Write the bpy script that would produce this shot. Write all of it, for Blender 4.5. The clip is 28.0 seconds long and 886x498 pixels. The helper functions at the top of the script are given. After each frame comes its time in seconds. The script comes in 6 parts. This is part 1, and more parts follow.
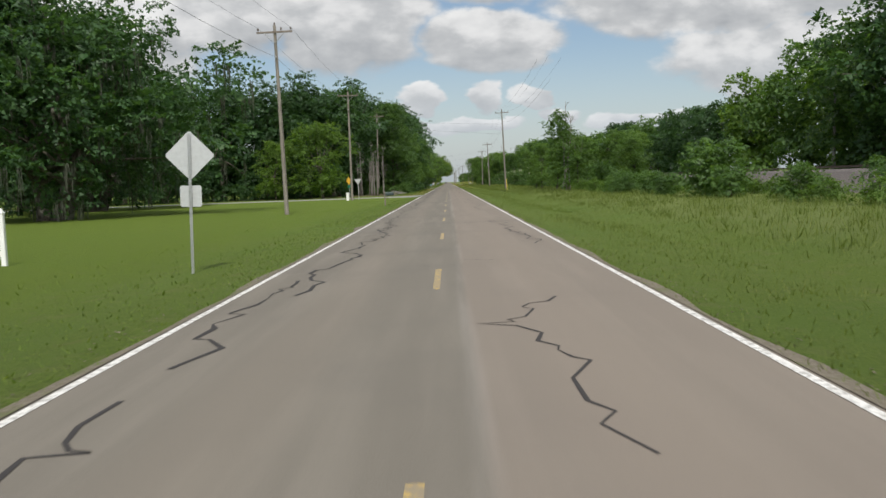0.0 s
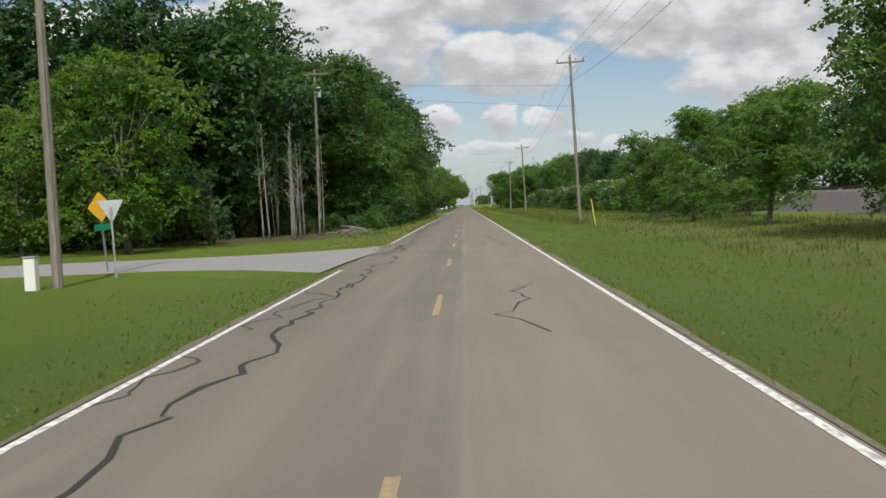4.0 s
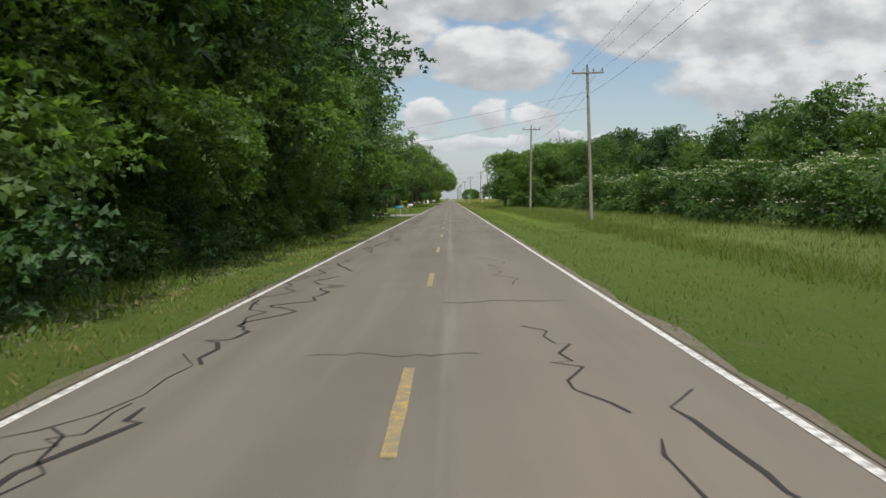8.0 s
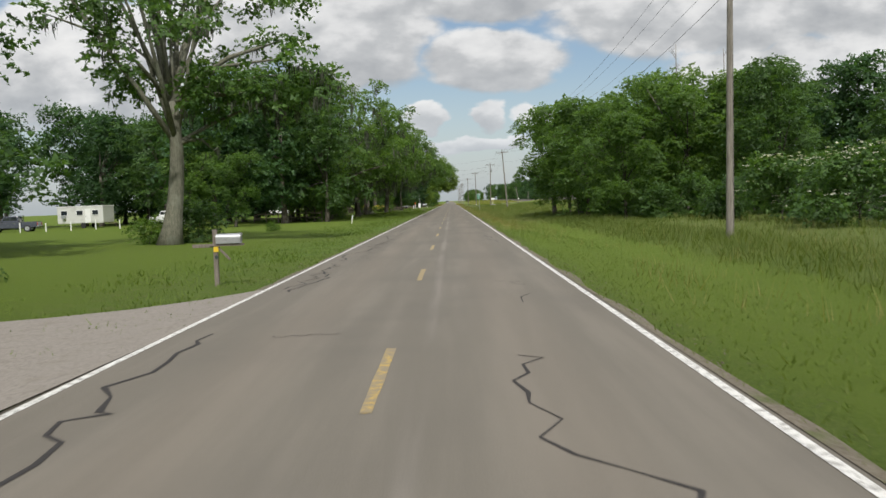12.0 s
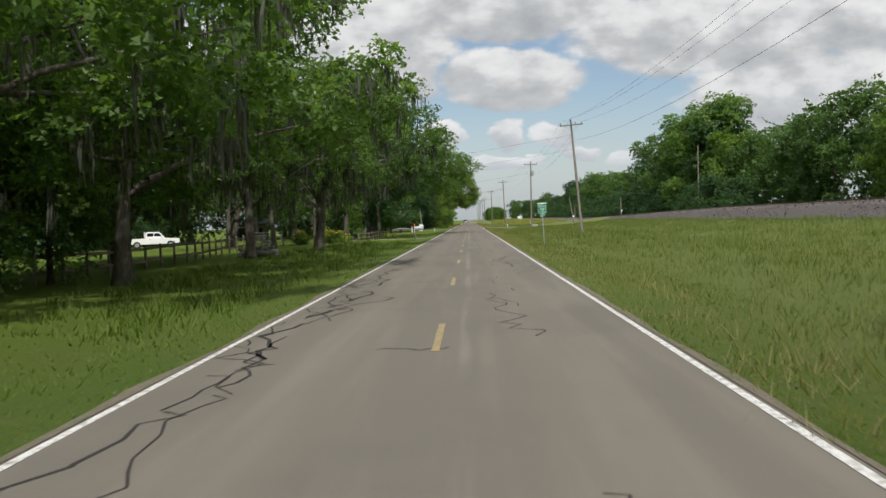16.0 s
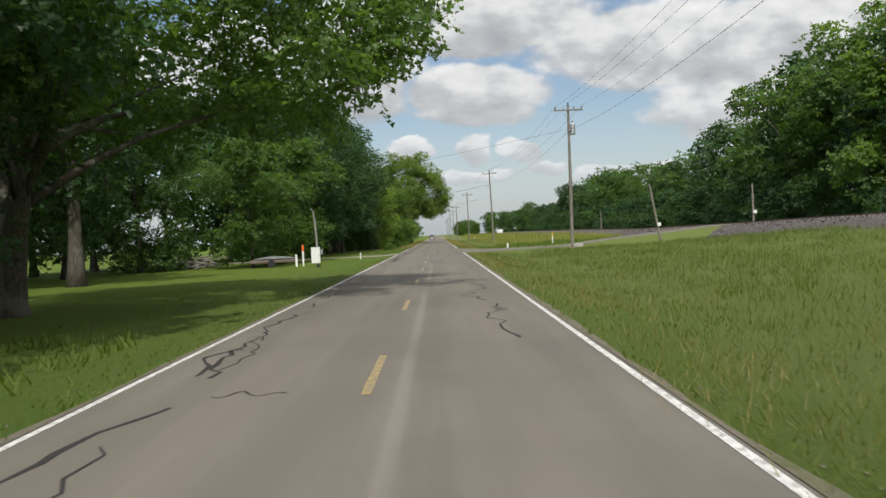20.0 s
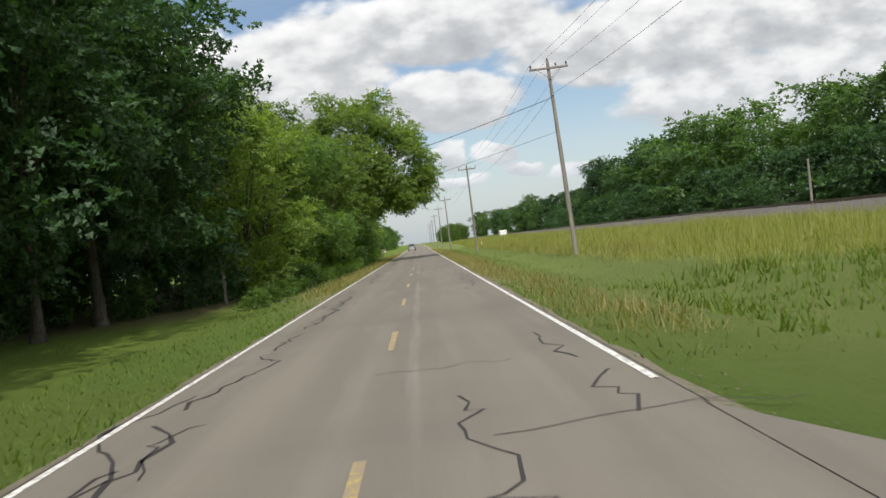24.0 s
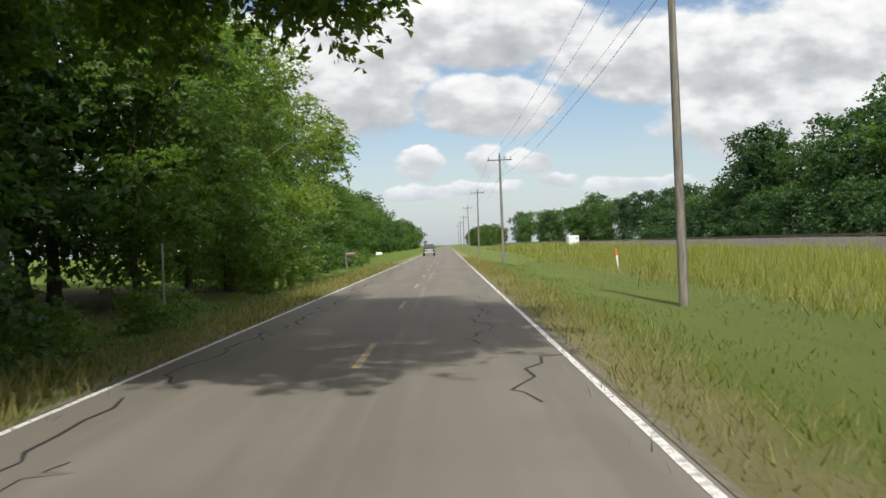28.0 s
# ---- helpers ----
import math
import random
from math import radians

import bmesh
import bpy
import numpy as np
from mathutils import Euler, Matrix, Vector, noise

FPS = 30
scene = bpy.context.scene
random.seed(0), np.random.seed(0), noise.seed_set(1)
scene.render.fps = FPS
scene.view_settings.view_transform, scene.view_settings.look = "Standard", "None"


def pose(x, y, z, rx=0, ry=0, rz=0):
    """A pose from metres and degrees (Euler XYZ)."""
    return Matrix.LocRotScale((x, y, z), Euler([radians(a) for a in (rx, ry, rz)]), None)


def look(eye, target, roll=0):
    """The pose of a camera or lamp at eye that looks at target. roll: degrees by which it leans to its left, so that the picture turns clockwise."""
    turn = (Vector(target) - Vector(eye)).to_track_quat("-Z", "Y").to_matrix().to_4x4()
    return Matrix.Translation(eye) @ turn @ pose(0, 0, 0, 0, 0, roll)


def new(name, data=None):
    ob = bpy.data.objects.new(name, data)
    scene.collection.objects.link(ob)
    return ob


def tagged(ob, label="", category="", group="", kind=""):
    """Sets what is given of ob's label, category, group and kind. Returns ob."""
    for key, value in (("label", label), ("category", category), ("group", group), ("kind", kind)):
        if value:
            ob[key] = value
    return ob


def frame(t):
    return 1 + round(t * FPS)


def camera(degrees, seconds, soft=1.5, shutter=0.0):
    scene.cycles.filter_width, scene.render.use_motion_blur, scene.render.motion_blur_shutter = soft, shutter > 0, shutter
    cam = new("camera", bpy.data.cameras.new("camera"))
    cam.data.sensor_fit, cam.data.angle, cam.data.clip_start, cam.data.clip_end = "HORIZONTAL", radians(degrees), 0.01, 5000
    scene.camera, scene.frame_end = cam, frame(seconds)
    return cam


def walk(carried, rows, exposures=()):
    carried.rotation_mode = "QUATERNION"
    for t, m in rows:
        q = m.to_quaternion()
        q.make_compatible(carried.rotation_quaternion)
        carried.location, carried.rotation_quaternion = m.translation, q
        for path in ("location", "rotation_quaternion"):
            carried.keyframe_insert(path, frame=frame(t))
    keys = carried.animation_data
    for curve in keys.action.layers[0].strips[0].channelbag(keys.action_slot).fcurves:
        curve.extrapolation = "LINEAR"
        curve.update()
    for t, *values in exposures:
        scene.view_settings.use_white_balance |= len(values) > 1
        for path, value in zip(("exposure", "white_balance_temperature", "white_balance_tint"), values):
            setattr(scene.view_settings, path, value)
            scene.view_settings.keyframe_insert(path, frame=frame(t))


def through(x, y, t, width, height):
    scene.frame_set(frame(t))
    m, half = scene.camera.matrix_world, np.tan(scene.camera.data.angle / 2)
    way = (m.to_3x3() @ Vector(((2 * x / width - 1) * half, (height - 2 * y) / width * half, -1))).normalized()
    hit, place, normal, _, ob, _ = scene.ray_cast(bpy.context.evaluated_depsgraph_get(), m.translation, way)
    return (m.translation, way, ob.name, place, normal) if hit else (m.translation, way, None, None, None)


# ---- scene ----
cam = camera(53.8, 28.0, shutter=0.08)
# seconds, eye x y z, yaw, pitch, roll
PATH = [
    (0.0, 0.26, 0.65, 1.62, 0.51, -4.38, -2.18),
    (0.5, 0.47, 10.48, 1.68, -0.05, -4.58, -2.42),
    (1.0, 0.53, 20.33, 1.69, 0.57, -3.87, -2.87),
    (1.5, 0.66, 30.14, 1.71, 1.16, -2.97, -2.40),
    (2.0, 0.64, 39.93, 1.66, 1.41, -2.59, -2.14),
    (2.5, 0.72, 49.95, 1.66, 0.85, -2.61, -2.30),
    (3.0, 0.79, 59.98, 1.67, 1.21, -2.61, -2.97),
    (3.5, 0.65, 69.98, 1.68, 1.49, -2.69, -3.06),
    (5.5, 0.44, 112.96, 1.72, 1.26, -3.23, -1.60),
    (6.0, 0.35, 123.55, 1.73, 0.20, -3.30, -3.97),
    (6.5, 0.42, 134.10, 1.68, 0.37, -3.40, -4.30),
    (7.0, 0.49, 144.59, 1.64, 0.52, -3.41, -3.79),
    (7.5, 0.53, 155.27, 1.66, 0.55, -3.34, -1.46),
    (8.0, 0.45, 166.03, 1.69, 0.53, -3.29, -0.72),
    (8.5, 0.54, 176.59, 1.69, 0.70, -3.39, -0.98),
    (9.0, 0.52, 187.00, 1.71, 0.90, -3.33, -2.19),
    (9.5, 0.53, 197.74, 1.68, 0.92, -3.25, -3.59),
    (10.0, 0.53, 208.57, 1.67, 0.49, -3.36, -4.31),
    (10.5, 0.56, 219.35, 1.69, 0.44, -3.33, -3.75),
    (11.0, 0.61, 230.30, 1.69, 0.61, -3.33, -3.01),
    (11.5, 0.69, 241.28, 1.69, 0.64, -3.29, -2.22),
    (12.0, 0.76, 252.42, 1.66, 0.66, -3.14, -2.03),
    (12.5, 0.67, 263.68, 1.66, 0.89, -2.68, -1.08),
    (13.0, 0.57, 274.94, 1.67, 1.16, -2.42, 0.01),
    (13.5, 0.46, 286.15, 1.67, 1.58, -2.16, 0.37),
    (15.5, 0.54, 329.35, 1.73, 2.52, -1.70, -1.46),
    (16.0, 0.54, 340.23, 1.72, 1.82, -1.86, -2.23),
    (16.5, 0.59, 351.20, 1.71, 1.44, -2.14, -2.80),
    (17.0, 0.68, 362.26, 1.69, 1.56, -1.87, -3.31),
    (17.5, 0.59, 373.37, 1.68, 1.21, -1.85, -3.41),
    (18.0, 0.57, 384.45, 1.68, 0.49, -2.06, -2.90),
    (18.5, 0.66, 395.92, 1.72, 0.63, -1.90, -3.00),
    (19.0, 0.70, 406.82, 1.65, 0.41, -2.02, -3.67),
    (19.5, 0.73, 418.43, 1.69, -0.45, -0.91, -4.21),
    (20.0, 0.89, 430.17, 1.68, -0.26, -0.95, -2.94),
    (20.5, 0.68, 441.76, 1.75, -0.17, -1.14, -1.87),
    (22.5, 0.68, 487.91, 1.66, 0.59, -1.25, -3.81),
    (23.0, 0.72, 499.15, 1.65, -0.24, -1.20, -5.41),
    (23.5, 0.73, 510.51, 1.68, -1.57, -0.70, -6.64),
    (24.0, 0.73, 521.84, 1.72, -1.45, -0.57, -7.09),
    (24.5, 0.78, 533.14, 1.69, -1.19, -0.58, -4.21),
    (25.0, 0.74, 544.41, 1.67, -1.34, -0.56, -2.82),
    (25.5, 0.90, 556.24, 1.66, -1.18, -0.53, -2.23),
    (26.0, 0.85, 567.50, 1.68, -0.60, 0.01, 0.01),
    (26.5, 0.98, 579.13, 1.70, -0.03, 0.04, -0.90),
    (27.0, 1.13, 590.90, 1.70, 0.13, -0.13, -1.72),
    (27.5, 1.20, 602.47, 1.70, 0.17, -0.29, -2.11),
    (28.0, 1.35, 614.10, 1.67, 0.29, -0.29, -2.13),
]


def aim(x, y, z, yaw, pitch, roll):
    return pose(x, y, z, 0, 0, yaw) @ pose(0, 0, 0, 90 + pitch) @ pose(0, 0, 0, 0, 0, roll)


walk(cam, [(r[0], aim(*r[1:])) for r in PATH], [(0, -0.24), (13, -0.24), (20, -0.2), (23.5, -0.06), (26, 0.12), (28, 0.02)])

# ---------------------------------------------------------------- world, sun
SUN_ELEVATION, SUN_AZIMUTH = 50.0, 177.0   # azimuth from +y towards +x
_az, _el = radians(SUN_AZIMUTH), radians(SUN_ELEVATION)
SUN_WAY = Vector((math.sin(_az) * math.cos(_el), math.cos(_az) * math.cos(_el), math.sin(_el)))
world = bpy.data.worlds.new("world")
scene.world = world
world.use_nodes = True


class Nodes:
    """A short way to write node trees."""

    def __init__(self, tree):
        self.tree = tree
        tree.nodes.clear()

    def add(self, kind, sockets=(), **props):
        n = self.tree.nodes.new(kind)
        for k, v in props.items():
            setattr(n, k, v)
        for k, v in dict(sockets).items():
            if isinstance(v, bpy.types.NodeSocket):
                self.tree.links.new(v, n.inputs[k])
            else:
                n.inputs[k].default_value = v
        return n

    def math(self, op, a, b=0.0, c=0.0, clamp=False):
        return self.add("ShaderNodeMath", {0: a, 1: b, 2: c}, operation=op, use_clamp=clamp).outputs[0]

    def mix(self, fac, a, b, blend="MIX"):
        return self.add("ShaderNodeMix", {0: fac, 6: a, 7: b}, data_type="RGBA", blend_type=blend).outputs[2]

    def noise(self, vec, scale, detail=4.0, rough=0.55, dist=0.0):
        return self.add("ShaderNodeTexNoise", {"Vector": vec, "Scale": scale, "Detail": detail, "Roughness": rough, "Distortion": dist}).outputs[0]

    def ramp(self, fac, stops):
        n = self.add("ShaderNodeValToRGB", {0: fac})
        e = n.color_ramp.elements
        while len(e) < len(stops):
            e.new(0.5)
        for el, (p, col) in zip(e, stops):
            el.position, el.color = p, (*col, 1) if len(col) == 3 else col
        return n.outputs[0]

    def smooth(self, x, lo, hi):
        n = self.add("ShaderNodeMapRange", {0: x, 1: lo, 2: hi, 3: 0.0, 4: 1.0}, interpolation_type="SMOOTHSTEP")
        return n.outputs[0]


def grey(v):
    return (v, v, v)


# clouds ahead: sideways and upward slope, half width, half height
CLOUDS = [(0.057, 0.16, 0.085, 0.036), (0.04, 0.245, 0.17, 0.045), (-0.11, 0.20, 0.10, 0.075), (-0.23, 0.21, 0.09, 0.06), (-0.42, 0.17, 0.16, 0.08),
          (0.31, 0.205, 0.19, 0.055), (0.52, 0.22, 0.18, 0.07), (0.41, 0.125, 0.17, 0.043), (0.58, 0.13, 0.16, 0.05), (0.042, 0.098, 0.022, 0.019),
          (0.10, 0.094, 0.026, 0.016), (-0.03, 0.092, 0.028, 0.017), (0.13, 0.073, 0.032, 0.010), (0.03, 0.064, 0.05, 0.009), (-0.03, 0.058, 0.05, 0.012), (0.22, 0.06, 0.06, 0.010)]


def make_world():
    n = Nodes(world.node_tree)
    sky = n.add("ShaderNodeTexSky", sky_type="NISHITA", sun_disc=False, sun_elevation=radians(SUN_ELEVATION),
                sun_rotation=radians(SUN_AZIMUTH), air_density=1.0, dust_density=1.5, ozone_density=1.0)
    blue = n.mix(1.0, sky.outputs[0], (0.115, 0.115, 0.115, 1), "MULTIPLY")
    d = n.add("ShaderNodeTexCoord").outputs["Generated"]
    sep = n.add("ShaderNodeSeparateXYZ", {0: d})
    dx, dy, dz = sep.outputs
    ahead = n.math("MAXIMUM", dy, 0.05)
    u, v = n.math("DIVIDE", dx, ahead), n.math("DIVIDE", dz, ahead)
    p = n.add("ShaderNodeCombineXYZ", {0: u, 1: v, 2: 0.0}).outputs[0]
    wide = n.add("ShaderNodeVectorMath", {0: p, 1: (1.0, 1.7, 1.0)}, operation="MULTIPLY").outputs[0]
    wob = n.add("ShaderNodeTexNoise", {"Vector": wide, "Scale": 13.0, "Detail": 7.0, "Roughness": 0.52}).outputs["Color"]
    wob = n.add("ShaderNodeVectorMath", {0: wob, 1: (0.5, 0.5, 0.5)}, operation="SUBTRACT").outputs[0]
    p = n.add("ShaderNodeVectorMath", {0: wob, 1: (0.075, 0.045, 0.0), 2: p}, operation="MULTIPLY_ADD").outputs[0]
    dens, low, weight = None, None, None
    for cu, cv, ru, rv in CLOUDS:
        q = n.add("ShaderNodeVectorMath", {0: p, 1: (1 / ru, 1 / rv, 0), 2: (-cu / ru, -cv / rv, 0)}, operation="MULTIPLY_ADD").outputs[0]
        ln = n.add("ShaderNodeVectorMath", {0: q}, operation="LENGTH").outputs["Value"]
        f = n.math("SUBTRACT", 1.0, ln)
        w = n.math("MAXIMUM", n.math("ADD", f, 0.25), 0.0)
        t = n.math("MULTIPLY", w, n.add("ShaderNodeSeparateXYZ", {0: q}).outputs[1])
        dens = f if dens is None else n.math("MAXIMUM", dens, f)
        low = t if low is None else n.math("ADD", low, t)
        weight = w if weight is None else n.math("ADD", weight, w)
    fluff = n.noise(wide, 20.0, 5.0, 0.5)
    mask_a = n.smooth(n.math("ADD", dens, n.math("MULTIPLY", n.math("SUBTRACT", fluff, 0.5), 0.5)), -0.12, 0.16)
    tall = n.math("DIVIDE", low, n.math("ADD", weight, 0.05))
    # the rest of the sky: broken cloud
    up = n.math("ADD", n.math("MAXIMUM", dz, 0.0), 0.25)
    flat = n.add("ShaderNodeCombineXYZ", {0: n.math("DIVIDE", dx, up), 1: n.math("DIVIDE", dy, up), 2: 0.37}).outputs[0]
    big = n.noise(flat, 1.1, 7.0, 0.56, 0.2)
    mask_b = n.smooth(big, 0.44, 0.54)
    side = n.math("MAXIMUM", n.smooth(n.math("ABSOLUTE", u), 0.62, 0.8), n.smooth(v, 0.27, 0.36))
    side = n.math("MAXIMUM", side, n.smooth(dy, 0.3, 0.1))
    mask = n.math("ADD", n.math("MULTIPLY", mask_a, n.math("SUBTRACT", 1.0, side)), n.math("MULTIPLY", mask_b, side), clamp=True)
    bright = n.math("ADD", n.math("MULTIPLY", tall, 0.42), n.math("MULTIPLY", n.math("SUBTRACT", fluff, 0.5), 1.5))
    bright = n.math("ADD", n.math("MULTIPLY", bright, n.math("SUBTRACT", 1.0, side)), n.math("MULTIPLY", n.math("SUBTRACT", 0.56, big), n.math("MULTIPLY", side, 2.0)))
    cloud = n.ramp(n.math("ADD", bright, 0.5, clamp=True), [(0.0, (0.44, 0.46, 0.485)), (0.38, (0.60, 0.615, 0.63)), (0.62, (0.80, 0.805, 0.81)), (1.0, (0.98, 0.98, 0.97))])
    # clouds round the sun glow brighter
    near = n.add("ShaderNodeVectorMath", {0: d, 1: tuple(SUN_WAY)}, operation="DOT_PRODUCT").outputs["Value"]
    glow = n.math("ADD", 1.0, n.math("MULTIPLY", n.smooth(near, 0.1, 1.0), 0.9))
    cloud = n.add("ShaderNodeVectorMath", {0: cloud, "Scale": glow}, operation="SCALE").outputs[0]
    col = n.mix(mask, blue, cloud)
    haze = n.smooth(dz, 0.16, 0.0)
    col = n.mix(n.math("MULTIPLY", haze, 0.55), col, (0.66, 0.735, 0.80, 1))
    bg = n.add("ShaderNodeBackground", {0: col, 1: 1.07})
    n.add("ShaderNodeOutputWorld", {0: bg.outputs[0]})


make_world()
sun = new("sun", bpy.data.lights.new("sun", "SUN"))
sun.data.energy, sun.data.angle, sun.data.color = 4.0, radians(1.2), (1.0, 0.965, 0.905)
sun.matrix_world = look(SUN_WAY * 100, (0, 0, 0))



# ---------------------------------------------------------------- materials
def material(name, build):
    m = bpy.data.materials.new(name)
    m.use_nodes = True
    n = Nodes(m.node_tree)
    shader = build(n)
    n.add("ShaderNodeOutputMaterial", {0: shader})
    return m


def surface(n, col, rough=0.7, metal=0.0, bump=None, strength=0.3, dist=0.01, spec=0.4, coat=0.0):
    s = {"Base Color": col, "Roughness": rough, "Metallic": metal, "Specular IOR Level": spec, "Coat Weight": coat}
    if bump is not None:
        s["Normal"] = n.add("ShaderNodeBump", {"Height": bump, "Strength": strength, "Distance": dist}).outputs[0]
    return n.add("ShaderNodeBsdfPrincipled", s).outputs[0]


def position(n):
    return n.add("ShaderNodeNewGeometry").outputs["Position"]


def local(n):
    return n.add("ShaderNodeTexCoord").outputs["Object"]


def plain(name, col, rough=0.6, metal=0.0, vary=0.12, scale=18.0, dirt=0.0, coat=0.0):
    """A painted, plastic or metal surface with slight wear and dirt."""
    def build(n):
        v = local(n)
        a, b = n.noise(v, scale, 5), n.noise(v, scale * 0.13, 3)
        c = n.mix(n.math("MULTIPLY", n.smooth(a, 0.35, 0.75), vary), (*col, 1), (*[x * 0.55 for x in col], 1))
        c = n.mix(n.math("MULTIPLY", n.smooth(b, 0.5, 0.75), dirt), c, (0.16, 0.14, 0.10, 1))
        r = n.math("ADD", n.math("MULTIPLY", a, 0.2), rough - 0.1)
        return surface(n, c, r, metal, a, 0.15, 0.003, coat=coat)
    return material(name, build)


def leafy(name, stops, through=0.35, rough=0.5):
    """Leaves: each one has its own tint; some light passes through."""
    def build(n):
        g = n.add("ShaderNodeNewGeometry")
        o = n.add("ShaderNodeObjectInfo").outputs["Random"]
        tone = n.math("ADD", n.math("MULTIPLY", g.outputs["Random Per Island"], 0.54), n.math("MULTIPLY", n.noise(local(n), 0.55, 3), 0.75))
        tone = n.math("ADD", n.math("SUBTRACT", tone, 0.26), n.math("MULTIPLY", n.math("SUBTRACT", o, 0.5), 0.30), clamp=True)
        c = n.ramp(tone, stops)
        a = n.add("ShaderNodeBsdfPrincipled", {"Base Color": c, "Roughness": rough, "Specular IOR Level": 0.35}).outputs[0]
        light = n.mix(1.0, c, (1.45, 1.5, 0.65, 1), "MULTIPLY")
        b = n.add("ShaderNodeBsdfTranslucent", {0: light}).outputs[0]
        return n.add("ShaderNodeMixShader", {0: through, 1: a, 2: b}).outputs[0]
    return material(name, build)


def m_asphalt(n):
    v = position(n)
    sep = n.add("ShaderNodeSeparateXYZ", {0: v})
    grain = n.noise(v, 95, 4, 0.7)
    stone = n.add("ShaderNodeTexVoronoi", {"Vector": v, "Scale": 60.0}).outputs["Distance"]
    long = n.add("ShaderNodeVectorMath", {0: v, 1: (1, 0.06, 1)}, operation="MULTIPLY").outputs[0]
    streak = n.noise(long, 1.7, 4, 0.55)
    patch = n.noise(v, 0.22, 4, 0.6)
    c = n.ramp(grain, [(0.25, (0.120, 0.108, 0.088)), (0.75, (0.212, 0.191, 0.156))])
    c = n.mix(n.math("MULTIPLY", n.smooth(streak, 0.42, 0.7), 0.35), c, (0.255, 0.228, 0.188, 1))
    c = n.mix(n.math("MULTIPLY", n.smooth(patch, 0.45, 0.7), 0.35), c, (0.118, 0.108, 0.094, 1))
    # worn wheel tracks and the paler joint beside the middle
    x = n.math("ABSOLUTE", n.math("SUBTRACT", n.math("ABSOLUTE", n.math("SUBTRACT", sep.outputs[0], 0.1)), 1.45))
    c = n.mix(n.math("MULTIPLY", n.smooth(x, 0.75, 0.1), 0.30), c, (0.222, 0.190, 0.152, 1))
    # newer, pinker lane on the near stretch
    lane = n.math("MULTIPLY", n.smooth(sep.outputs[0], 0.38, 0.5), n.smooth(sep.outputs[1], 205, 160))
    c = n.mix(n.math("MULTIPLY", lane, 0.40), c, (0.265, 0.215, 0.175, 1))
    j = n.math("ABSOLUTE", n.math("SUBTRACT", sep.outputs[0], 0.42))
    c = n.mix(n.math("MULTIPLY", n.math("MULTIPLY", n.smooth(j, 0.13, 0.03), n.smooth(streak, 0.35, 0.6)), 0.38), c, (0.29, 0.265, 0.235, 1))
    h = n.math("ADD", n.math("MULTIPLY", grain, 0.6), n.math("MULTIPLY", stone, 0.5))
    return surface(n, c, 0.86, 0, h, 0.55, 0.006, 0.25)


def m_line(col, worn=0.56):
    def build(n):
        v = position(n)
        wear = n.smooth(n.math("ADD", n.noise(v, 9, 6, 0.7), n.math("MULTIPLY", n.noise(v, 70, 3), 0.25)), worn, worn + 0.2)
        c = n.mix(n.math("MULTIPLY", wear, 0.8), (*col, 1), (0.20, 0.185, 0.16, 1))
        return surface(n, c, 0.7, 0, n.noise(v, 90, 4), 0.3, 0.004)
    return build


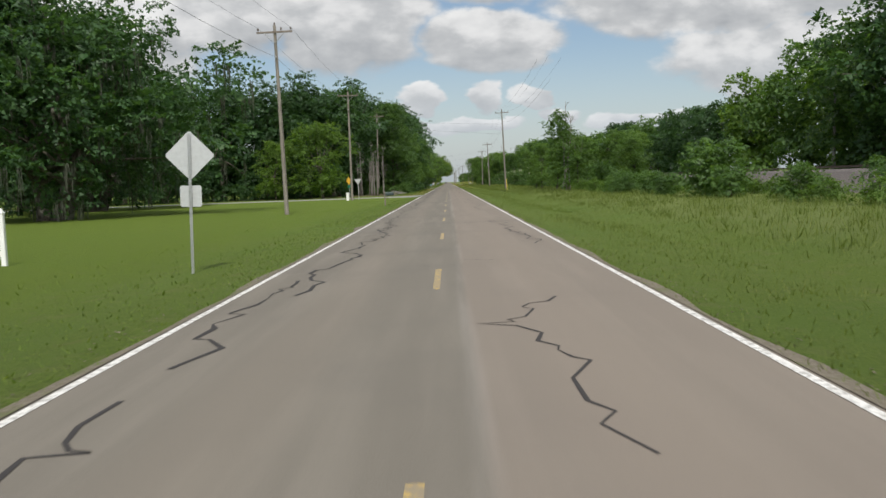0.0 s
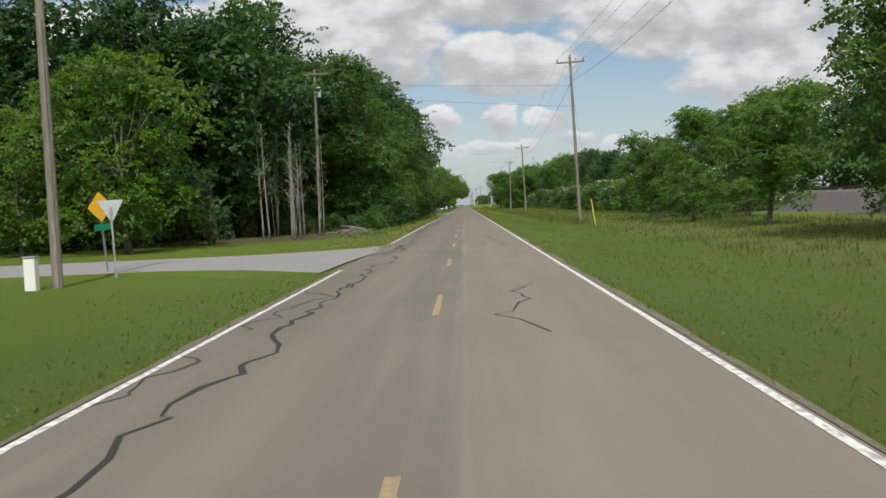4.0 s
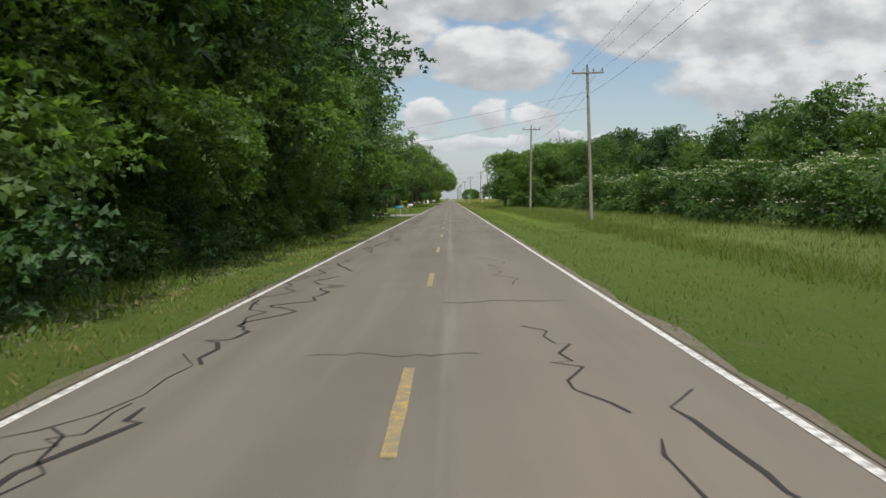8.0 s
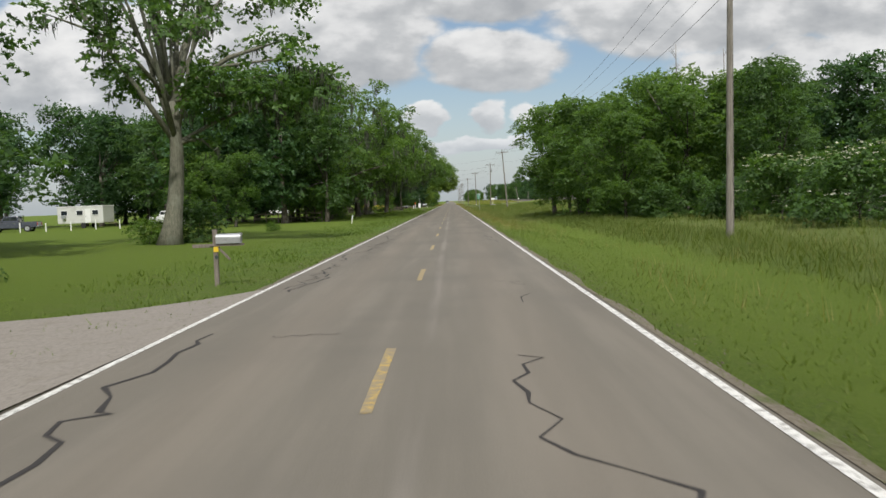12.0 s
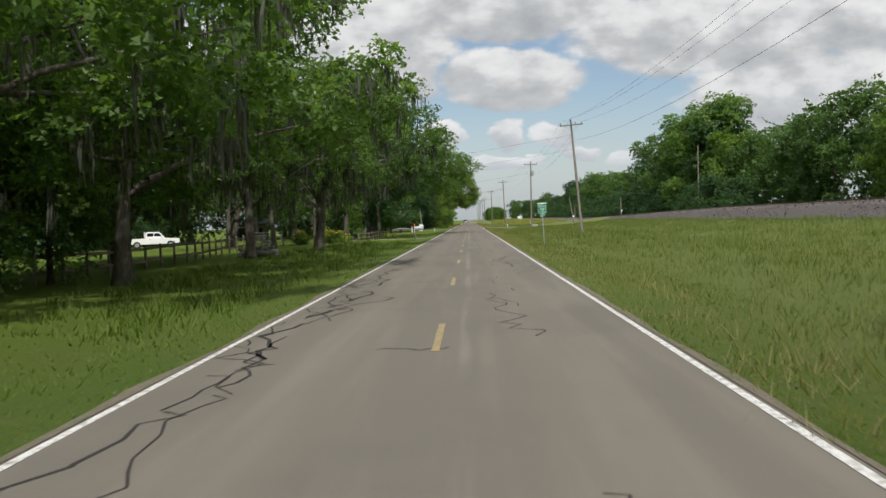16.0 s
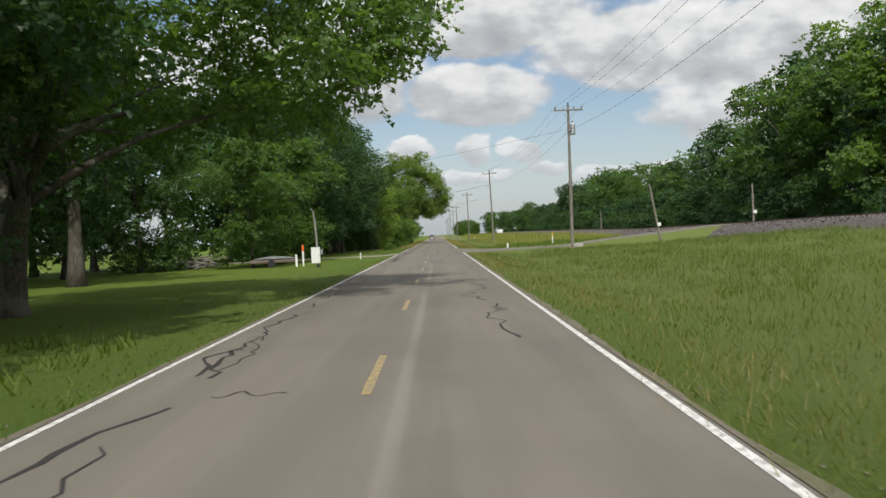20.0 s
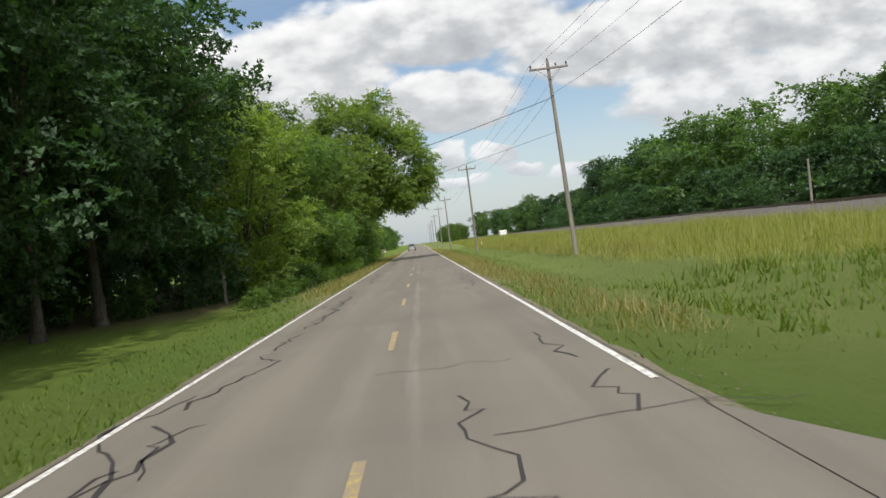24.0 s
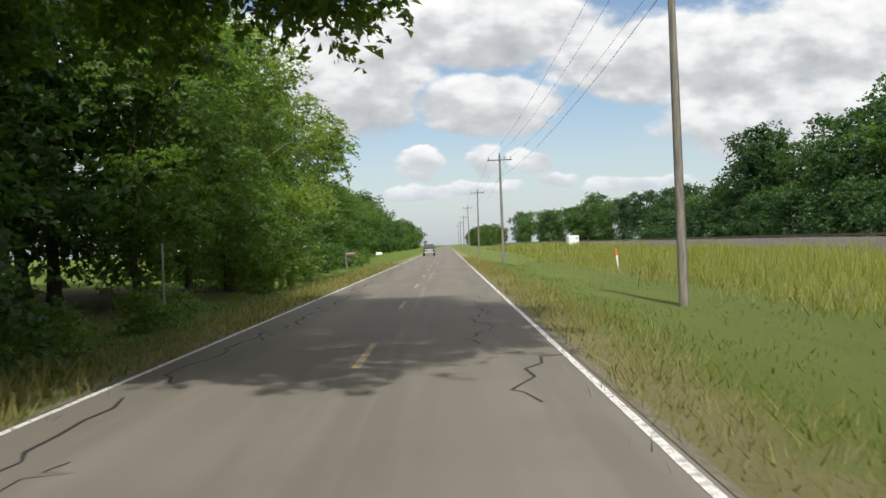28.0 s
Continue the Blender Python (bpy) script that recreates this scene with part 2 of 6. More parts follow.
def m_ground(n):
    v = position(n)
    fine, mid, big = n.noise(v, 22, 6, 0.72), n.noise(v, 1.6, 6, 0.65), n.noise(v, 0.10, 4, 0.6)
    long = n.add("ShaderNodeVectorMath", {0: v, 1: (1, 0.10, 1)}, operation="MULTIPLY").outputs[0]
    mown = n.noise(long, 0.9, 4, 0.6)
    c = n.ramp(fine, [(0.22, (0.050, 0.080, 0.014)), (0.5, (0.108, 0.158, 0.030)), (0.80, (0.20, 0.24, 0.062))])
    c = n.mix(n.math("MULTIPLY", n.smooth(mid, 0.48, 0.70), 0.50), c, (0.165, 0.172, 0.066, 1))
    c = n.mix(n.math("MULTIPLY", n.smooth(mown, 0.50, 0.66), 0.40), c, (0.125, 0.182, 0.042, 1))
    c = n.mix(n.math("MULTIPLY", n.smooth(big, 0.45, 0.7), 0.45), c, (0.078, 0.152, 0.028, 1))
    x, along, up = n.add("ShaderNodeSeparateXYZ", {0: v}).outputs
    lawn = n.mix(fine, (0.074, 0.118, 0.015, 1), (0.165, 0.222, 0.037, 1))
    c = n.mix(n.math("MULTIPLY", n.smooth(n.math("ADD", x, n.math("MULTIPLY", mid, 3.0)), -4.0, -8.0), 0.75), c, lawn)
    strip_x = n.math("MULTIPLY", n.smooth(x, 3.2, 4.2), n.smooth(n.math("ADD", x, n.math("MULTIPLY", mown, 1.2)), 9.9, 9.2))
    strip_y = n.math("ADD", n.math("MULTIPLY", n.smooth(along, 222, 250), n.smooth(along, 348, 322)), n.math("MULTIPLY", n.smooth(along, 552, 575), n.smooth(along, 820, 760)))
    c = n.mix(n.math("MULTIPLY", n.math("MULTIPLY", strip_x, strip_y), 0.8), c, n.mix(mid, lawn, (0.150, 0.215, 0.034, 1)))
    olive = n.mix(fine, (0.098, 0.135, 0.036, 1), (0.222, 0.245, 0.085, 1))
    c = n.mix(n.math("MULTIPLY", n.smooth(n.math("ADD", n.math("ADD", x, n.math("MULTIPLY", mown, 4.0)), n.math("MULTIPLY", n.smooth(along, 315, 345), 5.0)), 10.0, 14.0), 0.65), c, olive)
    # straw along the road edge by the field
    bare = n.math("MULTIPLY", n.smooth(n.math("ADD", n.math("ABSOLUTE", x), n.math("MULTIPLY", mid, 2.0)), 6.0, 4.6), n.smooth(along, 548, 562))
    c = n.mix(n.math("MULTIPLY", bare, 0.8), c, n.mix(fine, (0.17, 0.14, 0.06, 1), (0.40, 0.34, 0.19, 1)))
    # floor of the woods: dead leaves
    edge = n.math("MULTIPLY", n.smooth(n.math("ADD", x, n.math("MULTIPLY", mid, 3.0)), -6.2, -8.0), n.smooth(n.math("ADD", x, n.math("MULTIPLY", big, 20.0)), -30.0, -22.0))
    first = n.math("MULTIPLY", n.smooth(along, 134, 140), n.smooth(along, 253, 249))
    second = n.math("MULTIPLY", n.smooth(along, 552, 562), n.smooth(along, 668, 662))
    litter = n.mix(fine, (0.045, 0.036, 0.022, 1), (0.16, 0.125, 0.075, 1))
    c = n.mix(n.math("MULTIPLY", n.math("MULTIPLY", edge, n.math("ADD", first, second)), 0.85), c, litter)
    return surface(n, c, 0.95, 0, n.math("ADD", fine, n.math("MULTIPLY", mid, 1.5)), 1.0, 0.07, 0.1)


def m_soil(n):
    v = position(n)
    a, b = n.noise(v, 25, 6, 0.7), n.noise(v, 2, 4)
    c = n.ramp(a, [(0.3, (0.11, 0.092, 0.066)), (0.7, (0.27, 0.24, 0.185))])
    c = n.mix(n.math("MULTIPLY", n.smooth(b, 0.5, 0.7), 0.7), c, (0.11, 0.135, 0.045, 1))
    return surface(n, c, 0.95, 0, a, 0.8, 0.03, 0.15)


def m_ballast(n):
    v = position(n)
    cell = n.add("ShaderNodeTexVoronoi", {"Vector": v, "Scale": 9.0})
    b = n.noise(v, 0.5, 4)
    c = n.mix(n.math("MULTIPLY", b, 0.5), n.ramp(cell.outputs["Distance"], [(0.0, (0.25, 0.225, 0.21)), (0.6, (0.095, 0.085, 0.082))]), (0.17, 0.145, 0.13, 1))
    return surface(n, c, 0.95, 0, cell.outputs["Distance"], 0.9, 0.06, 0.2)


def m_wood(dark, pale, scale=1.0):
    def build(n):
        v = n.add("ShaderNodeVectorMath", {0: local(n), 1: (6 * scale, 6 * scale, 0.5 * scale)}, operation="MULTIPLY").outputs[0]
        a, b = n.noise(v, 3, 6, 0.65), n.noise(local(n), 0.8, 3)
        c = n.ramp(a, [(0.3, dark), (0.7, pale)])
        c = n.mix(n.math("MULTIPLY", n.smooth(b, 0.45, 0.7), 0.35), c, (*[x * 0.6 for x in dark], 1))
        return surface(n, c, 0.88, 0, a, 0.6, 0.02, 0.2)
    return build


def m_bark(dark, pale):
    def build(n):
        v = n.add("ShaderNodeVectorMath", {0: local(n), 1: (5, 5, 1.2)}, operation="MULTIPLY").outputs[0]
        a, b = n.noise(v, 2.2, 6, 0.7, 0.4), n.noise(local(n), 1.1, 3)
        c = n.ramp(a, [(0.3, dark), (0.7, pale)])
        c = n.mix(n.math("MULTIPLY", n.smooth(b, 0.5, 0.65), 0.4), c, (0.24, 0.25, 0.20, 1))
        return surface(n, c, 0.95, 0, a, 1.0, 0.06, 0.15)
    return build


ASPHALT = material("asphalt", m_asphalt)
WHITE_LINE = material("white_line", m_line((0.74, 0.73, 0.69)))
YELLOW_LINE = material("yellow_line", m_line((0.52, 0.35, 0.08), 0.47))
TAR = plain("tar", (0.036, 0.032, 0.030), 0.82, 0, 0.3, 30)
PALE_ASPHALT = plain("pale_asphalt", (0.27, 0.26, 0.245), 0.9, 0, 0.35, 40, 0.1)
GRAVEL = plain("gravel", (0.28, 0.25, 0.215), 0.95, 0, 0.75, 22, 0.35)
GROUND = material("grass_ground", m_ground)
SOIL = material("soil", m_soil)
BALLAST = material("ballast", m_ballast)
POLE_WOOD = material("pole_wood", m_wood((0.13, 0.115, 0.095), (0.30, 0.275, 0.235)))
GREY_WOOD = material("grey_wood", m_wood((0.12, 0.10, 0.085), (0.27, 0.235, 0.20), 2))
BARK = material("bark", m_bark((0.045, 0.038, 0.03), (0.16, 0.14, 0.115)))
PALE_BARK = material("pale_bark", m_bark((0.085, 0.085, 0.062), (0.22, 0.215, 0.165)))
DEAD_WOOD = material("dead_wood", m_bark((0.15, 0.135, 0.12), (0.33, 0.305, 0.275)))
LEAF_DARK = leafy("leaf_dark", [(0.0, (0.028, 0.062, 0.026)), (0.5, (0.054, 0.116, 0.042)), (1.0, (0.105, 0.190, 0.062))], 0.42)
LEAF_MID = leafy("leaf_mid", [(0.0, (0.044, 0.088, 0.028)), (0.5, (0.090, 0.168, 0.046)), (1.0, (0.170, 0.270, 0.075))], 0.46)
LEAF_BRIGHT = leafy("leaf_bright", [(0.0, (0.062, 0.115, 0.022)), (0.5, (0.120, 0.205, 0.040)), (1.0, (0.20, 0.295, 0.068))], 0.5)
LEAF_FRESH = leafy("leaf_fresh", [(0.0, (0.056, 0.106, 0.030)), (0.5, (0.118, 0.205, 0.052)), (1.0, (0.21, 0.315, 0.085))], 0.54)
# yellow-green leaves, paler because sunshine on the trees is put into the colour
LEAF_SUNLIT = leafy("leaf_sunlit", [(0.0, (0.070, 0.115, 0.028)), (0.5, (0.180, 0.265, 0.062)), (1.0, (0.33, 0.42, 0.115))], 0.58)
MOSS = leafy("spanish_moss", [(0.0, (0.05, 0.058, 0.042)), (0.5, (0.088, 0.096, 0.072)), (1.0, (0.14, 0.145, 0.112))], 0.25, 0.9)
OLIVE_BLADE = leafy("olive_grass_blade", [(0.0, (0.080, 0.118, 0.025)), (0.55, (0.138, 0.178, 0.046)), (1.0, (0.235, 0.245, 0.09))], 0.42, 0.8)
BLADE = leafy("grass_blade", [(0.0, (0.074, 0.122, 0.019)), (0.55, (0.125, 0.185, 0.036)), (1.0, (0.205, 0.25, 0.068))], 0.42, 0.8)
DRY_BLADE = leafy("dry_grass_blade", [(0.0, (0.13, 0.13, 0.04)), (0.5, (0.29, 0.25, 0.105)), (1.0, (0.50, 0.43, 0.22))], 0.4, 0.8)
REED = leafy("reed_blade", [(0.0, (0.125, 0.16, 0.036)), (0.5, (0.255, 0.275, 0.078)), (1.0, (0.45, 0.41, 0.165))], 0.48, 0.8)
WHITE_FLOWER = leafy("white_flower", [(0.0, (0.45, 0.45, 0.36)), (1.0, (0.74, 0.73, 0.64))], 0.25, 0.8)
YELLOW_FLOWER = leafy("yellow_flower", [(0.0, (0.40, 0.33, 0.05)), (1.0, (0.62, 0.52, 0.09))], 0.3, 0.8)
GALVANISED = plain("galvanised_steel", (0.52, 0.53, 0.53), 0.42, 0.85, 0.25, 25)
WIRE = plain("wire", (0.05, 0.05, 0.052), 0.5, 0.3)
CERAMIC = plain("insulator", (0.10, 0.075, 0.06), 0.3, 0, coat=0.5)
SIGN_BACK = plain("sign_back", (0.58, 0.59, 0.59), 0.45, 0.55, 0.25, 12)
CONCRETE = plain("concrete", (0.42, 0.40, 0.37), 0.9, 0, 0.35, 14, 0.3)
WHITE_PAINT = plain("white_paint", (0.78, 0.78, 0.75), 0.5, 0, 0.12, 12, 0.12)
STEEL = plain("rail_steel", (0.20, 0.15, 0.12), 0.5, 0.7, 0.4, 20)


# ---------------------------------------------------------------- mesh helpers
class Shape:
    """Gathers vertices and faces of one part."""

    def __init__(self):
        self.v, self.f = [], []

    def box(self, sx, sy, sz, m=None, taper=1.0):
        m = m or Matrix()
        k = len(self.v)
        for z in (-0.5, 0.5):
            q = taper if z > 0 else 1.0
            for x, y in ((-0.5, -0.5), (0.5, -0.5), (0.5, 0.5), (-0.5, 0.5)):
                self.v.append(m @ Vector((x * sx * q, y * sy * q, z * sz)))
        for f in ((3, 2, 1, 0), (4, 5, 6, 7), (0, 1, 5, 4), (1, 2, 6, 5), (2, 3, 7, 6), (3, 0, 4, 7)):
            self.f.append([k + i for i in f])
        return self

    def tube(self, pts, radii, n=8, caps=True):
        """A round bar along pts."""
        k, pts = len(self.v), [Vector(p) for p in pts]
        if not isinstance(radii, (list, tuple)):
            radii = [radii] * len(pts)
        for i, p in enumerate(pts):
            d = (pts[min(i + 1, len(pts) - 1)] - pts[max(i - 1, 0)]).normalized()
            a = d.orthogonal().normalized() if abs(d.z) < 0.95 else Vector((1, 0, 0))
            a = (a - d * a.dot(d)).normalized()
            b = d.cross(a)
            for j in range(n):
                t = 2 * math.pi * j / n
                self.v.append(p + (a * math.cos(t) + b * math.sin(t)) * radii[i])
        for i in range(len(pts) - 1):
            for j in range(n):
                q = (j + 1) % n
                self.f.append([k + i * n + j, k + i * n + q, k + (i + 1) * n + q, k + (i + 1) * n + j])
        if caps:
            self.f.append([k + j for j in range(n)][::-1])
            self.f.append([k + (len(pts) - 1) * n + j for j in range(n)])
        return self

    def prism(self, outline, depth, m=None):
        """A flat plate with the outline (x, z) and a thickness along y."""
        m, k, n = m or Matrix(), len(self.v), len(outline)
        for y in (-depth / 2, depth / 2):
            self.v += [m @ Vector((x, y, z)) for x, z in outline]
        self.f.append([k + i for i in range(n)])
        self.f.append([k + n + i for i in range(n)][::-1])
        for i in range(n):
            j = (i + 1) % n
            self.f.append([k + j, k + i, k + n + i, k + n + j])
        return self

    def mesh(self, name, smooth=False, bevel=0.0):
        me = bpy.data.meshes.new(name)
        me.from_pydata([tuple(v) for v in self.v], [], self.f)
        bm = bmesh.new()
        bm.from_mesh(me)
        if bevel:
            edges = [e for e in bm.edges if len(e.link_faces) == 2 and e.calc_face_angle(0) > 0.6]
            bmesh.ops.bevel(bm, geom=edges, offset=bevel, segments=2, affect="EDGES", profile=0.6, clamp_overlap=True)
        bmesh.ops.recalc_face_normals(bm, faces=bm.faces)
        bm.to_mesh(me)
        bm.free()
        if smooth:
            me.polygons.foreach_set("use_smooth", [True] * len(me.polygons))
        return me


def quads_mesh(name, corners):
    """Loose quads (N, 4, 3), each an island."""
    n = len(corners)
    me = bpy.data.meshes.new(name)
    me.vertices.add(4 * n)
    me.vertices.foreach_set("co", np.ascontiguousarray(corners, dtype=np.float32).ravel())
    me.loops.add(4 * n)
    me.loops.foreach_set("vertex_index", np.arange(4 * n, dtype=np.int32))
    me.polygons.add(n)
    me.polygons.foreach_set("loop_start", np.arange(0, 4 * n, 4, dtype=np.int32))
    me.polygons.foreach_set("loop_total", np.full(n, 4, dtype=np.int32))
    me.update(calc_edges=True)
    return me


def tris_mesh(name, corners):
    """Loose triangles (N, 3, 3), each an island."""
    n = len(corners)
    me = bpy.data.meshes.new(name)
    me.vertices.add(3 * n)
    me.vertices.foreach_set("co", np.ascontiguousarray(corners, dtype=np.float32).ravel())
    me.loops.add(3 * n)
    me.loops.foreach_set("vertex_index", np.arange(3 * n, dtype=np.int32))
    me.polygons.add(n)
    me.polygons.foreach_set("loop_start", np.arange(0, 3 * n, 3, dtype=np.int32))
    me.polygons.foreach_set("loop_total", np.full(n, 3, dtype=np.int32))
    me.update(calc_edges=True)
    return me


def part(name, data, mat, parent=None, label=""):
    """One mesh object, as a rule under a thing or a part."""
    me = data.mesh(name) if isinstance(data, Shape) else data
    if mat is not None and not me.materials:
        me.materials.append(mat)
    ob = new(name, me)
    if parent is not None:
        ob.parent = parent
    if label:
        ob["label"] = label
    return ob


def thing(name, label, category, group="", kind="", at=None):
    ob = tagged(new(name), label, category, group, kind)
    if at is not None:
        ob.matrix_basis = at
    return ob


def height(x, y):
    """The lie of the land."""
    a = abs(x)
    z = -0.05 - 0.10 * min(max((a - 3.3) / 2.0, 0), 1)
    if x < 0:
        z -= 0.30 * math.exp(-((x + 7.2) / 1.5) ** 2) * (0.35 + 0.65 * math.exp(-((y - 60) / 45) ** 2))
    else:
        z -= 0.30 * math.exp(-((x - 7.6) / 1.6) ** 2) * (1 - math.exp(-((y - 517) / 14) ** 4))
        z += 0.15 * min(max((x - 11) / 6.0, 0), 1)
        z += 0.75 * min(max((x - 17) / 8.0, 0), 1) * min(max((y - 325) / 30.0, 0), 1) * min(max((510 - y) / 25.0, 0), 1)
    z += 0.07 * noise.noise((x * 0.13, y * 0.13, 3.0)) * min(max((a - 4) / 3, 0), 1)
    return z


# ---------------------------------------------------------------- ground, road
def sheet(name, xs, ys, fz):
    v = [(x, y, fz(x, y)) for y in ys for x in xs]
    w = len(xs)
    f = [(j * w + i, j * w + i + 1, (j + 1) * w + i + 1, (j + 1) * w + i) for j in range(len(ys) - 1) for i in range(w - 1)]
    me = bpy.data.meshes.new(name)
    me.from_pydata(v, [], f)
    me.polygons.foreach_set("use_smooth", [True] * len(me.polygons))
    return me


def build_ground():
    near = [-16, -13, -11, -9.5, -8.5, -7.8, -7.2, -6.6, -6, -5.3, -4.6, -4, -3.4, -2, 0, 2, 3.4, 4, 4.6, 5.3, 6, 6.8, 7.6, 8.2, 8.8, 9.4, 10.2, 11.2, 12.5, 14, 16]
    xs = [-2500, -900, -300, -120, -70, -45, -32, -24, -19] + near + [19, 24, 32, 45, 70, 120, 300, 900, 2500]
    ys = [-400, -120, -60] + [-40 + 3 * i for i in range(265)] + [800, 900, 1050, 1300, 2000, 4200]
    g = part("ground", sheet("ground", xs, ys, height), GROUND)
    tagged(g, "green mown roadside grass and lawn on flat land", "ground", kind="structure")


def build_road():
    ys = [-60 + 3 * i for i in range(287)] + [850, 1000, 1600]

    def wobble(y, s):
        return 0.10 * noise.noise((s * 9.0, y * 0.35, 0)) + 0.05 * noise.noise((s * 9.0, y * 1.7, 0))

    v, f = [], []
    for y in ys:
        for x in (-3.2 + 0.4 * wobble(y, -1), -3.0, -1.5, 0, 1.5, 3.0, 3.2 + 0.4 * wobble(y, 1)):
            v.append((x, y, 0.0 if abs(x) < 3.1 else -0.03))
        v.append((3.4 + wobble(y, 1), y, -0.12))
        v.insert(len(v) - 8, (-3.4 + wobble(y, -1), y, -0.12))
    w = 9
    for j in range(len(ys) - 1):
        for i in range(w - 1):
            f.append((j * w + i, j * w + i + 1, (j + 1) * w + i + 1, (j + 1) * w + i))
    me = bpy.data.meshes.new("road")
    me.from_pydata(v, [], f)
    road = tagged(part("road", me, ASPHALT), "worn grey two-lane asphalt country road with sealed cracks", "road", kind="structure")

    def ribbon(name, pts, width, mat, z=0.005, label="", jag=0.0):
        v, f = [], []
        for i, (x, y) in enumerate(pts):
            x0, y0 = pts[max(i - 1, 0)]
            x1, y1 = pts[min(i + 1, len(pts) - 1)]
            dx, dy = x1 - x0, y1 - y0
            d = math.hypot(dx, dy) or 1
            wd = width * (1 + jag * noise.noise((x * 3, y * 3, 1)))
            nx, ny = -dy / d * wd / 2, dx / d * wd / 2
            v += [(x + nx, y + ny, z), (x - nx, y - ny, z)]
        for i in range(len(pts) - 1):
            f.append((2 * i + 1, 2 * i + 3, 2 * i + 2, 2 * i))
        me = bpy.data.meshes.new(name)
        me.from_pydata(v, [], f)
        return part(name, me, mat, road, label)

    def run(x, a, b, s=0, amp=0.04):
        return [(x + amp * noise.noise((s, a + i, 0)), a + i) for i in range(int(b - a) + 1)]

    for side, spans in ((-1, ((-60, 105), (122, 512), (519, 1600))), (1, ((-60, 507), (531, 1600)))):
        for a, b in spans:
            ribbon("edge_line", run(side * 3.02, a, b, side * 5), 0.092, WHITE_LINE, 0.005, "worn white edge line", 0.25)
    for i, y in enumerate(DASHES):
        ribbon("centre_dash", [(0.02, y + 0.61 * k) for k in range(6)], 0.11, YELLOW_LINE, 0.005, "faded yellow centre dash", 0.3)
    rnd = random.Random(4)

    def crack(x, y0, y1, amp, freq, width, s):
        """A sealed crack that runs in short straight steps."""
        rr, pts, y, off = random.Random(s), [], y0, 0.0
        while y < y1:
            off += rr.uniform(-amp, amp) * 0.55 - off * 0.22
            pts.append((x + off, y))
            y += rr.uniform(0.12, 0.75)
            if rr.random() < 0.14 and len(pts) > 2:
                off += rr.choice((-1, 1)) * rr.uniform(0.15, 0.4)
                pts.append((x + off, y - 0.05))
            if rr.random() < 0.05 and len(pts) > 3:
                if len(pts) > 3:
                    ribbon("tar_seal", pts, width, TAR, 0.004, "", 0.9)
                pts = []
                y += rr.uniform(0.2, 1.5)
        if len(pts) > 2:
            ribbon("tar_seal", pts, width, TAR, 0.004, "", 0.9)

    # long sealed crack by the edge of the far lane, broken now and then
    y = -4.0
    while y < 680:
        ln = rnd.uniform(14, 40)
        crack(rnd.uniform(-2.5, -2.1), y, y + ln, 0.34, 0.35, rnd.uniform(0.04, 0.075), rnd.uniform(0, 99))
        y += ln * rnd.uniform(0.85, 1.25)
    y = 0.0
    while y < 680:
        ln = rnd.uniform(3, 12)
        crack(rnd.uniform(-2.85, -1.7), y, y + ln, 0.5, 0.5, rnd.uniform(0.02, 0.04), rnd.uniform(0, 99))
        y += ln + rnd.uniform(4, 26)
    y = -2.0
    while y < 680:
        ln = rnd.uniform(4, 16)
        crack(rnd.uniform(1.3, 2.5), y, y + ln, 0.45, 0.5, rnd.uniform(0.02, 0.05), rnd.uniform(0, 99))
        y += ln + rnd.uniform(0, 16)
    for i in range(110):
        y, x = (rnd.uniform(552, 604) if i % 4 == 0 else rnd.uniform(0, 680)), rnd.uniform(-2.4, 1.4)
        ln, s = rnd.uniform(0.8, 2.8), rnd.uniform(0, 99)
        pts = [(x + ln * k / 14, y + 0.30 * noise.noise((s, k * 0.35, 0)) + 0.05 * math.sin(s * k)) for k in range(15)]
        ribbon("tar_seal", pts, rnd.uniform(0.015, 0.035), TAR, 0.0045, "", 0.7)
    # braided cracks on the oldest stretches
    r2 = random.Random(9)
    for a, b, k in ((112, 178, 15), (196, 250, 7), (330, 372, 7), (488, 530, 12)):
        for i in range(k):
            y = r2.uniform(a, b)
            crack(r2.uniform(-2.8, -1.8), y, y + r2.uniform(5, 12), 0.5, 0.5, r2.uniform(0.022, 0.045), r2.uniform(0, 99))
            y = r2.uniform(a, b)
            crack(r2.uniform(0.9, 2.5), y, y + r2.uniform(3, 8), 0.5, 0.5, r2.uniform(0.02, 0.035), r2.uniform(0, 99))
    for side in (-1, 1):
        v, f = [], []
        ys2 = [-40 + 1.5 * i for i in range(500)]
        for y in ys2:
            a = 3.14
            b = 3.24 + max(0.0, 0.06 + 0.26 * noise.noise((side, y * 0.33, 3)) + 0.12 * noise.noise((side, y * 1.9, 5)))
            v += [(side * a, y, -0.012), (side * b, y, height(side * b, y) + 0.012)]
        f = [(2 * i, 2 * i + 1, 2 * i + 3, 2 * i + 2) for i in range(len(ys2) - 1)]
        me = bpy.data.meshes.new("shoulder")
        me.from_pydata(v, [], f if side > 0 else [q[::-1] for q in f])
        tagged(part("road_shoulder_1" if side < 0 else "road_shoulder_2", me, SOIL), "strip of bare soil and grit along the road edge", "shoulder", kind="structure")
    return ribbon


DASHES = [2.2, 13.8, 25.4, 37.0, 48.5, 60.1]
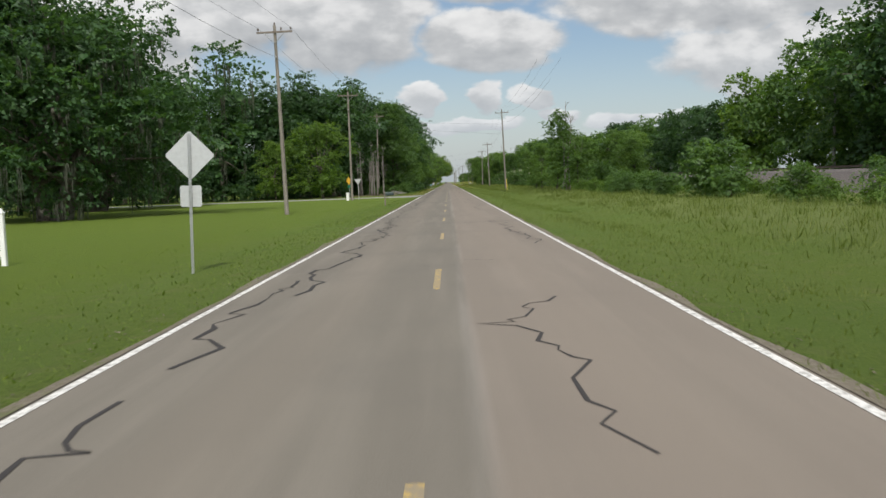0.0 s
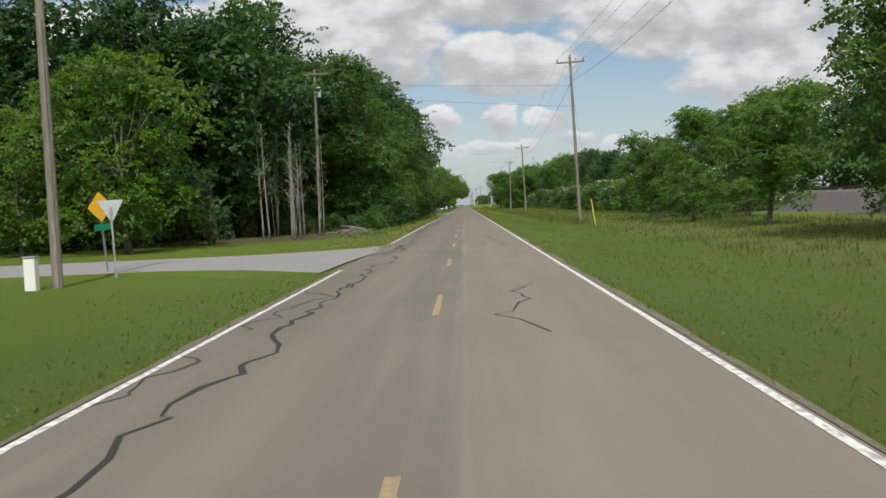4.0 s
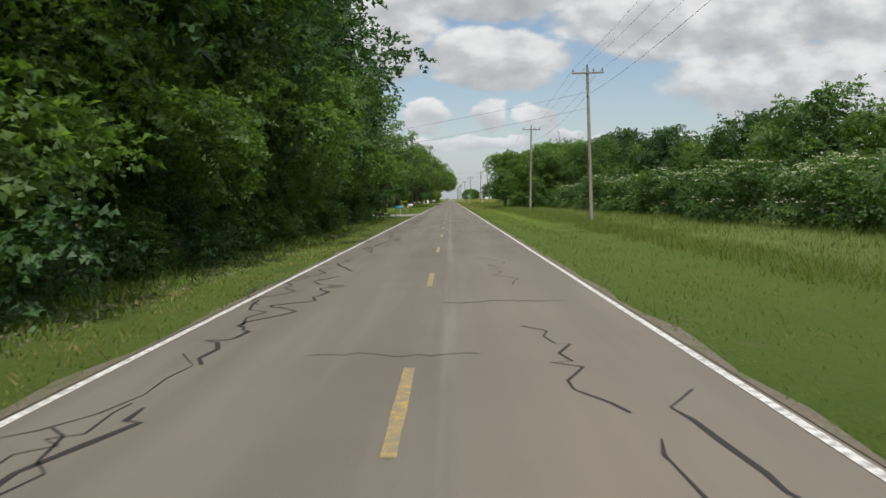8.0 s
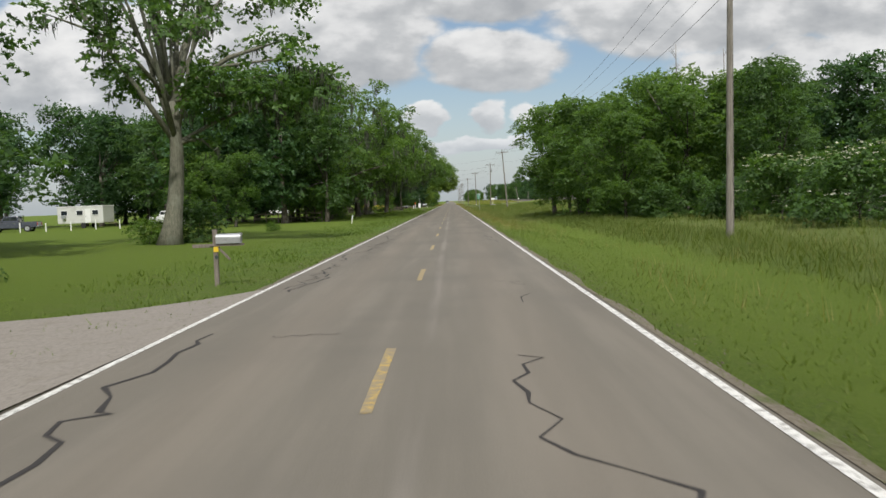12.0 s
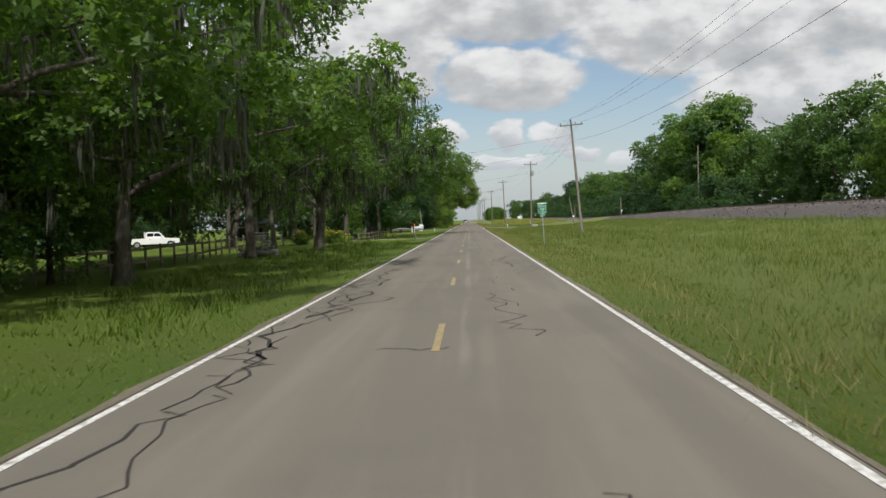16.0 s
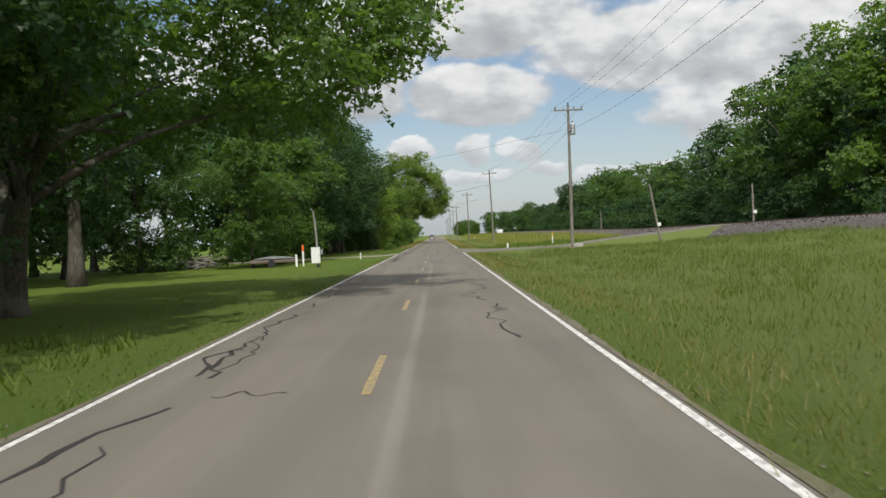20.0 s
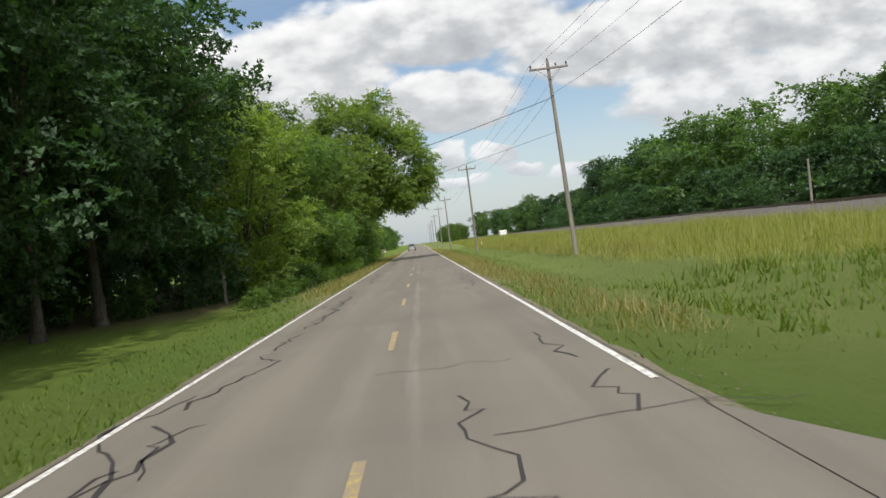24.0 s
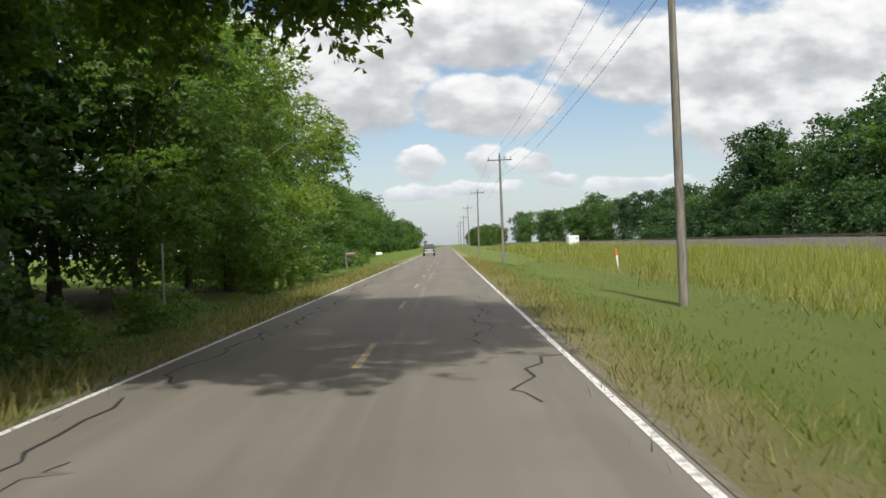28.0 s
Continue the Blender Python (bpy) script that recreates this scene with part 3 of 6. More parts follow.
for _a, _b, _n in ((71.7, 127.0, 5), (127.0, 182.8, 5), (182.8, 204.3, 2), (204.3, 247.7, 4), (247.7, 374.8, 11), (374.8, 386.7, 1), (386.7, 450.1, 6), (450.1, 505.0, 5), (505.0, 557.4, 5), (557.4, 570.2, 1), (570.2, 906.0, 30)):
    DASHES += [_a + (_b - _a) * _i / _n for _i in range(_n)]
build_ground()
ribbon = build_road()


# ---------------------------------------------------------------- trees and shrubs
def leaf_quads(rs, centres, normals, size, three=False):
    """A bent-free leaf card at each centre: a quad of about that size, near its normal."""
    n = len(centres)
    nr = normals + rs.normal(0, 0.65, (n, 3))
    nr /= np.linalg.norm(nr, axis=1, keepdims=True) + 1e-9
    a = np.cross(nr, rs.normal(0, 1, (n, 3)))
    a /= np.linalg.norm(a, axis=1, keepdims=True) + 1e-9
    b = np.cross(nr, a)
    s = (size * rs.uniform(0.55, 1.35, n))[:, None]
    a, b = a * s * 0.5, b * s * 0.32
    tip = nr * s * 0.10
    if three:
        return np.stack([centres - a - b * 0.9, centres + a - b * 0.9, centres + b * 1.2 + tip], 1)
    return np.stack([centres - a - tip, centres - b + tip * 0.5, centres + a - tip, centres + b + tip * 0.5], 1)


def crown_mesh(name, seed, clumps, leaves, size, flat=0.75, three=False, per=15):
    """Leaves in drooping sprays that stand out from a set of clumps (x, y, z, radius)."""
    rs = np.random.RandomState(seed)
    c = np.array(clumps)
    wt = c[:, 3] ** 2
    count = max(1, leaves // per)
    pick = rs.choice(len(c), count, p=wt / wt.sum())
    d = rs.normal(0, 1, (count, 3)) + np.array([0, 0, 0.22])
    d /= np.linalg.norm(d, axis=1, keepdims=True)
    r = np.where(rs.rand(count) < 0.78, rs.normal(0.96, 0.13, count), rs.uniform(0.3, 0.9, count))
    base = c[pick, :3] + d * r[:, None] * c[pick, 3:4] * np.array([1, 1, flat])
    # each spray: a twig that points outwards and sags, with its leaves in a loose plane
    axis = d * np.array([1, 1, 0.4]) + np.array([0, 0, -0.10]) + rs.normal(0, 0.38, (count, 3))
    axis /= np.linalg.norm(axis, axis=1, keepdims=True)
    up = np.array([0, 0, 1.0]) + 0.55 * d + rs.normal(0, 0.30, (count, 3))
    up -= axis * (up * axis).sum(1, keepdims=True)
    up /= np.linalg.norm(up, axis=1, keepdims=True) + 1e-9
    side = np.cross(up, axis)
    long = size * rs.uniform(2.4, 4.6, count)
    k = np.repeat(np.arange(count), per)
    n = len(k)
    t, w = rs.rand(n), rs.uniform(-1, 1, n)
    ln = long[k][:, None]
    pos = base[k] + axis[k] * (t - 0.35)[:, None] * ln + side[k] * (w * (0.50 - 0.28 * t))[:, None] * ln - up[k] * (0.30 * t * t)[:, None] * ln + rs.normal(0, 0.16 * size, (n, 3))
    cards = leaf_quads(rs, pos, up[k] * 1.15 + 0.25 * d[k], size, three)
    soft = up[k] * 0.65 + d[k] * 0.55
    face = np.cross(cards[:, 1] - cards[:, 0], cards[:, 2] - cards[:, 0])
    turn = (face * soft).sum(1) < 0
    cards[turn] = cards[turn][:, ::-1]
    face[turn] *= -1
    face /= np.linalg.norm(face, axis=1, keepdims=True) + 1e-9
    soft = soft / np.linalg.norm(soft, axis=1, keepdims=True) + 0.7 * face
    soft /= np.linalg.norm(soft, axis=1, keepdims=True)
    me = (tris_mesh if three else quads_mesh)(name, cards)
    me.polygons.foreach_set("use_smooth", [True] * len(me.polygons))
    me.normals_split_custom_set_from_vertices(np.repeat(soft, cards.shape[1], 0).tolist())
    return me


def crown_clumps(seed, radius, z0, z1, count, low=0.0, spread=(1.0, 1.0), rmin=0.16, rmax=0.32, clear=None):
    """Clumps that fill an uneven egg from z0 to z1."""
    rs, out = random.Random(seed), []
    lean = (rs.uniform(-0.12, 0.12), rs.uniform(-0.12, 0.12))
    for i in range(count):
        u = rs.random() ** 0.8
        h = low + (1 - low) * u
        prof = math.sin(math.pi * min(0.12 + 0.80 * h, 1)) ** 0.62
        ang, q = rs.uniform(0, 2 * math.pi), rs.uniform(0.35, 0.92) if rs.random() < 0.75 else rs.uniform(0, 0.5)
        lob = 1 + 0.18 * math.sin(3 * ang + seed) + 0.12 * math.sin(5 * ang + 2 * seed)
        x = (q * prof * lob * math.cos(ang)) * radius * spread[0]
        y = (q * prof * lob * math.sin(ang)) * radius * spread[1]
        z = z0 + (z1 - z0) * h * 0.93
        c = (x + lean[0] * z, y + lean[1] * z, z, radius * rs.uniform(rmin, rmax))
        if clear and c[0] + 1.1 * c[3] > clear[0] and c[2] - c[3] < clear[1]:
            continue
        out.append(c)
    return out


def dome_clumps(seed, rx, ry, z0, z1, count, at=(0.0, 0.0), under=0.0, rmin=1.0, rmax=1.9, side=99.0, peak=0.0):
    """Clumps over a lobed dome whose rim droops to z0; under lifts the rim on the +x side."""
    rs, out = random.Random(seed), []
    zc = z0 + 0.34 * (z1 - z0)
    while len(out) < count:
        ang, el = rs.uniform(0, 2 * math.pi), math.asin(rs.uniform(-0.75, 1.0))
        lob = 1 + 0.09 * math.sin(3 * ang + seed) + 0.07 * math.sin(5 * ang + 2 * seed + 3 * el) + 0.05 * math.sin(9 * ang + 7 * el)
        q = (rs.uniform(0.72, 0.90) if rs.random() < 0.8 else rs.uniform(0.25, 0.7)) * lob
        x, y = rx * q * math.cos(el) * math.cos(ang) * (1 - peak * max(math.sin(el), 0)), ry * q * math.cos(el) * math.sin(ang)
        z = zc + (z1 - zc if el > 0 else zc - z0) * q * math.sin(el)
        z += under * max(x / rx, 0.0) * (1.0 if el < 0 else 0.3)
        if x > side:
            continue
        out.append((x + at[0], y + at[1], z, rs.uniform(rmin, rmax)))
    return out


def low_limb(seed):
    """Clumps along one low limb that reaches towards the road."""
    rs, out = random.Random(seed), []
    for i in range(34):
        t = (i + 0.5) / 34
        out.append((1.6 + 7.6 * t, rs.uniform(-2.2, 2.2), 7.1 + 0.9 * t + rs.uniform(-0.35, 1.7), rs.uniform(0.6, 1.05)))
    return out + [(2.6, 0.4, 4.9, 0.35), (3.1, -0.3, 5.2, 0.4), (2.0, 0.2, 5.6, 0.4)]


def trunk_shape(seed, z_fork, r0, clumps, limbs, bend=0.25, forks=1):
    """A tapered trunk with a flared foot and limbs that rise into the clumps."""
    rs, s = random.Random(seed + 7), Shape()
    tops = []
    for k in range(forks):
        bx, by = rs.uniform(-bend, bend), rs.uniform(-bend, bend)
        ox, oy = (rs.uniform(-r0, r0) * 1.2, rs.uniform(-r0, r0) * 1.2) if forks > 1 else (0, 0)
        pts, rad = [], []
        for i in range(8):
            t = i / 7
            pts.append((ox + bx * math.sin(t * 2.2) + ox * t * 2, oy + by * math.sin(t * 2.6) + oy * t * 2, -0.25 + (z_fork + 0.25) * t))
            rad.append(r0 * (1.0 - 0.42 * t) * (1.55 if i == 0 else 1.15 if i == 1 else 1) * (0.8 if forks > 1 else 1))
        s.tube(pts, rad, 9)
        tops.append((Vector(pts[-1]), Vector(pts[5]), rad[-1]))
    for c in rs.sample(clumps, min(limbs, len(clumps))):
        p0, p1, r = rs.choice(tops)
        a = p0 if rs.random() < 0.65 else p1
        b = Vector(c[:3])
        mid = a.lerp(b, 0.5) + Vector((rs.uniform(-0.5, 0.5), rs.uniform(-0.5, 0.5), rs.uniform(0.1, 0.9)))
        q = r * rs.uniform(0.4, 0.75)
        s.tube([a, a.lerp(mid, 0.55) + Vector((0, 0, 0.12)), mid, mid.lerp(b, 0.6), b], [q, q * 0.8, q * 0.6, q * 0.4, q * 0.12], 6)
    return s


def drooping_limb(seed):
    """Clumps at the end of a limb that hangs down over the road."""
    rs = random.Random(seed)
    return [(8.3 + rs.uniform(-2.0, 1.2), 4.0 + rs.uniform(-2.2, 2.2), 6.9 + rs.uniform(-0.6, 1.6), rs.uniform(0.55, 0.95)) for _ in range(20)]


def moss_mesh(name, seed, clumps, count, length):
    """Grey strands that hang from the crown."""
    rs = np.random.RandomState(seed + 3)
    c = np.array(clumps)
    pick = rs.randint(0, len(c), count)
    ang, q = rs.uniform(0, 2 * np.pi, count), rs.uniform(0.3, 1.0, count)
    base = c[pick, :3] + np.stack([np.cos(ang) * q * c[pick, 3], np.sin(ang) * q * c[pick, 3], -0.45 * c[pick, 3]], 1)
    out = []
    for k in range(9):
        p = base + rs.normal(0, 0.10, (count, 3))
        ln = length * rs.uniform(0.25, 1.0, count) ** 1.4
        w, t = rs.uniform(0.02, 0.05, count), rs.uniform(0, 2 * np.pi, count)
        side = np.stack([np.cos(t) * w, np.sin(t) * w, 0 * t], 1)
        sway = np.stack([rs.normal(0, 0.06, count), rs.normal(0, 0.06, count), -ln], 1)
        m = p + sway * 0.5 + rs.normal(0, 0.03, (count, 3))
        out.append(np.stack([p - side * 0.6, p + side * 0.6, m + side, m - side], 1))
        e = p + sway
        out.append(np.stack([m - side, m + side, e + side * 0.2, e - side * 0.2], 1))
    return quads_mesh(name, np.concatenate(out))


KINDS = {}


def tree_kind(key, seed, leaf, label, radius=4.0, z0=2.0, z1=12.0, count=46, leaves=8000, size=0.30, r0=0.22, fork=None, limbs=14,
              bark=None, moss=0, low=0.0, spread=(1, 1), rmin=0.16, rmax=0.32, forks=1, moss_len=1.3, clear=None, three=False, name="tree", category="tree", bend=0.3, clumps=None):
    cl = clumps or crown_clumps(seed, radius, z0, z1, count, low, spread, rmin, rmax, clear)
    meshes = [("trunk", trunk_shape(seed, fork or (z0 + 0.35 * (z1 - z0)), r0, cl, limbs, bend, forks).mesh("trunk", True), bark or BARK),
              ("crown", crown_mesh("crown", seed, cl, leaves, size, 0.75, three), leaf)]
    if moss:
        meshes.append(("hanging_moss", moss_mesh("hanging_moss", seed, cl, moss, moss_len), MOSS))
    KINDS[key] = (name, label, category, meshes)


def plant(key, x, y, s=1.0, turn=None, sz=None, label=None, z=None, group=""):
    name, lab, cat, meshes = KINDS[key]
    turn = (x * 37.7 + y * 91.3) % 360 if turn is None else turn
    m = pose(x, y, height(x, y) if z is None else z, 0, 0, turn) @ Matrix.Diagonal((s, s, sz or s, 1))
    ob = thing(name, label or lab, cat, group, at=m)
    for pn, me, mat in meshes:
        made = part(pn, me, mat, ob, "grey Spanish moss" if pn == "hanging_moss" else "")
        if pn == "flower_head":
            made["kind"] = "stuff"
    return ob


tree_kind("oak_a", 1, LEAF_DARK, "dense dark green broad-leaved tree in a roadside wood", 6.4, 2.6, 18.5, 70, 18000, 0.32, 0.36, three=True)
tree_kind("oak_b", 2, LEAF_DARK, "tall dark green oak in a roadside wood", 7.0, 3.2, 20.5, 74, 19000, 0.34, 0.42, three=True)
tree_kind("oak_c", 3, LEAF_MID, "leafy mid-green tree with a rounded crown", 6.2, 2.4, 15.5, 62, 18000, 0.28, 0.28, three=True)
tree_kind("wall_a", 4, LEAF_FRESH, "leafy tree with foliage down to the grass", 4.6, 0.3, 13.0, 70, 27000, 0.22, 0.18, fork=4.5, three=True)
tree_kind("wall_b", 5, LEAF_MID, "dark leafy tree with low branches beside the verge", 5.2, 0.3, 15.5, 78, 30000, 0.235, 0.22, fork=5.0, three=True)
tree_kind("back", 19, LEAF_DARK, "dark tree standing deeper in the wood", 6.8, 1.2, 19.0, 60, 9500, 0.50, 0.34, limbs=4, three=True)
tree_kind("near_a", 24, LEAF_FRESH, "leafy tree with fine foliage down to the grass", 4.6, 0.3, 13.0, 74, 42000, 0.165, 0.18, fork=4.5, three=True, rmin=0.13, rmax=0.28)
tree_kind("near_c", 26, LEAF_SUNLIT, "yellow-green tree, sunshine put into its leaf colour, fine foliage down to the grass", 4.6, 0.3, 13.0, 74, 42000, 0.165, 0.18, fork=4.5, three=True, rmin=0.13, rmax=0.28)
tree_kind("near_b", 25, LEAF_MID, "dark leafy tree with fine low branches beside the verge", 5.2, 0.3, 15.5, 84, 46000, 0.175, 0.22, fork=5.0, three=True, rmin=0.13, rmax=0.28)
# takes the dark leaf colour to paint in the shade at the wood's edge
tree_kind("near_d", 27, LEAF_DARK, "leafy tree at the edge of a wood, shade put into its dark leaves", 6.2, 2.0, 16.0, 92, 54000, 0.185, 0.22, fork=5.0, three=True, rmin=0.13, rmax=0.28)
tree_kind("bright", 6, LEAF_BRIGHT, "bright yellow-green tree in front of a dark wood", 5.4, 1.0, 11.4, 60, 17000, 0.24, 0.2, rmin=0.13, rmax=0.25)
tree_kind("moss_oak", 7, LEAF_FRESH, "spreading live oak hung with grey Spanish moss", z0=2.4, z1=16.5, leaves=36000, size=0.21, r0=0.40, fork=4.6, limbs=14, moss=230, forks=2, moss_len=1.4, three=True,
          clumps=dome_clumps(7, 9.4, 8.6, 1.3, 16.5, 135, (1.6, 0.0), 1.6, 0.55, 1.15))
tree_kind("moss_open", 31, LEAF_FRESH, "open-crowned live oak with long hanging grey moss", z0=3.4, z1=15.0, leaves=32000, size=0.20, r0=0.38, fork=4.8, limbs=18, moss=200, forks=2, moss_len=1.6, three=True,
          clumps=dome_clumps(31, 9.0, 8.4, 2.6, 15.5, 84, (1.4, 0.0), 1.6, 0.55, 1.2))
tree_kind("overhang", 22, LEAF_FRESH, "wide oak whose limbs reach out over the road", z0=4.4, z1=18.5, leaves=110000, size=0.20, r0=0.62, fork=4.6, limbs=16, moss=40, forks=2, moss_len=1.0, three=True,
          clumps=dome_clumps(22, 11.6, 10.5, 4.0, 18.0, 280, (4.0, 0.0), 0.8, 0.75, 1.5, peak=0.68))
tree_kind("big_oak", 8, LEAF_DARK, "huge dark live oak with hanging moss on the lawn", 14.5, 2.0, 19.5, 190, 72000, 0.38, 0.75, fork=4.0, limbs=26, moss=420, rmin=0.11, rmax=0.20, forks=3, moss_len=2.6, three=True)
tree_kind("round", 9, LEAF_SUNLIT, "big rounded green tree overhanging the road edge, sunshine put into its leaf colour", z0=5.0, z1=21.5, leaves=225000, size=0.205, r0=0.55, fork=6.0, limbs=16, three=True,
          clumps=dome_clumps(9, 9.6, 9.8, 4.4, 20.5, 340, (3.1, 0.9), 0.3, 0.8, 1.5) + drooping_limb(9))
tree_kind("far_a", 10, LEAF_MID, "green tree in the line behind the railway", 6.4, 0.4, 15.0, 54, 14000, 0.42, 0.28, limbs=5, three=True)
tree_kind("far_b", 11, LEAF_DARK, "dark tree in the line behind the railway", 7.0, 0.4, 16.5, 58, 15000, 0.43, 0.30, limbs=5, three=True)
tree_kind("far_c", 12, LEAF_BRIGHT, "pale green tree in the line behind the railway", 5.6, 0.4, 12.5, 48, 12500, 0.38, 0.24, limbs=5, three=True)
tree_kind("fork", 13, LEAF_MID, "old pale-barked tree with sparse leaves and hanging moss", 8.2, 4.6, 20.5, 44, 30000, 0.26, 0.50, fork=7.6, limbs=26, bark=PALE_BARK, moss=230, moss_len=0.8, bend=0.7, three=True,
          clumps=crown_clumps(13, 8.2, 8.6, 20.5, 90, 0, (1, 1), 0.08, 0.15) + low_limb(13))
tree_kind("vine", 14, LEAF_MID, "dead tree wrapped in green vines with bare top twigs", 2.3, 0.5, 10.6, 60, 12000, 0.18, 0.13, fork=5.5, limbs=8, bark=DEAD_WOOD, rmin=0.2, rmax=0.42)
tree_kind("edge", 15, LEAF_FRESH, "airy green tree standing beyond the grass verge", 4.8, 1.0, 12.5, 48, 23000, 0.22, 0.22, rmin=0.14, rmax=0.26, three=True)
tree_kind("bush_a", 16, LEAF_MID, "wild leafy green shrub on the verge", 1.9, 0.1, 2.4, 24, 5000, 0.155, 0.05, fork=0.6, limbs=5, rmin=0.22, rmax=0.42, name="shrub", category="shrub", three=True)
tree_kind("bush_b", 17, LEAF_DARK, "dark leafy shrub at the foot of the wood", 2.4, 0.1, 3.4, 26, 5400, 0.165, 0.06, fork=0.7, limbs=5, rmin=0.22, rmax=0.42, name="shrub", category="shrub", three=True)
tree_kind("bush_c", 18, LEAF_BRIGHT, "low yellow-green weedy bramble shrub", 1.7, 0.05, 1.5, 20, 3800, 0.125, 0.04, fork=0.4, limbs=5, rmin=0.22, rmax=0.42, name="shrub", category="shrub", three=True)


def elder():
    """Shrub with flat white flower heads."""
    cl = crown_clumps(21, 2.9, 0.2, 3.6, 34, 0, (1, 1), 0.18, 0.34)
    rs = np.random.RandomState(5)
    heads = []
    for c in cl:
        for k in range(3):
            a = rs.uniform(0, 6.28)
            p = np.array(c[:3]) + np.array([math.cos(a) * 0.75 * c[3], math.sin(a) * 0.75 * c[3], 0.66 * c[3] + 0.06])
            heads.append(p + rs.normal(0, 1, (6, 3)) * np.array([0.09, 0.09, 0.02]))
    pts = np.concatenate(heads)
    fl = leaf_quads(rs, pts, np.tile([0, 0, 1.5], (len(pts), 1)), 0.13)
    KINDS["elder"] = ("shrub", "wild shrub with flat white flower heads beside the railway", "shrub",
                      [("stem", trunk_shape(21, 0.7, 0.05, cl, 8).mesh("stem"), BARK),
                       ("foliage", crown_mesh("foliage", 21, cl, 6400, 0.20, 0.75, True), LEAF_MID),
                       ("flower_head", quads_mesh("flower_head", fl), WHITE_FLOWER)])


elder()


def grove(keys, xs, ys, step, seed, smin=0.85, smax=1.15, jitter=1.2, rows=1, dx=-6.0, across=False):
    """Trees along a line x = xs (start to end) for y in ys, with more rows behind; across: the line runs along x at y = ys."""
    rs = random.Random(seed)
    a, b = xs if across else ys
    q = a
    while q < b:
        t = (q - a) / (b - a)
        for r in range(rows):
            off = dx * r + rs.uniform(-jitter, jitter) * 0.6
            along = q + rs.uniform(-jitter, jitter) + (step * 0.5 if r % 2 else 0)
            x, y = (along, ys[0] + (ys[1] - ys[0]) * t + off) if across else (xs[0] + (xs[1] - xs[0]) * t + off, along)
            key = keys[0] if len(keys) == 1 else rs.choice(keys)
            plant("back" if r and not key.startswith(("bush", "elder", "far")) else key, x, y, rs.uniform(smin, smax), rs.uniform(0, 360))
        q += step


# --- west side
plant("big_oak", -29.5, 66.0, 0.92, 20)
plant("big_oak", -38.5, 95.0, 1.05, 75)
plant("big_oak", -60.0, 82.0, 0.95, 140)
grove(["back"], (-70, -44), (108, 112), 9, 42, 0.85, 1.0, 2.0, across=True)
grove(["oak_a", "oak_b"], (-74, -18), (138, 140), 7.5, 1, 0.9, 1.05, 1.2, rows=2, dx=8, across=True)
grove(["bush_b"], (-72, -16), (132, 138), 5.0, 31, 1.2, 1.8, 1.2, across=True)
grove(["bush_b"], (-66, -22), (144, 148), 5.0, 52, 1.6, 2.2, 1.2, across=True)
plant("bright", -18.0, 128.0, 1.0, 60)
plant("bright", -25.5, 131.0, 0.8, 10)
grove(["oak_a", "oak_b"], (-19.0, -17.0), (150, 172), 7.0, 2, 0.95, 1.05, 0.8, rows=2, dx=-7)
grove(["near_b", "near_b", "near_a"], (-10.2, -10.0), (168, 212), 6.2, 3, 0.95, 1.15, 0.8)
plant("near_b", -13.0, 249.5, 1.1, 30)
plant("oak_b", -17.5, 254.0, 1.0, 30)
grove(["near_b", "near_a"], (-10.0, -9.8), (214, 248), 6.4, 3, 0.95, 1.15, 0.8)
grove(["oak_b", "oak_a"], (-11.5, -11.0), (174, 246), 9.0, 4, 0.95, 1.05, 1.0, rows=2, dx=-8)
grove(["bush_b", "bush_a"], (-7.6, -7.4), (158, 250), 4.2, 33, 0.55, 0.9, 0.7)
for _x, _y, _s in ((-19, 163, 0.95), (-23.5, 157, 0.9), (-17.5, 171, 1.0), (-28, 151, 0.9), (-14.6, 169, 0.95)):
    plant("wall_b", _x, _y, _s)
for _i in range(11):
    plant("bush_b" if _i % 3 else "bush_a", -13.2 - 1.7 * _i, 152.5 + 3.0 * (_i % 3), 0.7 + 0.1 * (_i % 4), 50 * _i)
for _x, _y, _s in ((-11.2, 158.5, 0.6), (-12.4, 157.0, 0.5), (-9.6, 160.5, 0.55), (-8.8, 164.5, 0.6)):
    plant("bush_a", _x, _y, _s)
# yard
plant("oak_c", -22.0, 290.0, 1.05, 40)
plant("oak_c", -30.0, 297.0, 1.1, 200)
plant("fork", -14.4, 299.0, 1.0, 0)
plant("bush_a", -12.9, 276.4, 0.55, 0)
plant("bush_a", -13.4, 300.6, 0.9, 40)
plant("bush_c", -15.6, 299.8, 0.9, 40)
plant("edge", -20.5, 338.0, 0.62, 10)
plant("edge", -27.0, 345.0, 0.70, 120)
plant("bush_c", -12.8, 318.0, 0.45, 0)
grove(["oak_c", "oak_a", "edge"], (-66, -30), (368, 372), 9, 5, 0.8, 1.0, 2.5, rows=2, dx=9, across=True)
grove(["far_a", "far_b"], (-85, -75), (230, 360), 13, 35, 0.85, 1.05, 2.5)
grove(["oak_c", "oak_a"], (-17.5, -18.5), (346, 372), 8.0, 6, 0.85, 0.95, 0.8, rows=2, dx=-8)
grove(["wall_a"], (-14.5, -15.5), (350, 376), 7.5, 36, 0.6, 0.75, 0.8)
plant("oak_c", -12.8, 347.5, 0.85, 40)
# mossy oaks by the fence
for _x, _y, _s, _a in ((-12.2, 371, 0.98, 5), (-14.8, 361, 1.12, -20), (-15.8, 380, 1.15, 10), (-23.0, 398, 0.72, 290), (-17.5, 442, 0.88, 20), (-23.0, 424, 1.0, 300)):
    plant("moss_oak", _x, _y, _s, _a)
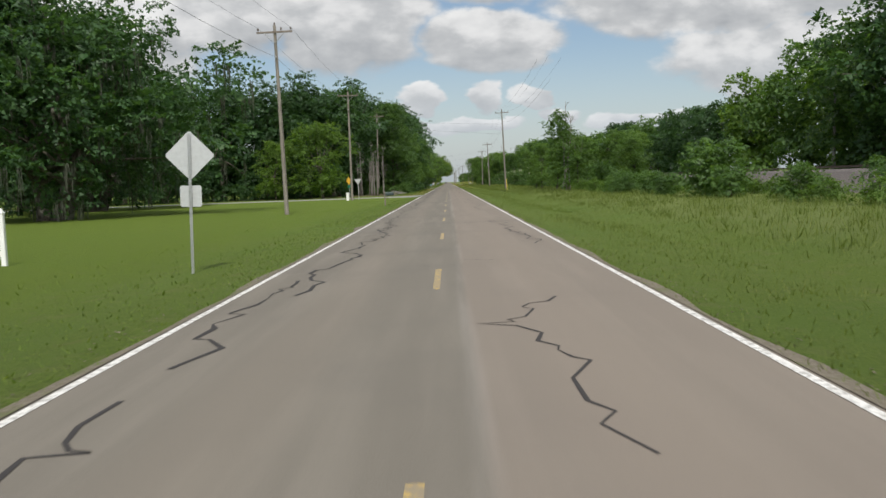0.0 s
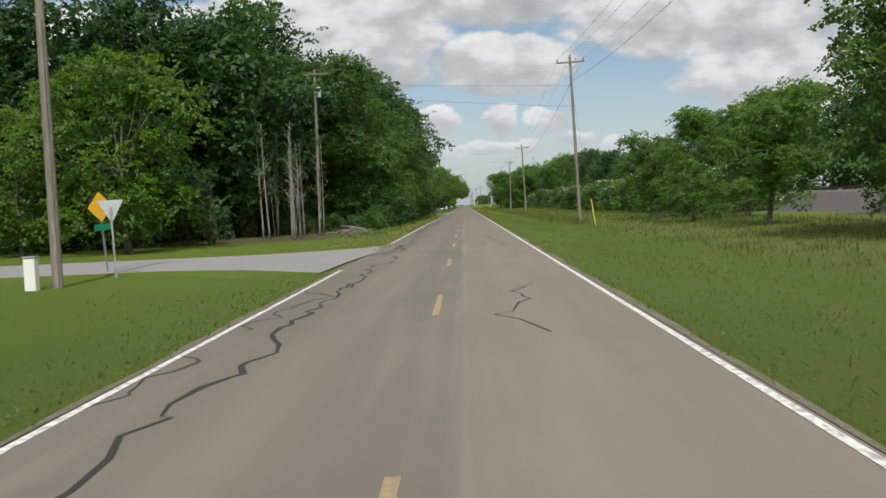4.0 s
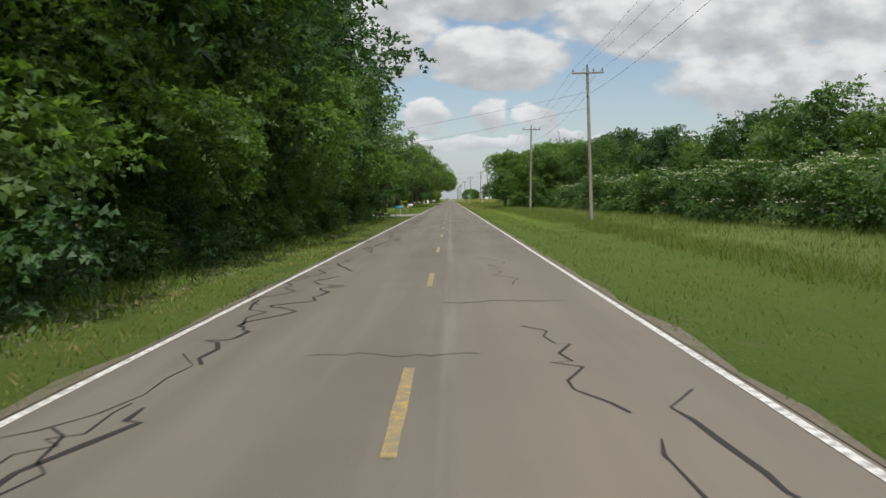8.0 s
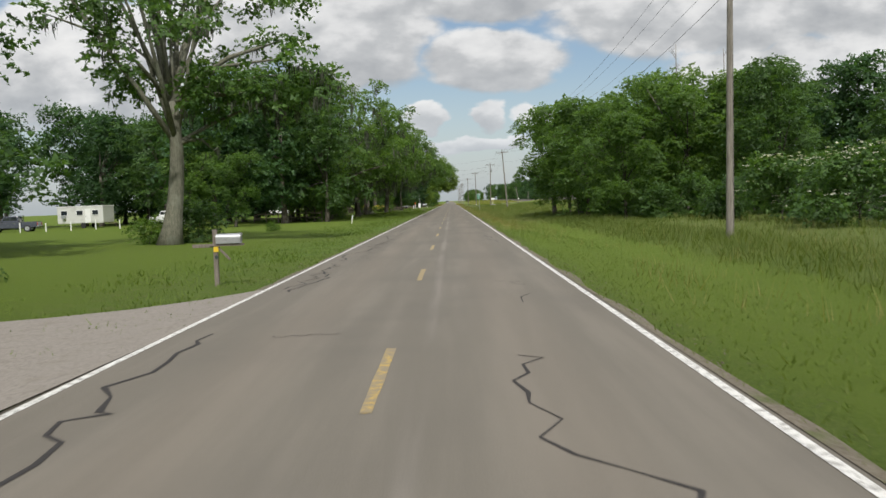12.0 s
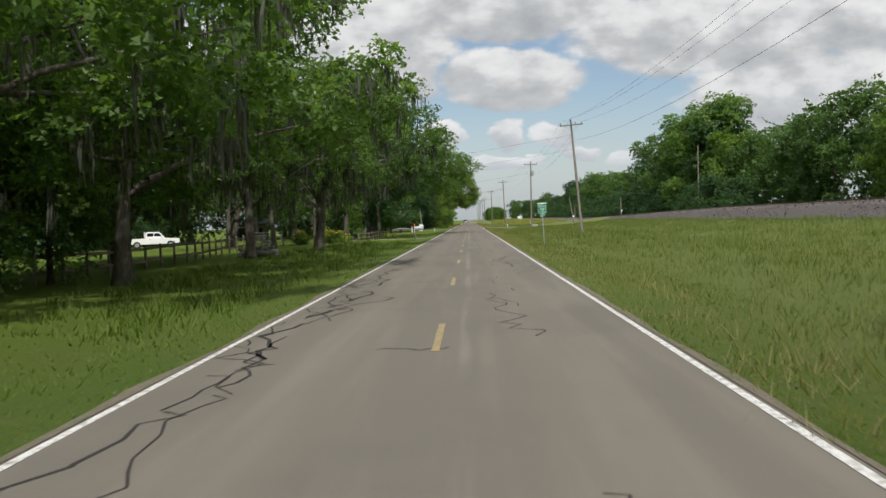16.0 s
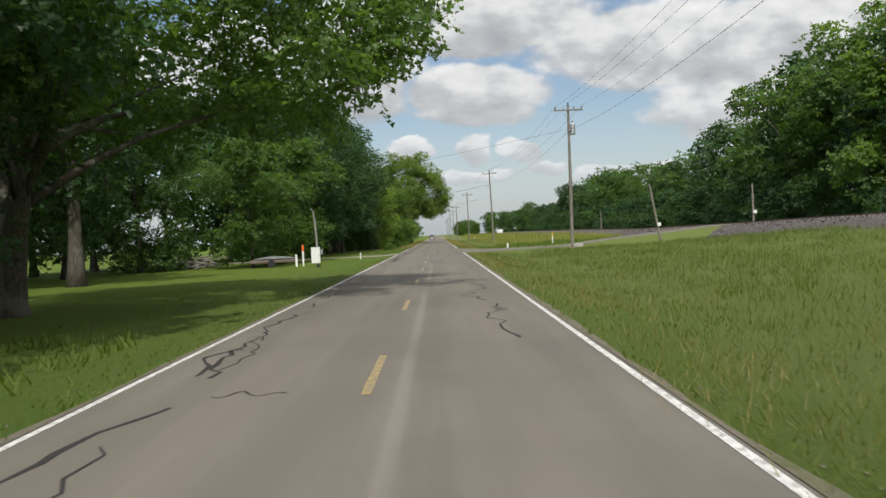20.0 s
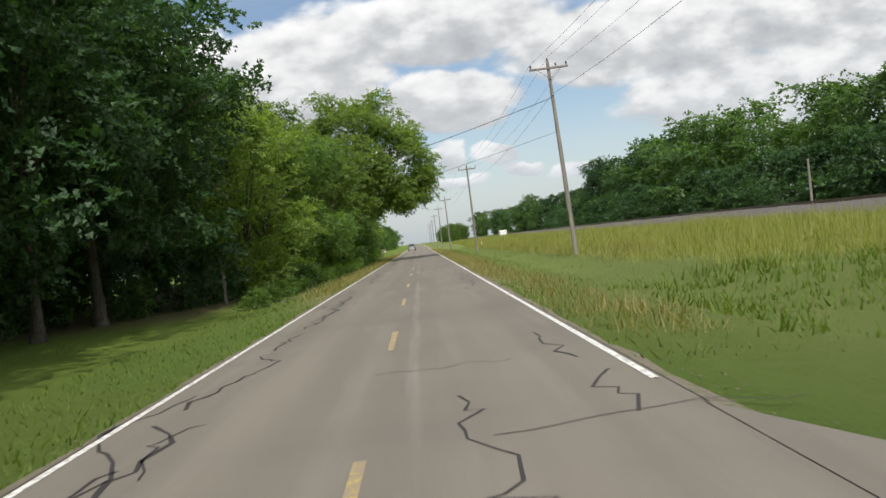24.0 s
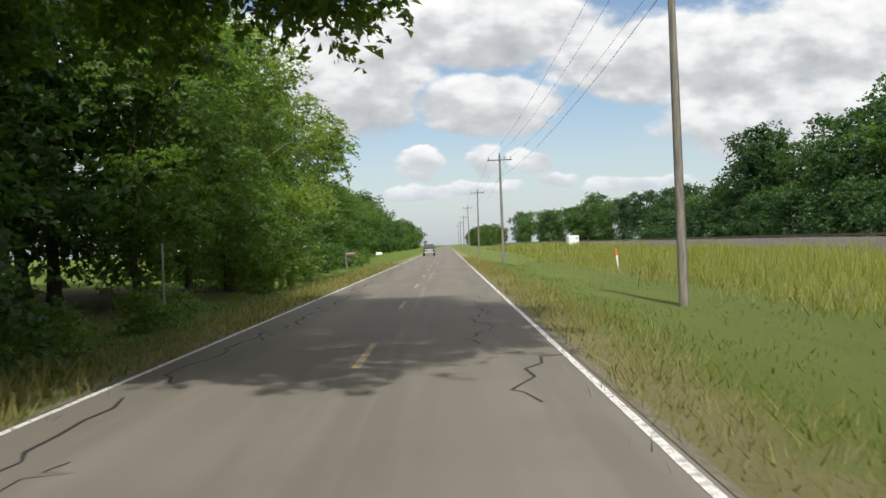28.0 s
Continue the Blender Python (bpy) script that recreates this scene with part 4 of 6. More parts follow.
for _x, _y, _s, _a in ((-13.2, 394.5, 0.92, -15), (-10.9, 404.5, 1.02, 12), (-16.5, 416, 0.85, -30)):
    plant("moss_open", _x, _y, _s, _a)
grove(["back"], (-50, -47), (380, 452), 8.0, 51, 0.75, 0.95, 1.5)
grove(["bush_b"], (-46, -41), (385, 470), 5.5, 53, 1.5, 2.2, 1.5)
plant("oak_b", -18.0, 373.0, 1.0, 70)
plant("oak_b", -19.0, 388.0, 1.0, 170)
plant("near_d", -11.8, 449.5, 0.62, 40)
plant("near_d", -10.2, 443.5, 1.12, 140, label="dark dense oak on the lawn by a mailbox")
plant("overhang", -12.8, 457.0, 1.0, 0)
plant("oak_a", -24.0, 462.0, 1.0, 70)
plant("oak_b", -19.0, 478.0, 1.0, 130)

grove(["oak_a", "oak_b"], (-58, -30), (452, 470), 9, 37, 0.85, 1.0, 2.0, rows=2, dx=9, across=True)
grove(["wall_b", "oak_a"], (-26, -22), (486, 512), 7.5, 7, 0.9, 1.05, 1.5, rows=2, dx=-9)
grove(["wall_a", "wall_b"], (-13.5, -12.5), (498, 512), 6.0, 8, 0.75, 0.9, 0.8)
# wood past the crossing
grove(["near_d"], (-13.8, -12.6), (525, 571), 7.0, 9, 1.05, 1.2, 0.8, rows=2, dx=-8)
grove(["bush_b", "bush_a"], (-19.5, -18.5), (522, 574), 4.5, 54, 1.2, 1.7, 1.0)
grove(["bush_a", "bush_b"], (-12.5, -9.5), (562, 574), 3.6, 65, 0.6, 0.9, 0.8)
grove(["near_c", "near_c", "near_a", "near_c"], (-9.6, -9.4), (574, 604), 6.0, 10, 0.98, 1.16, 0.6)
grove(["bush_c", "bush_a", "bush_c"], (-6.6, -6.4), (560, 640), 4.2, 38, 0.5, 0.8, 0.6)
plant("round", -8.6, 625.0, 1.0, 0)
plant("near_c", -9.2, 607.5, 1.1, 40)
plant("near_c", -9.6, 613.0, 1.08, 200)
for _i in range(6):
    plant("bush_a" if _i % 2 else "bush_c", -6.6 - 0.3 * (_i % 2), 608.5 + 4.0 * _i, 1.0, _i * 66)
grove(["back"], (-20, -19), (575, 660), 8.0, 41, 0.9, 1.0, 1.5, rows=2, dx=-8)
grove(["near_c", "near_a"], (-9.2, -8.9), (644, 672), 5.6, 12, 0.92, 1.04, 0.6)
grove(["wall_b", "oak_c"], (-12.5, -12.0), (632, 646), 6.0, 47, 0.8, 0.9, 0.6)
grove(["bush_a", "bush_c"], (-8.4, -9.0), (664, 720), 6.0, 39, 0.7, 1.0, 0.8)
grove(["oak_c", "edge", "wall_a"], (-16.4, -16), (676, 800), 10.0, 13, 0.8, 1.0, 1.5)
grove(["far_a", "far_c"], (-18, -18), (805, 1150), 17, 14, 0.8, 1.0, 2.0)

# --- east side
plant("vine", 14.8, 108.6, 1.0, 0)
for _x, _y, _k, _s in ((17.0, 113, "edge", 0.62), (21, 118, "edge", 0.66), (15.5, 124, "edge", 0.60), (24, 112, "wall_a", 0.5), (14.5, 134, "wall_a", 0.55), (19, 106, "bush_a", 1.3), (19.0, 138, "edge", 0.7), (26, 128, "edge", 0.68), (15, 146, "edge", 0.55)):
    plant(_k, _x, _y, _s)
grove(["bush_a", "bush_c", "bush_c"], (19, 16.5), (8, 108), 4.2, 21, 0.55, 0.85, 2.0, rows=2, dx=4.5)
plant("bush_a", 18.5, 60.0, 1.5, 30)
grove(["elder", "elder", "bush_a"], (19.5, 18.0), (150, 312), 4.8, 22, 0.85, 1.1, 1.4, rows=2, dx=5)
for _x, _y, _k, _s in ((11.6, 344, "edge", 1.0), (13.2, 336.5, "edge", 1.04), (12.6, 328.5, "wall_a", 0.92), (14.2, 320.5, "edge", 0.86), (13.0, 314, "wall_a", 0.66), (17.5, 341, "edge", 1.10), (18.8, 331, "edge", 1.18),
                       (19.5, 321, "edge", 1.05), (22.5, 337, "wall_a", 1.05), (24.5, 325, "wall_a", 1.0), (24.0, 314, "wall_b", 0.8), (28.0, 330, "wall_b", 0.95)):
    plant(_k, _x, _y, _s, sz=0.88 * _s)
grove(["bush_a", "bush_b"], (15, 30), (312.5, 312.5), 3.2, 45, 0.8, 1.2, 0.8, across=True)
grove(["bush_a"], (14.8, 15.2), (316, 340), 3.4, 46, 0.9, 1.2, 0.8)
grove(["elder", "bush_a"], (15.5, 19.0), (345, 358), 4.2, 24, 0.6, 0.8, 1.0)
# behind the railway
for _a, _b, _h, _x, _i in ((-10, 78, 14, 46, 25), (84, 130, 20.5, 47, 55), (134, 180, 14.2, 46, 56), (186, 298, 15.8, 46, 57), (300, 395, 15.5, 48, 58), (400, 436, 18.5, 48, 66), (440, 496, 17, 51, 59), (500, 545, 22, 51, 67), (548, 590, 20, 51, 60), (594, 645, 16.5, 51, 68),
                           (650, 706, 19, 51, 61), (712, 758, 17.5, 51, 62), (764, 812, 11.0, 51, 63)):
    grove(["far_a", "far_b", "far_a", "far_c"], (_x, _x), (_a, _b), 9.0 + 0.09 * _h, _i, _h / 18.0, _h / 15.5, 2.0)
grove(["bush_b"], (43.5, 44.5), (480, 800), 7.0, 49, 1.6, 2.2, 1.5)
plant("edge", 46.0, 516.0, 2.1, 30, label="tall airy tree above the line behind the railway")
plant("edge", 44.0, 535.0, 1.7, 80)
plant("far_a", 50.0, 905.0, 1.15, 0)
grove(["far_b", "far_a"], (60, 34), (820, 1010), 15.0, 28, 0.8, 0.95, 2.5)
grove(["far_a", "far_c"], (26, 18), (1010, 1250), 22.0, 29, 0.7, 0.9, 2.5)


# ---------------------------------------------------------------- grass
def blades(rs, x, y, z, h, w, lean=0.35):
    n = len(x)
    t = rs.uniform(0, 2 * np.pi, n)
    dx, dy = np.cos(t) * w / 2, np.sin(t) * w / 2
    lx, ly = rs.normal(0, lean, n) * h, rs.normal(0, lean, n) * h
    p = np.stack([x, y, z - 0.02], 1)
    return np.stack([p + np.stack([-dx, -dy, 0 * h], 1), p + np.stack([dx, dy, 0 * h], 1), p + np.stack([lx, ly, h], 1)], 1)


def strip(seed, n, xr, yr, hr, w, clump=0.0, lean=0.35, bias=1.0):
    """Blades over a strip of ground, gathered into tufts."""
    rs = np.random.RandomState(seed)
    x = xr[0] + (xr[1] - xr[0]) * rs.rand(n) ** bias
    y = rs.uniform(*yr, n)
    if clump:
        k = max(1, n // 14)
        cx, cy = x[:k], y[:k]
        q = rs.randint(0, k, n)
        x, y = cx[q] + rs.normal(0, clump, n), cy[q] + rs.normal(0, clump, n)
    z = np.array([height(a, b) for a, b in zip(x, y)])
    h = rs.uniform(*hr, n) * (0.6 + 0.5 * rs.rand(n))
    h *= 0.88 + 0.28 * np.sin(x * 0.7 + y * 0.11 + np.sin(y * 0.37)) * np.sin(y * 0.13 - x * 0.4) + 0.12 * np.sin(y * 0.47 + x + 2 * np.sin(y * 0.11))
    return blades(rs, x, y, z, h, w * rs.uniform(0.6, 1.4, n), lean)


def grass_thing(name, label, groups, mat):
    b = np.concatenate(groups)
    face = np.cross(b[:, 1] - b[:, 0], b[:, 2] - b[:, 0])
    turn = face[:, 2] < 0
    b[turn] = b[turn][:, ::-1]
    face[turn] *= -1
    soft = np.array([0, 0, 1.0]) + 0.55 * face / (np.linalg.norm(face, axis=1, keepdims=True) + 1e-9)
    soft /= np.linalg.norm(soft, axis=1, keepdims=True)
    me = tris_mesh(name, b)
    me.polygons.foreach_set("use_smooth", [True] * len(b))
    me.normals_split_custom_set_from_vertices(np.repeat(soft, 3, 0).tolist())
    tagged(part(name, me, mat), label, "grass", kind="stuff")


grass_thing("verge_grass", "short mown green grass along the road", [
    strip(1, 66000, (-3.2, -9.0), (-2, 512), (0.05, 0.12), 0.03, 0.0, 0.6, 1.6),
    strip(3, 20000, (-3.2, -7.0), (519, 690), (0.08, 0.22), 0.03, 0.0, 0.5, 1.4),
    strip(7, 9000, (-5.0, -8.0), (140, 250), (0.15, 0.40), 0.04, 0.2, 0.4),
    strip(19, 12000, (-4.4, -9.0), (255, 440), (0.10, 0.26), 0.03, 0.30, 0.45),
    strip(23, 12000, (6.0, 27.0), (524, 548), (0.20, 0.50), 0.05, 0.2, 0.35),
    strip(22, 30000, (4.6, 9.6), (545, 700), (0.04, 0.11), 0.018, 0.0, 0.6),
    strip(26, 26000, (3.4, 9.0), (235, 330), (0.04, 0.10), 0.018, 0.0, 0.6),
    strip(13, 12000, (-5.0, -12.0), (355, 450), (0.2, 0.45), 0.04, 0.2, 0.4)], BLADE)
grass_thing("rough_grass", "knee-high olive green roadside grass and weeds", [
    strip(2, 84000, (3.2, 10.0), (-2, 506), (0.05, 0.16), 0.02, 0.0, 0.6, 1.6),
    strip(4, 14000, (3.2, 10.0), (532, 700), (0.08, 0.22), 0.03, 0.0, 0.5, 1.4),
    strip(5, 80000, (9.0, 20.0), (0, 320), (0.22, 0.55), 0.024, 0.32, 0.40),
    strip(6, 105000, (8.5, 26.0), (335, 506), (0.22, 0.52), 0.021, 0.32, 0.42),
    strip(17, 28000, (4.6, 9.5), (0, 232), (0.08, 0.24), 0.016, 0.30, 0.5),
    strip(27, 16000, (8.9, 10.6), (150, 226), (0.25, 0.55), 0.02, 0.25, 0.4),
    strip(25, 30000, (8.6, 12.0), (232, 335), (0.25, 0.6), 0.02, 0.30, 0.4),
    strip(18, 34000, (4.2, 9.0), (335, 506), (0.12, 0.34), 0.016, 0.30, 0.45)], OLIVE_BLADE)
grass_thing("dry_grass", "straw-coloured seed heads in the roadside grass", [
    strip(8, 14000, (5.0, 22.0), (240, 506), (0.35, 0.65), 0.011, 0.4, 0.35),
    strip(9, 11000, (3.3, 5.2), (300, 503), (0.15, 0.45), 0.013, 0.3, 0.5),
    strip(24, 1200, (3.5, 5.2), (535, 556), (0.2, 0.5), 0.022, 0.25, 0.45),
    strip(21, 24000, (3.3, 5.0), (556, 720), (0.15, 0.45), 0.016, 0.28, 0.55),
    strip(10, 11000, (-3.3, -5.0), (560, 700), (0.2, 0.55), 0.02, 0.25, 0.45),
    strip(14, 14000, (-3.4, -7.0), (126, 250), (0.05, 0.2), 0.025, 0.25, 0.6)], DRY_BLADE)
grass_thing("tall_grass", "field of waist-high yellow-green grass", [
    strip(11, 100000, (13.0, 25.5), (545, 720), (0.6, 1.35), 0.030, 0.45, 0.26),
    strip(16, 26000, (10.0, 14.5), (545, 720), (0.3, 0.9), 0.026, 0.40, 0.34),
    strip(12, 16000, (12, 27.0), (720, 860), (0.8, 1.6), 0.10, 0.5, 0.2)], REED)
grass_thing("yellow_weeds", "low ochre weeds at the field edge", [
    strip(15, 9000, (10.0, 16.0), (560, 690), (0.35, 0.8), 0.035, 0.35, 0.4)], DRY_BLADE)


# ---------------------------------------------------------------- power line
def power_pole(x, y, h, base_z=None, arm=2.4, transformer=False, lean=0.0, back=0.0, label="weathered grey wooden power pole with a crossarm"):
    z = height(x, y) if base_z is None else base_z
    p = thing("power_pole", label, "power pole", "roadside power poles", at=pose(x, y, z, -back, lean, 0))
    h = h - z
    part("pole", Shape().tube([(0, 0, -0.3), (0, 0, h * 0.5), (0, 0, h)], [0.155, 0.13, 0.095], 12), POLE_WOOD, p)
    if arm:
        a = part("crossarm", Shape().box(arm, 0.10, 0.12, pose(0, -0.13, h - 0.45)).mesh("crossarm", bevel=0.01), GREY_WOOD, p)
        for sx in (-arm / 2 + 0.1, arm / 2 - 0.1, arm / 2 - 0.75):
            s = Shape()
            s.tube([(sx, -0.13, h - 0.39), (sx, -0.13, h - 0.31)], 0.022, 8)
            s.tube([(sx, -0.13, h - 0.31), (sx, -0.13, h - 0.27), (sx, -0.13, h - 0.22), (sx, -0.13, h - 0.17)], [0.055, 0.07, 0.05, 0.06], 10)
            part("insulator", s, CERAMIC, a)
        for d in (-1, 1):
            part("brace", Shape().tube([(d * arm * 0.3, -0.17, h - 0.48), (0, -0.14, h - 1.15)], 0.018, 6), GALVANISED, p)
    s = Shape().tube([(0, 0, h), (0, 0, h + 0.09), (0, 0, h + 0.2)], [0.05, 0.06, 0.045], 8)
    part("top_insulator", s, CERAMIC, p)
    part("neutral_bracket", Shape().box(0.08, 0.22, 0.10, pose(0, -0.14, h - 2.1)).mesh("neutral_bracket", bevel=0.01), GALVANISED, p)
    if transformer:
        t = part("transformer", Shape().tube([(0.30, -0.05, h - 2.5), (0.30, -0.05, h - 2.45), (0.30, -0.05, h - 1.65), (0.30, -0.05, h - 1.58)], [0.2, 0.24, 0.24, 0.2], 16), GALVANISED, p, "grey drum transformer")
        part("bushing", Shape().tube([(0.30, -0.05, h - 1.58), (0.30, -0.05, h - 1.3)], [0.05, 0.03], 8), CERAMIC, t)
    part("ground_wire", Shape().tube([(0.1, -0.11, 0), (0.085, -0.1, h * 0.6)], 0.008, 5), WIRE, p)
    return p


# x, y, height of the top, lean sideways, lean along the road, foot
EAST_POLES = [(10.45, 156.0, 13.85, -1.3, 0.4, -0.34), (11.2, 232.8, 11.5, -1.4, 0.3, -0.15), (11.4, 286.0, 11.4, 0.9, 0, -0.15), (13.4, 346.0, 11.4, -1.0, 0, -0.15),
              (12.2, 431.7, 11.6, -3.8, 1.1, 0.0), (12.0, 502.8, 11.9, 0.9, 0, -0.15), (10.0, 574.2, 11.85, -0.7, 5.0, -0.6), (8.3, 640.0, 11.3, -0.2, 0.6, -0.45),
              (6.9, 701.0, 10.3, -0.2, 0, -0.2), (6.9, 768.0, 11.0, 0.5, 0, -0.2), (7.0, 838.0, 11.2, -0.4, 0, -0.2), (7.0, 908.0, 11.0, 0.6, 0, -0.2),
              (7.1, 978.0, 11.0, 0.2, 0, -0.2), (7.2, 1048.0, 11.0, -0.5, 0, -0.2)]
WEST_POLES = [(-10.8, 60.1, 12.5, -0.9, 0, -0.25), (-11.3, 105.3, 12.7, 0.15, 0, -0.25), (-12.2, 156.9, 14.1, 0.9, 0, 0.0)]
for _x, _y, _h, _a, _b, _z in EAST_POLES + WEST_POLES:
    power_pole(_x, _y, _h, transformer=_y in (502.8, 156.9), lean=_a, back=_b, base_z=_z)
EAST_TOPS, WEST_TOPS = ([(x + (h - z) * math.tan(radians(a)), y + (h - z) * math.tan(radians(b)), h) for x, y, h, a, b, z in line] for line in (EAST_POLES, WEST_POLES))


def wire(pts, r=0.0075, sag=1.0, name="power_line", label="thin dark overhead power line", cat="cable"):
    out = []
    for a, b in zip(pts, pts[1:]):
        a, b = Vector(a), Vector(b)
        for i in range(13):
            t = i / 12
            p = a.lerp(b, t)
            p.z -= sag * 4 * t * (1 - t) * ((b - a).length / 70) ** 2
            if not out or (p - out[-1]).length > 0.01:
                out.append(p)
    tagged(part(name, Shape().tube(out, r, 5).mesh(name, True), WIRE), label, cat, "overhead lines")


_e = [(10.2, 84.0, 13.0)] + EAST_TOPS
wire([(x - 1.1, y - 0.13, h - 0.15) for x, y, h in _e])
wire([(x + 1.1, y - 0.13, h - 0.15) for x, y, h in _e])
wire([(x, y, h + 0.2) for x, y, h in _e])
wire([(x, y - 0.25, h - 2.1) for x, y, h in _e], 0.010)
_w = [(-10.4, -12.0, 12.0)] + WEST_TOPS
wire([(x - 1.1, y - 0.13, h - 0.15) for x, y, h in _w])
wire([(x + 1.1, y - 0.13, h - 0.15) for x, y, h in _w])
wire([(x, y - 0.25, h - 2.1) for x, y, h in _w], 0.010)


# service wires across the road
def point(p, dx, dz):
    return (p[0] + dx, p[1] - 0.2, p[2] + dz)


wire([point(WEST_TOPS[2], 0.2, -1.3), point(EAST_TOPS[0], 0, -2.4)], 0.009, 1.2)
wire([point(WEST_TOPS[2], 0.2, -2.2), point(EAST_TOPS[0], 0, -4.2)], 0.010, 1.2)
wire([point(EAST_TOPS[1], 0, -1.9), (-24.0, 268.0, 7.2)], 0.009, 0.8)
wire([point(EAST_TOPS[1], 0, -3.1), (-24.0, 276.0, 6.2)], 0.009, 0.8)
wire([point(EAST_TOPS[4], 0, -1.5), (-20.0, 452.0, 8.0)], 0.008, 0.8)
wire([point(EAST_TOPS[4], 0, -3.0), (-20.0, 458.0, 6.8)], 0.008, 0.8)
wire([point(EAST_TOPS[5], 0, -2.0), (-16.0, 528.0, 8.0)], 0.010, 0.8)
wire([point(EAST_TOPS[6], 0, -2.3), (-13.0, 612.0, 8.4)], 0.020, 0.8, label="black overhead cable with a bundled splice")
wire([point(EAST_TOPS[6], 0, -4.4), (-13.0, 614.0, 6.0)], 0.012, 0.8)


# ---------------------------------------------------------------- railway
def bank_top(y):
    """The track bed rises a little in the middle and falls again past the crossing."""
    return float(np.interp(y, [0, 300, 390, 440, 480, 520, 560, 620, 700], [1.45, 1.5, 1.9, 1.85, 1.5, 1.1, 0.85, 1.1, 1.15]))


def railway():
    x0 = RAIL_X
    ys = [-60 + 6 * i for i in range(150)] + [1000, 1600]
    v = []
    for y in ys:
        top = bank_top(y)
        prof = [(-5.6, -0.35), (-4.2, 0.25 * top), (-2.6, top - 0.18), (-1.7, top), (1.7, top), (2.4, top - 0.18), (5.0, -0.35)]
        v += [(x0 + px + 0.25 * noise.noise((k, y * 0.2, 0)), y, pz + 0.07 * noise.noise((k, y * 0.3, 4))) for k, (px, pz) in enumerate(prof)]
    w = 7
    f = [(j * w + i, j * w + i + 1, (j + 1) * w + i + 1, (j + 1) * w + i) for j in range(len(ys) - 1) for i in range(w - 1)]
    me = bpy.data.meshes.new("railway_embankment")
    me.from_pydata(v, [], f)
    bank = tagged(part("railway_embankment", me, BALLAST), "grey ballast embankment of a single railway track", "railway", kind="structure")
    for sx in (-0.72, 0.72):
        s = Shape()
        cross = ((-0.065, 0.11), (0.065, 0.11), (0.065, 0.135), (0.012, 0.15), (0.012, 0.22), (0.035, 0.23), (0.035, 0.265), (-0.035, 0.265), (-0.035, 0.23), (-0.012, 0.22), (-0.012, 0.15), (-0.065, 0.135))
        n = len(cross)
        for y in ys:
            s.v += [Vector((x0 + sx + cx, y, bank_top(y) + cz)) for cx, cz in cross]
        for j in range(len(ys) - 1):
            s.f += [[j * n + k, j * n + (k + 1) % n, (j + 1) * n + (k + 1) % n, (j + 1) * n + k] for k in range(n)]
        part("rail", s, STEEL, bank, "rusty steel rail")
    tie = Shape().box(2.6, 0.24, 0.16).mesh("sleeper", bevel=0.012)
    tie.materials.append(GREY_WOOD)
    for i in range(300):
        t = part("sleeper", tie, None, bank)
        t.matrix_basis = pose(x0 + 0.03 * math.sin(i * 1.7), 340 + 0.75 * i, bank_top(340 + 0.75 * i) + 0.05, 0, 0, 1.2 * math.sin(i * 2.3))
    rs = np.random.RandomState(9)
    n = 7000
    c = np.stack([x0 - 1.6 - 4.2 * rs.rand(n), rs.uniform(330, 560, n), np.zeros(n)], 1)
    tops = np.array([bank_top(q) for q in c[:, 1]])
    c[:, 2] = np.interp(x0 - c[:, 0], [1.7, 2.6, 4.2, 5.6], [1.0, 0.9, 0.25, -0.2]) * tops + 0.04
    part("loose_ballast", quads_mesh("loose_ballast", leaf_quads(rs, c, np.tile([-0.5, -0.6, 0.8], (n, 1)), 0.22)), BALLAST, bank, "loose grey stones")["kind"] = "stuff"


RAIL_X = 30.5
railway()


# ---------------------------------------------------------------- side roads
def lane(name, pts, width, mat, label, z=0.03, square=False):
    v, f = [], []
    for i, (x, y) in enumerate(pts):
        x0, y0 = pts[max(i - 1, 0)]
        x1, y1 = pts[min(i + 1, len(pts) - 1)]
        d = math.hypot(x1 - x0, y1 - y0)
        nx, ny = (0.0, 1.0) if square else (-(y1 - y0) / d, (x1 - x0) / d)
        wd = width[i] if isinstance(width, (list, tuple)) else width
        for k, q in enumerate((-0.5, -0.5, -0.25, 0, 0.25, 0.5, 0.5)):
            rise = max(0.0, pts_z(x, y) - height(x, y))
            out = (-1 if q < 0 else 1) * (0.5 + (2.4 * rise if i > 8 else 0.0)) if k in (0, 6) else 0.0
            px, py = x + nx * (wd * q + out), y + ny * (wd * q + out)
            wob = 0.15 * noise.noise((px * 0.7, py * 0.7, 2)) * (2 * abs(q))
            v.append((px + nx * wob, py + ny * wob, (pts_z(px, py) + z) if k not in (0, 6) else height(px, py) - 0.03))
    for j in range(len(pts) - 1):
        for i in range(6):
            f.append((j * 7 + i + 1, j * 7 + i, (j + 1) * 7 + i, (j + 1) * 7 + i + 1))
    me = bpy.data.meshes.new(name)
    me.from_pydata(v, [], f)
    me.materials.append(mat)
    me.materials.append(GROUND)
    me.polygons.foreach_set("material_index", [1 if i % 6 in (0, 5) else 0 for i in range(len(f))])
    return tagged(part(name, me, mat), label, "road", kind="structure")


def pts_z(x, y):
    """Side roads cross the ditch on a fill; the one to the railway climbs."""
    z = max(height(x, y), -0.10) if abs(x) > 3.6 else -0.035
    return z + (max(0.0, x - 13) * 0.075 if y > 495 and x > 0 else 0)


lane("side_road_1", [(-3.1 - 1.6 * i, 113.5 + 0.10 * i) for i in range(48)], [17, 13.5, 11, 9.5] + [8.5] * 44, PALE_ASPHALT, "pale asphalt side road leading off past the signs")
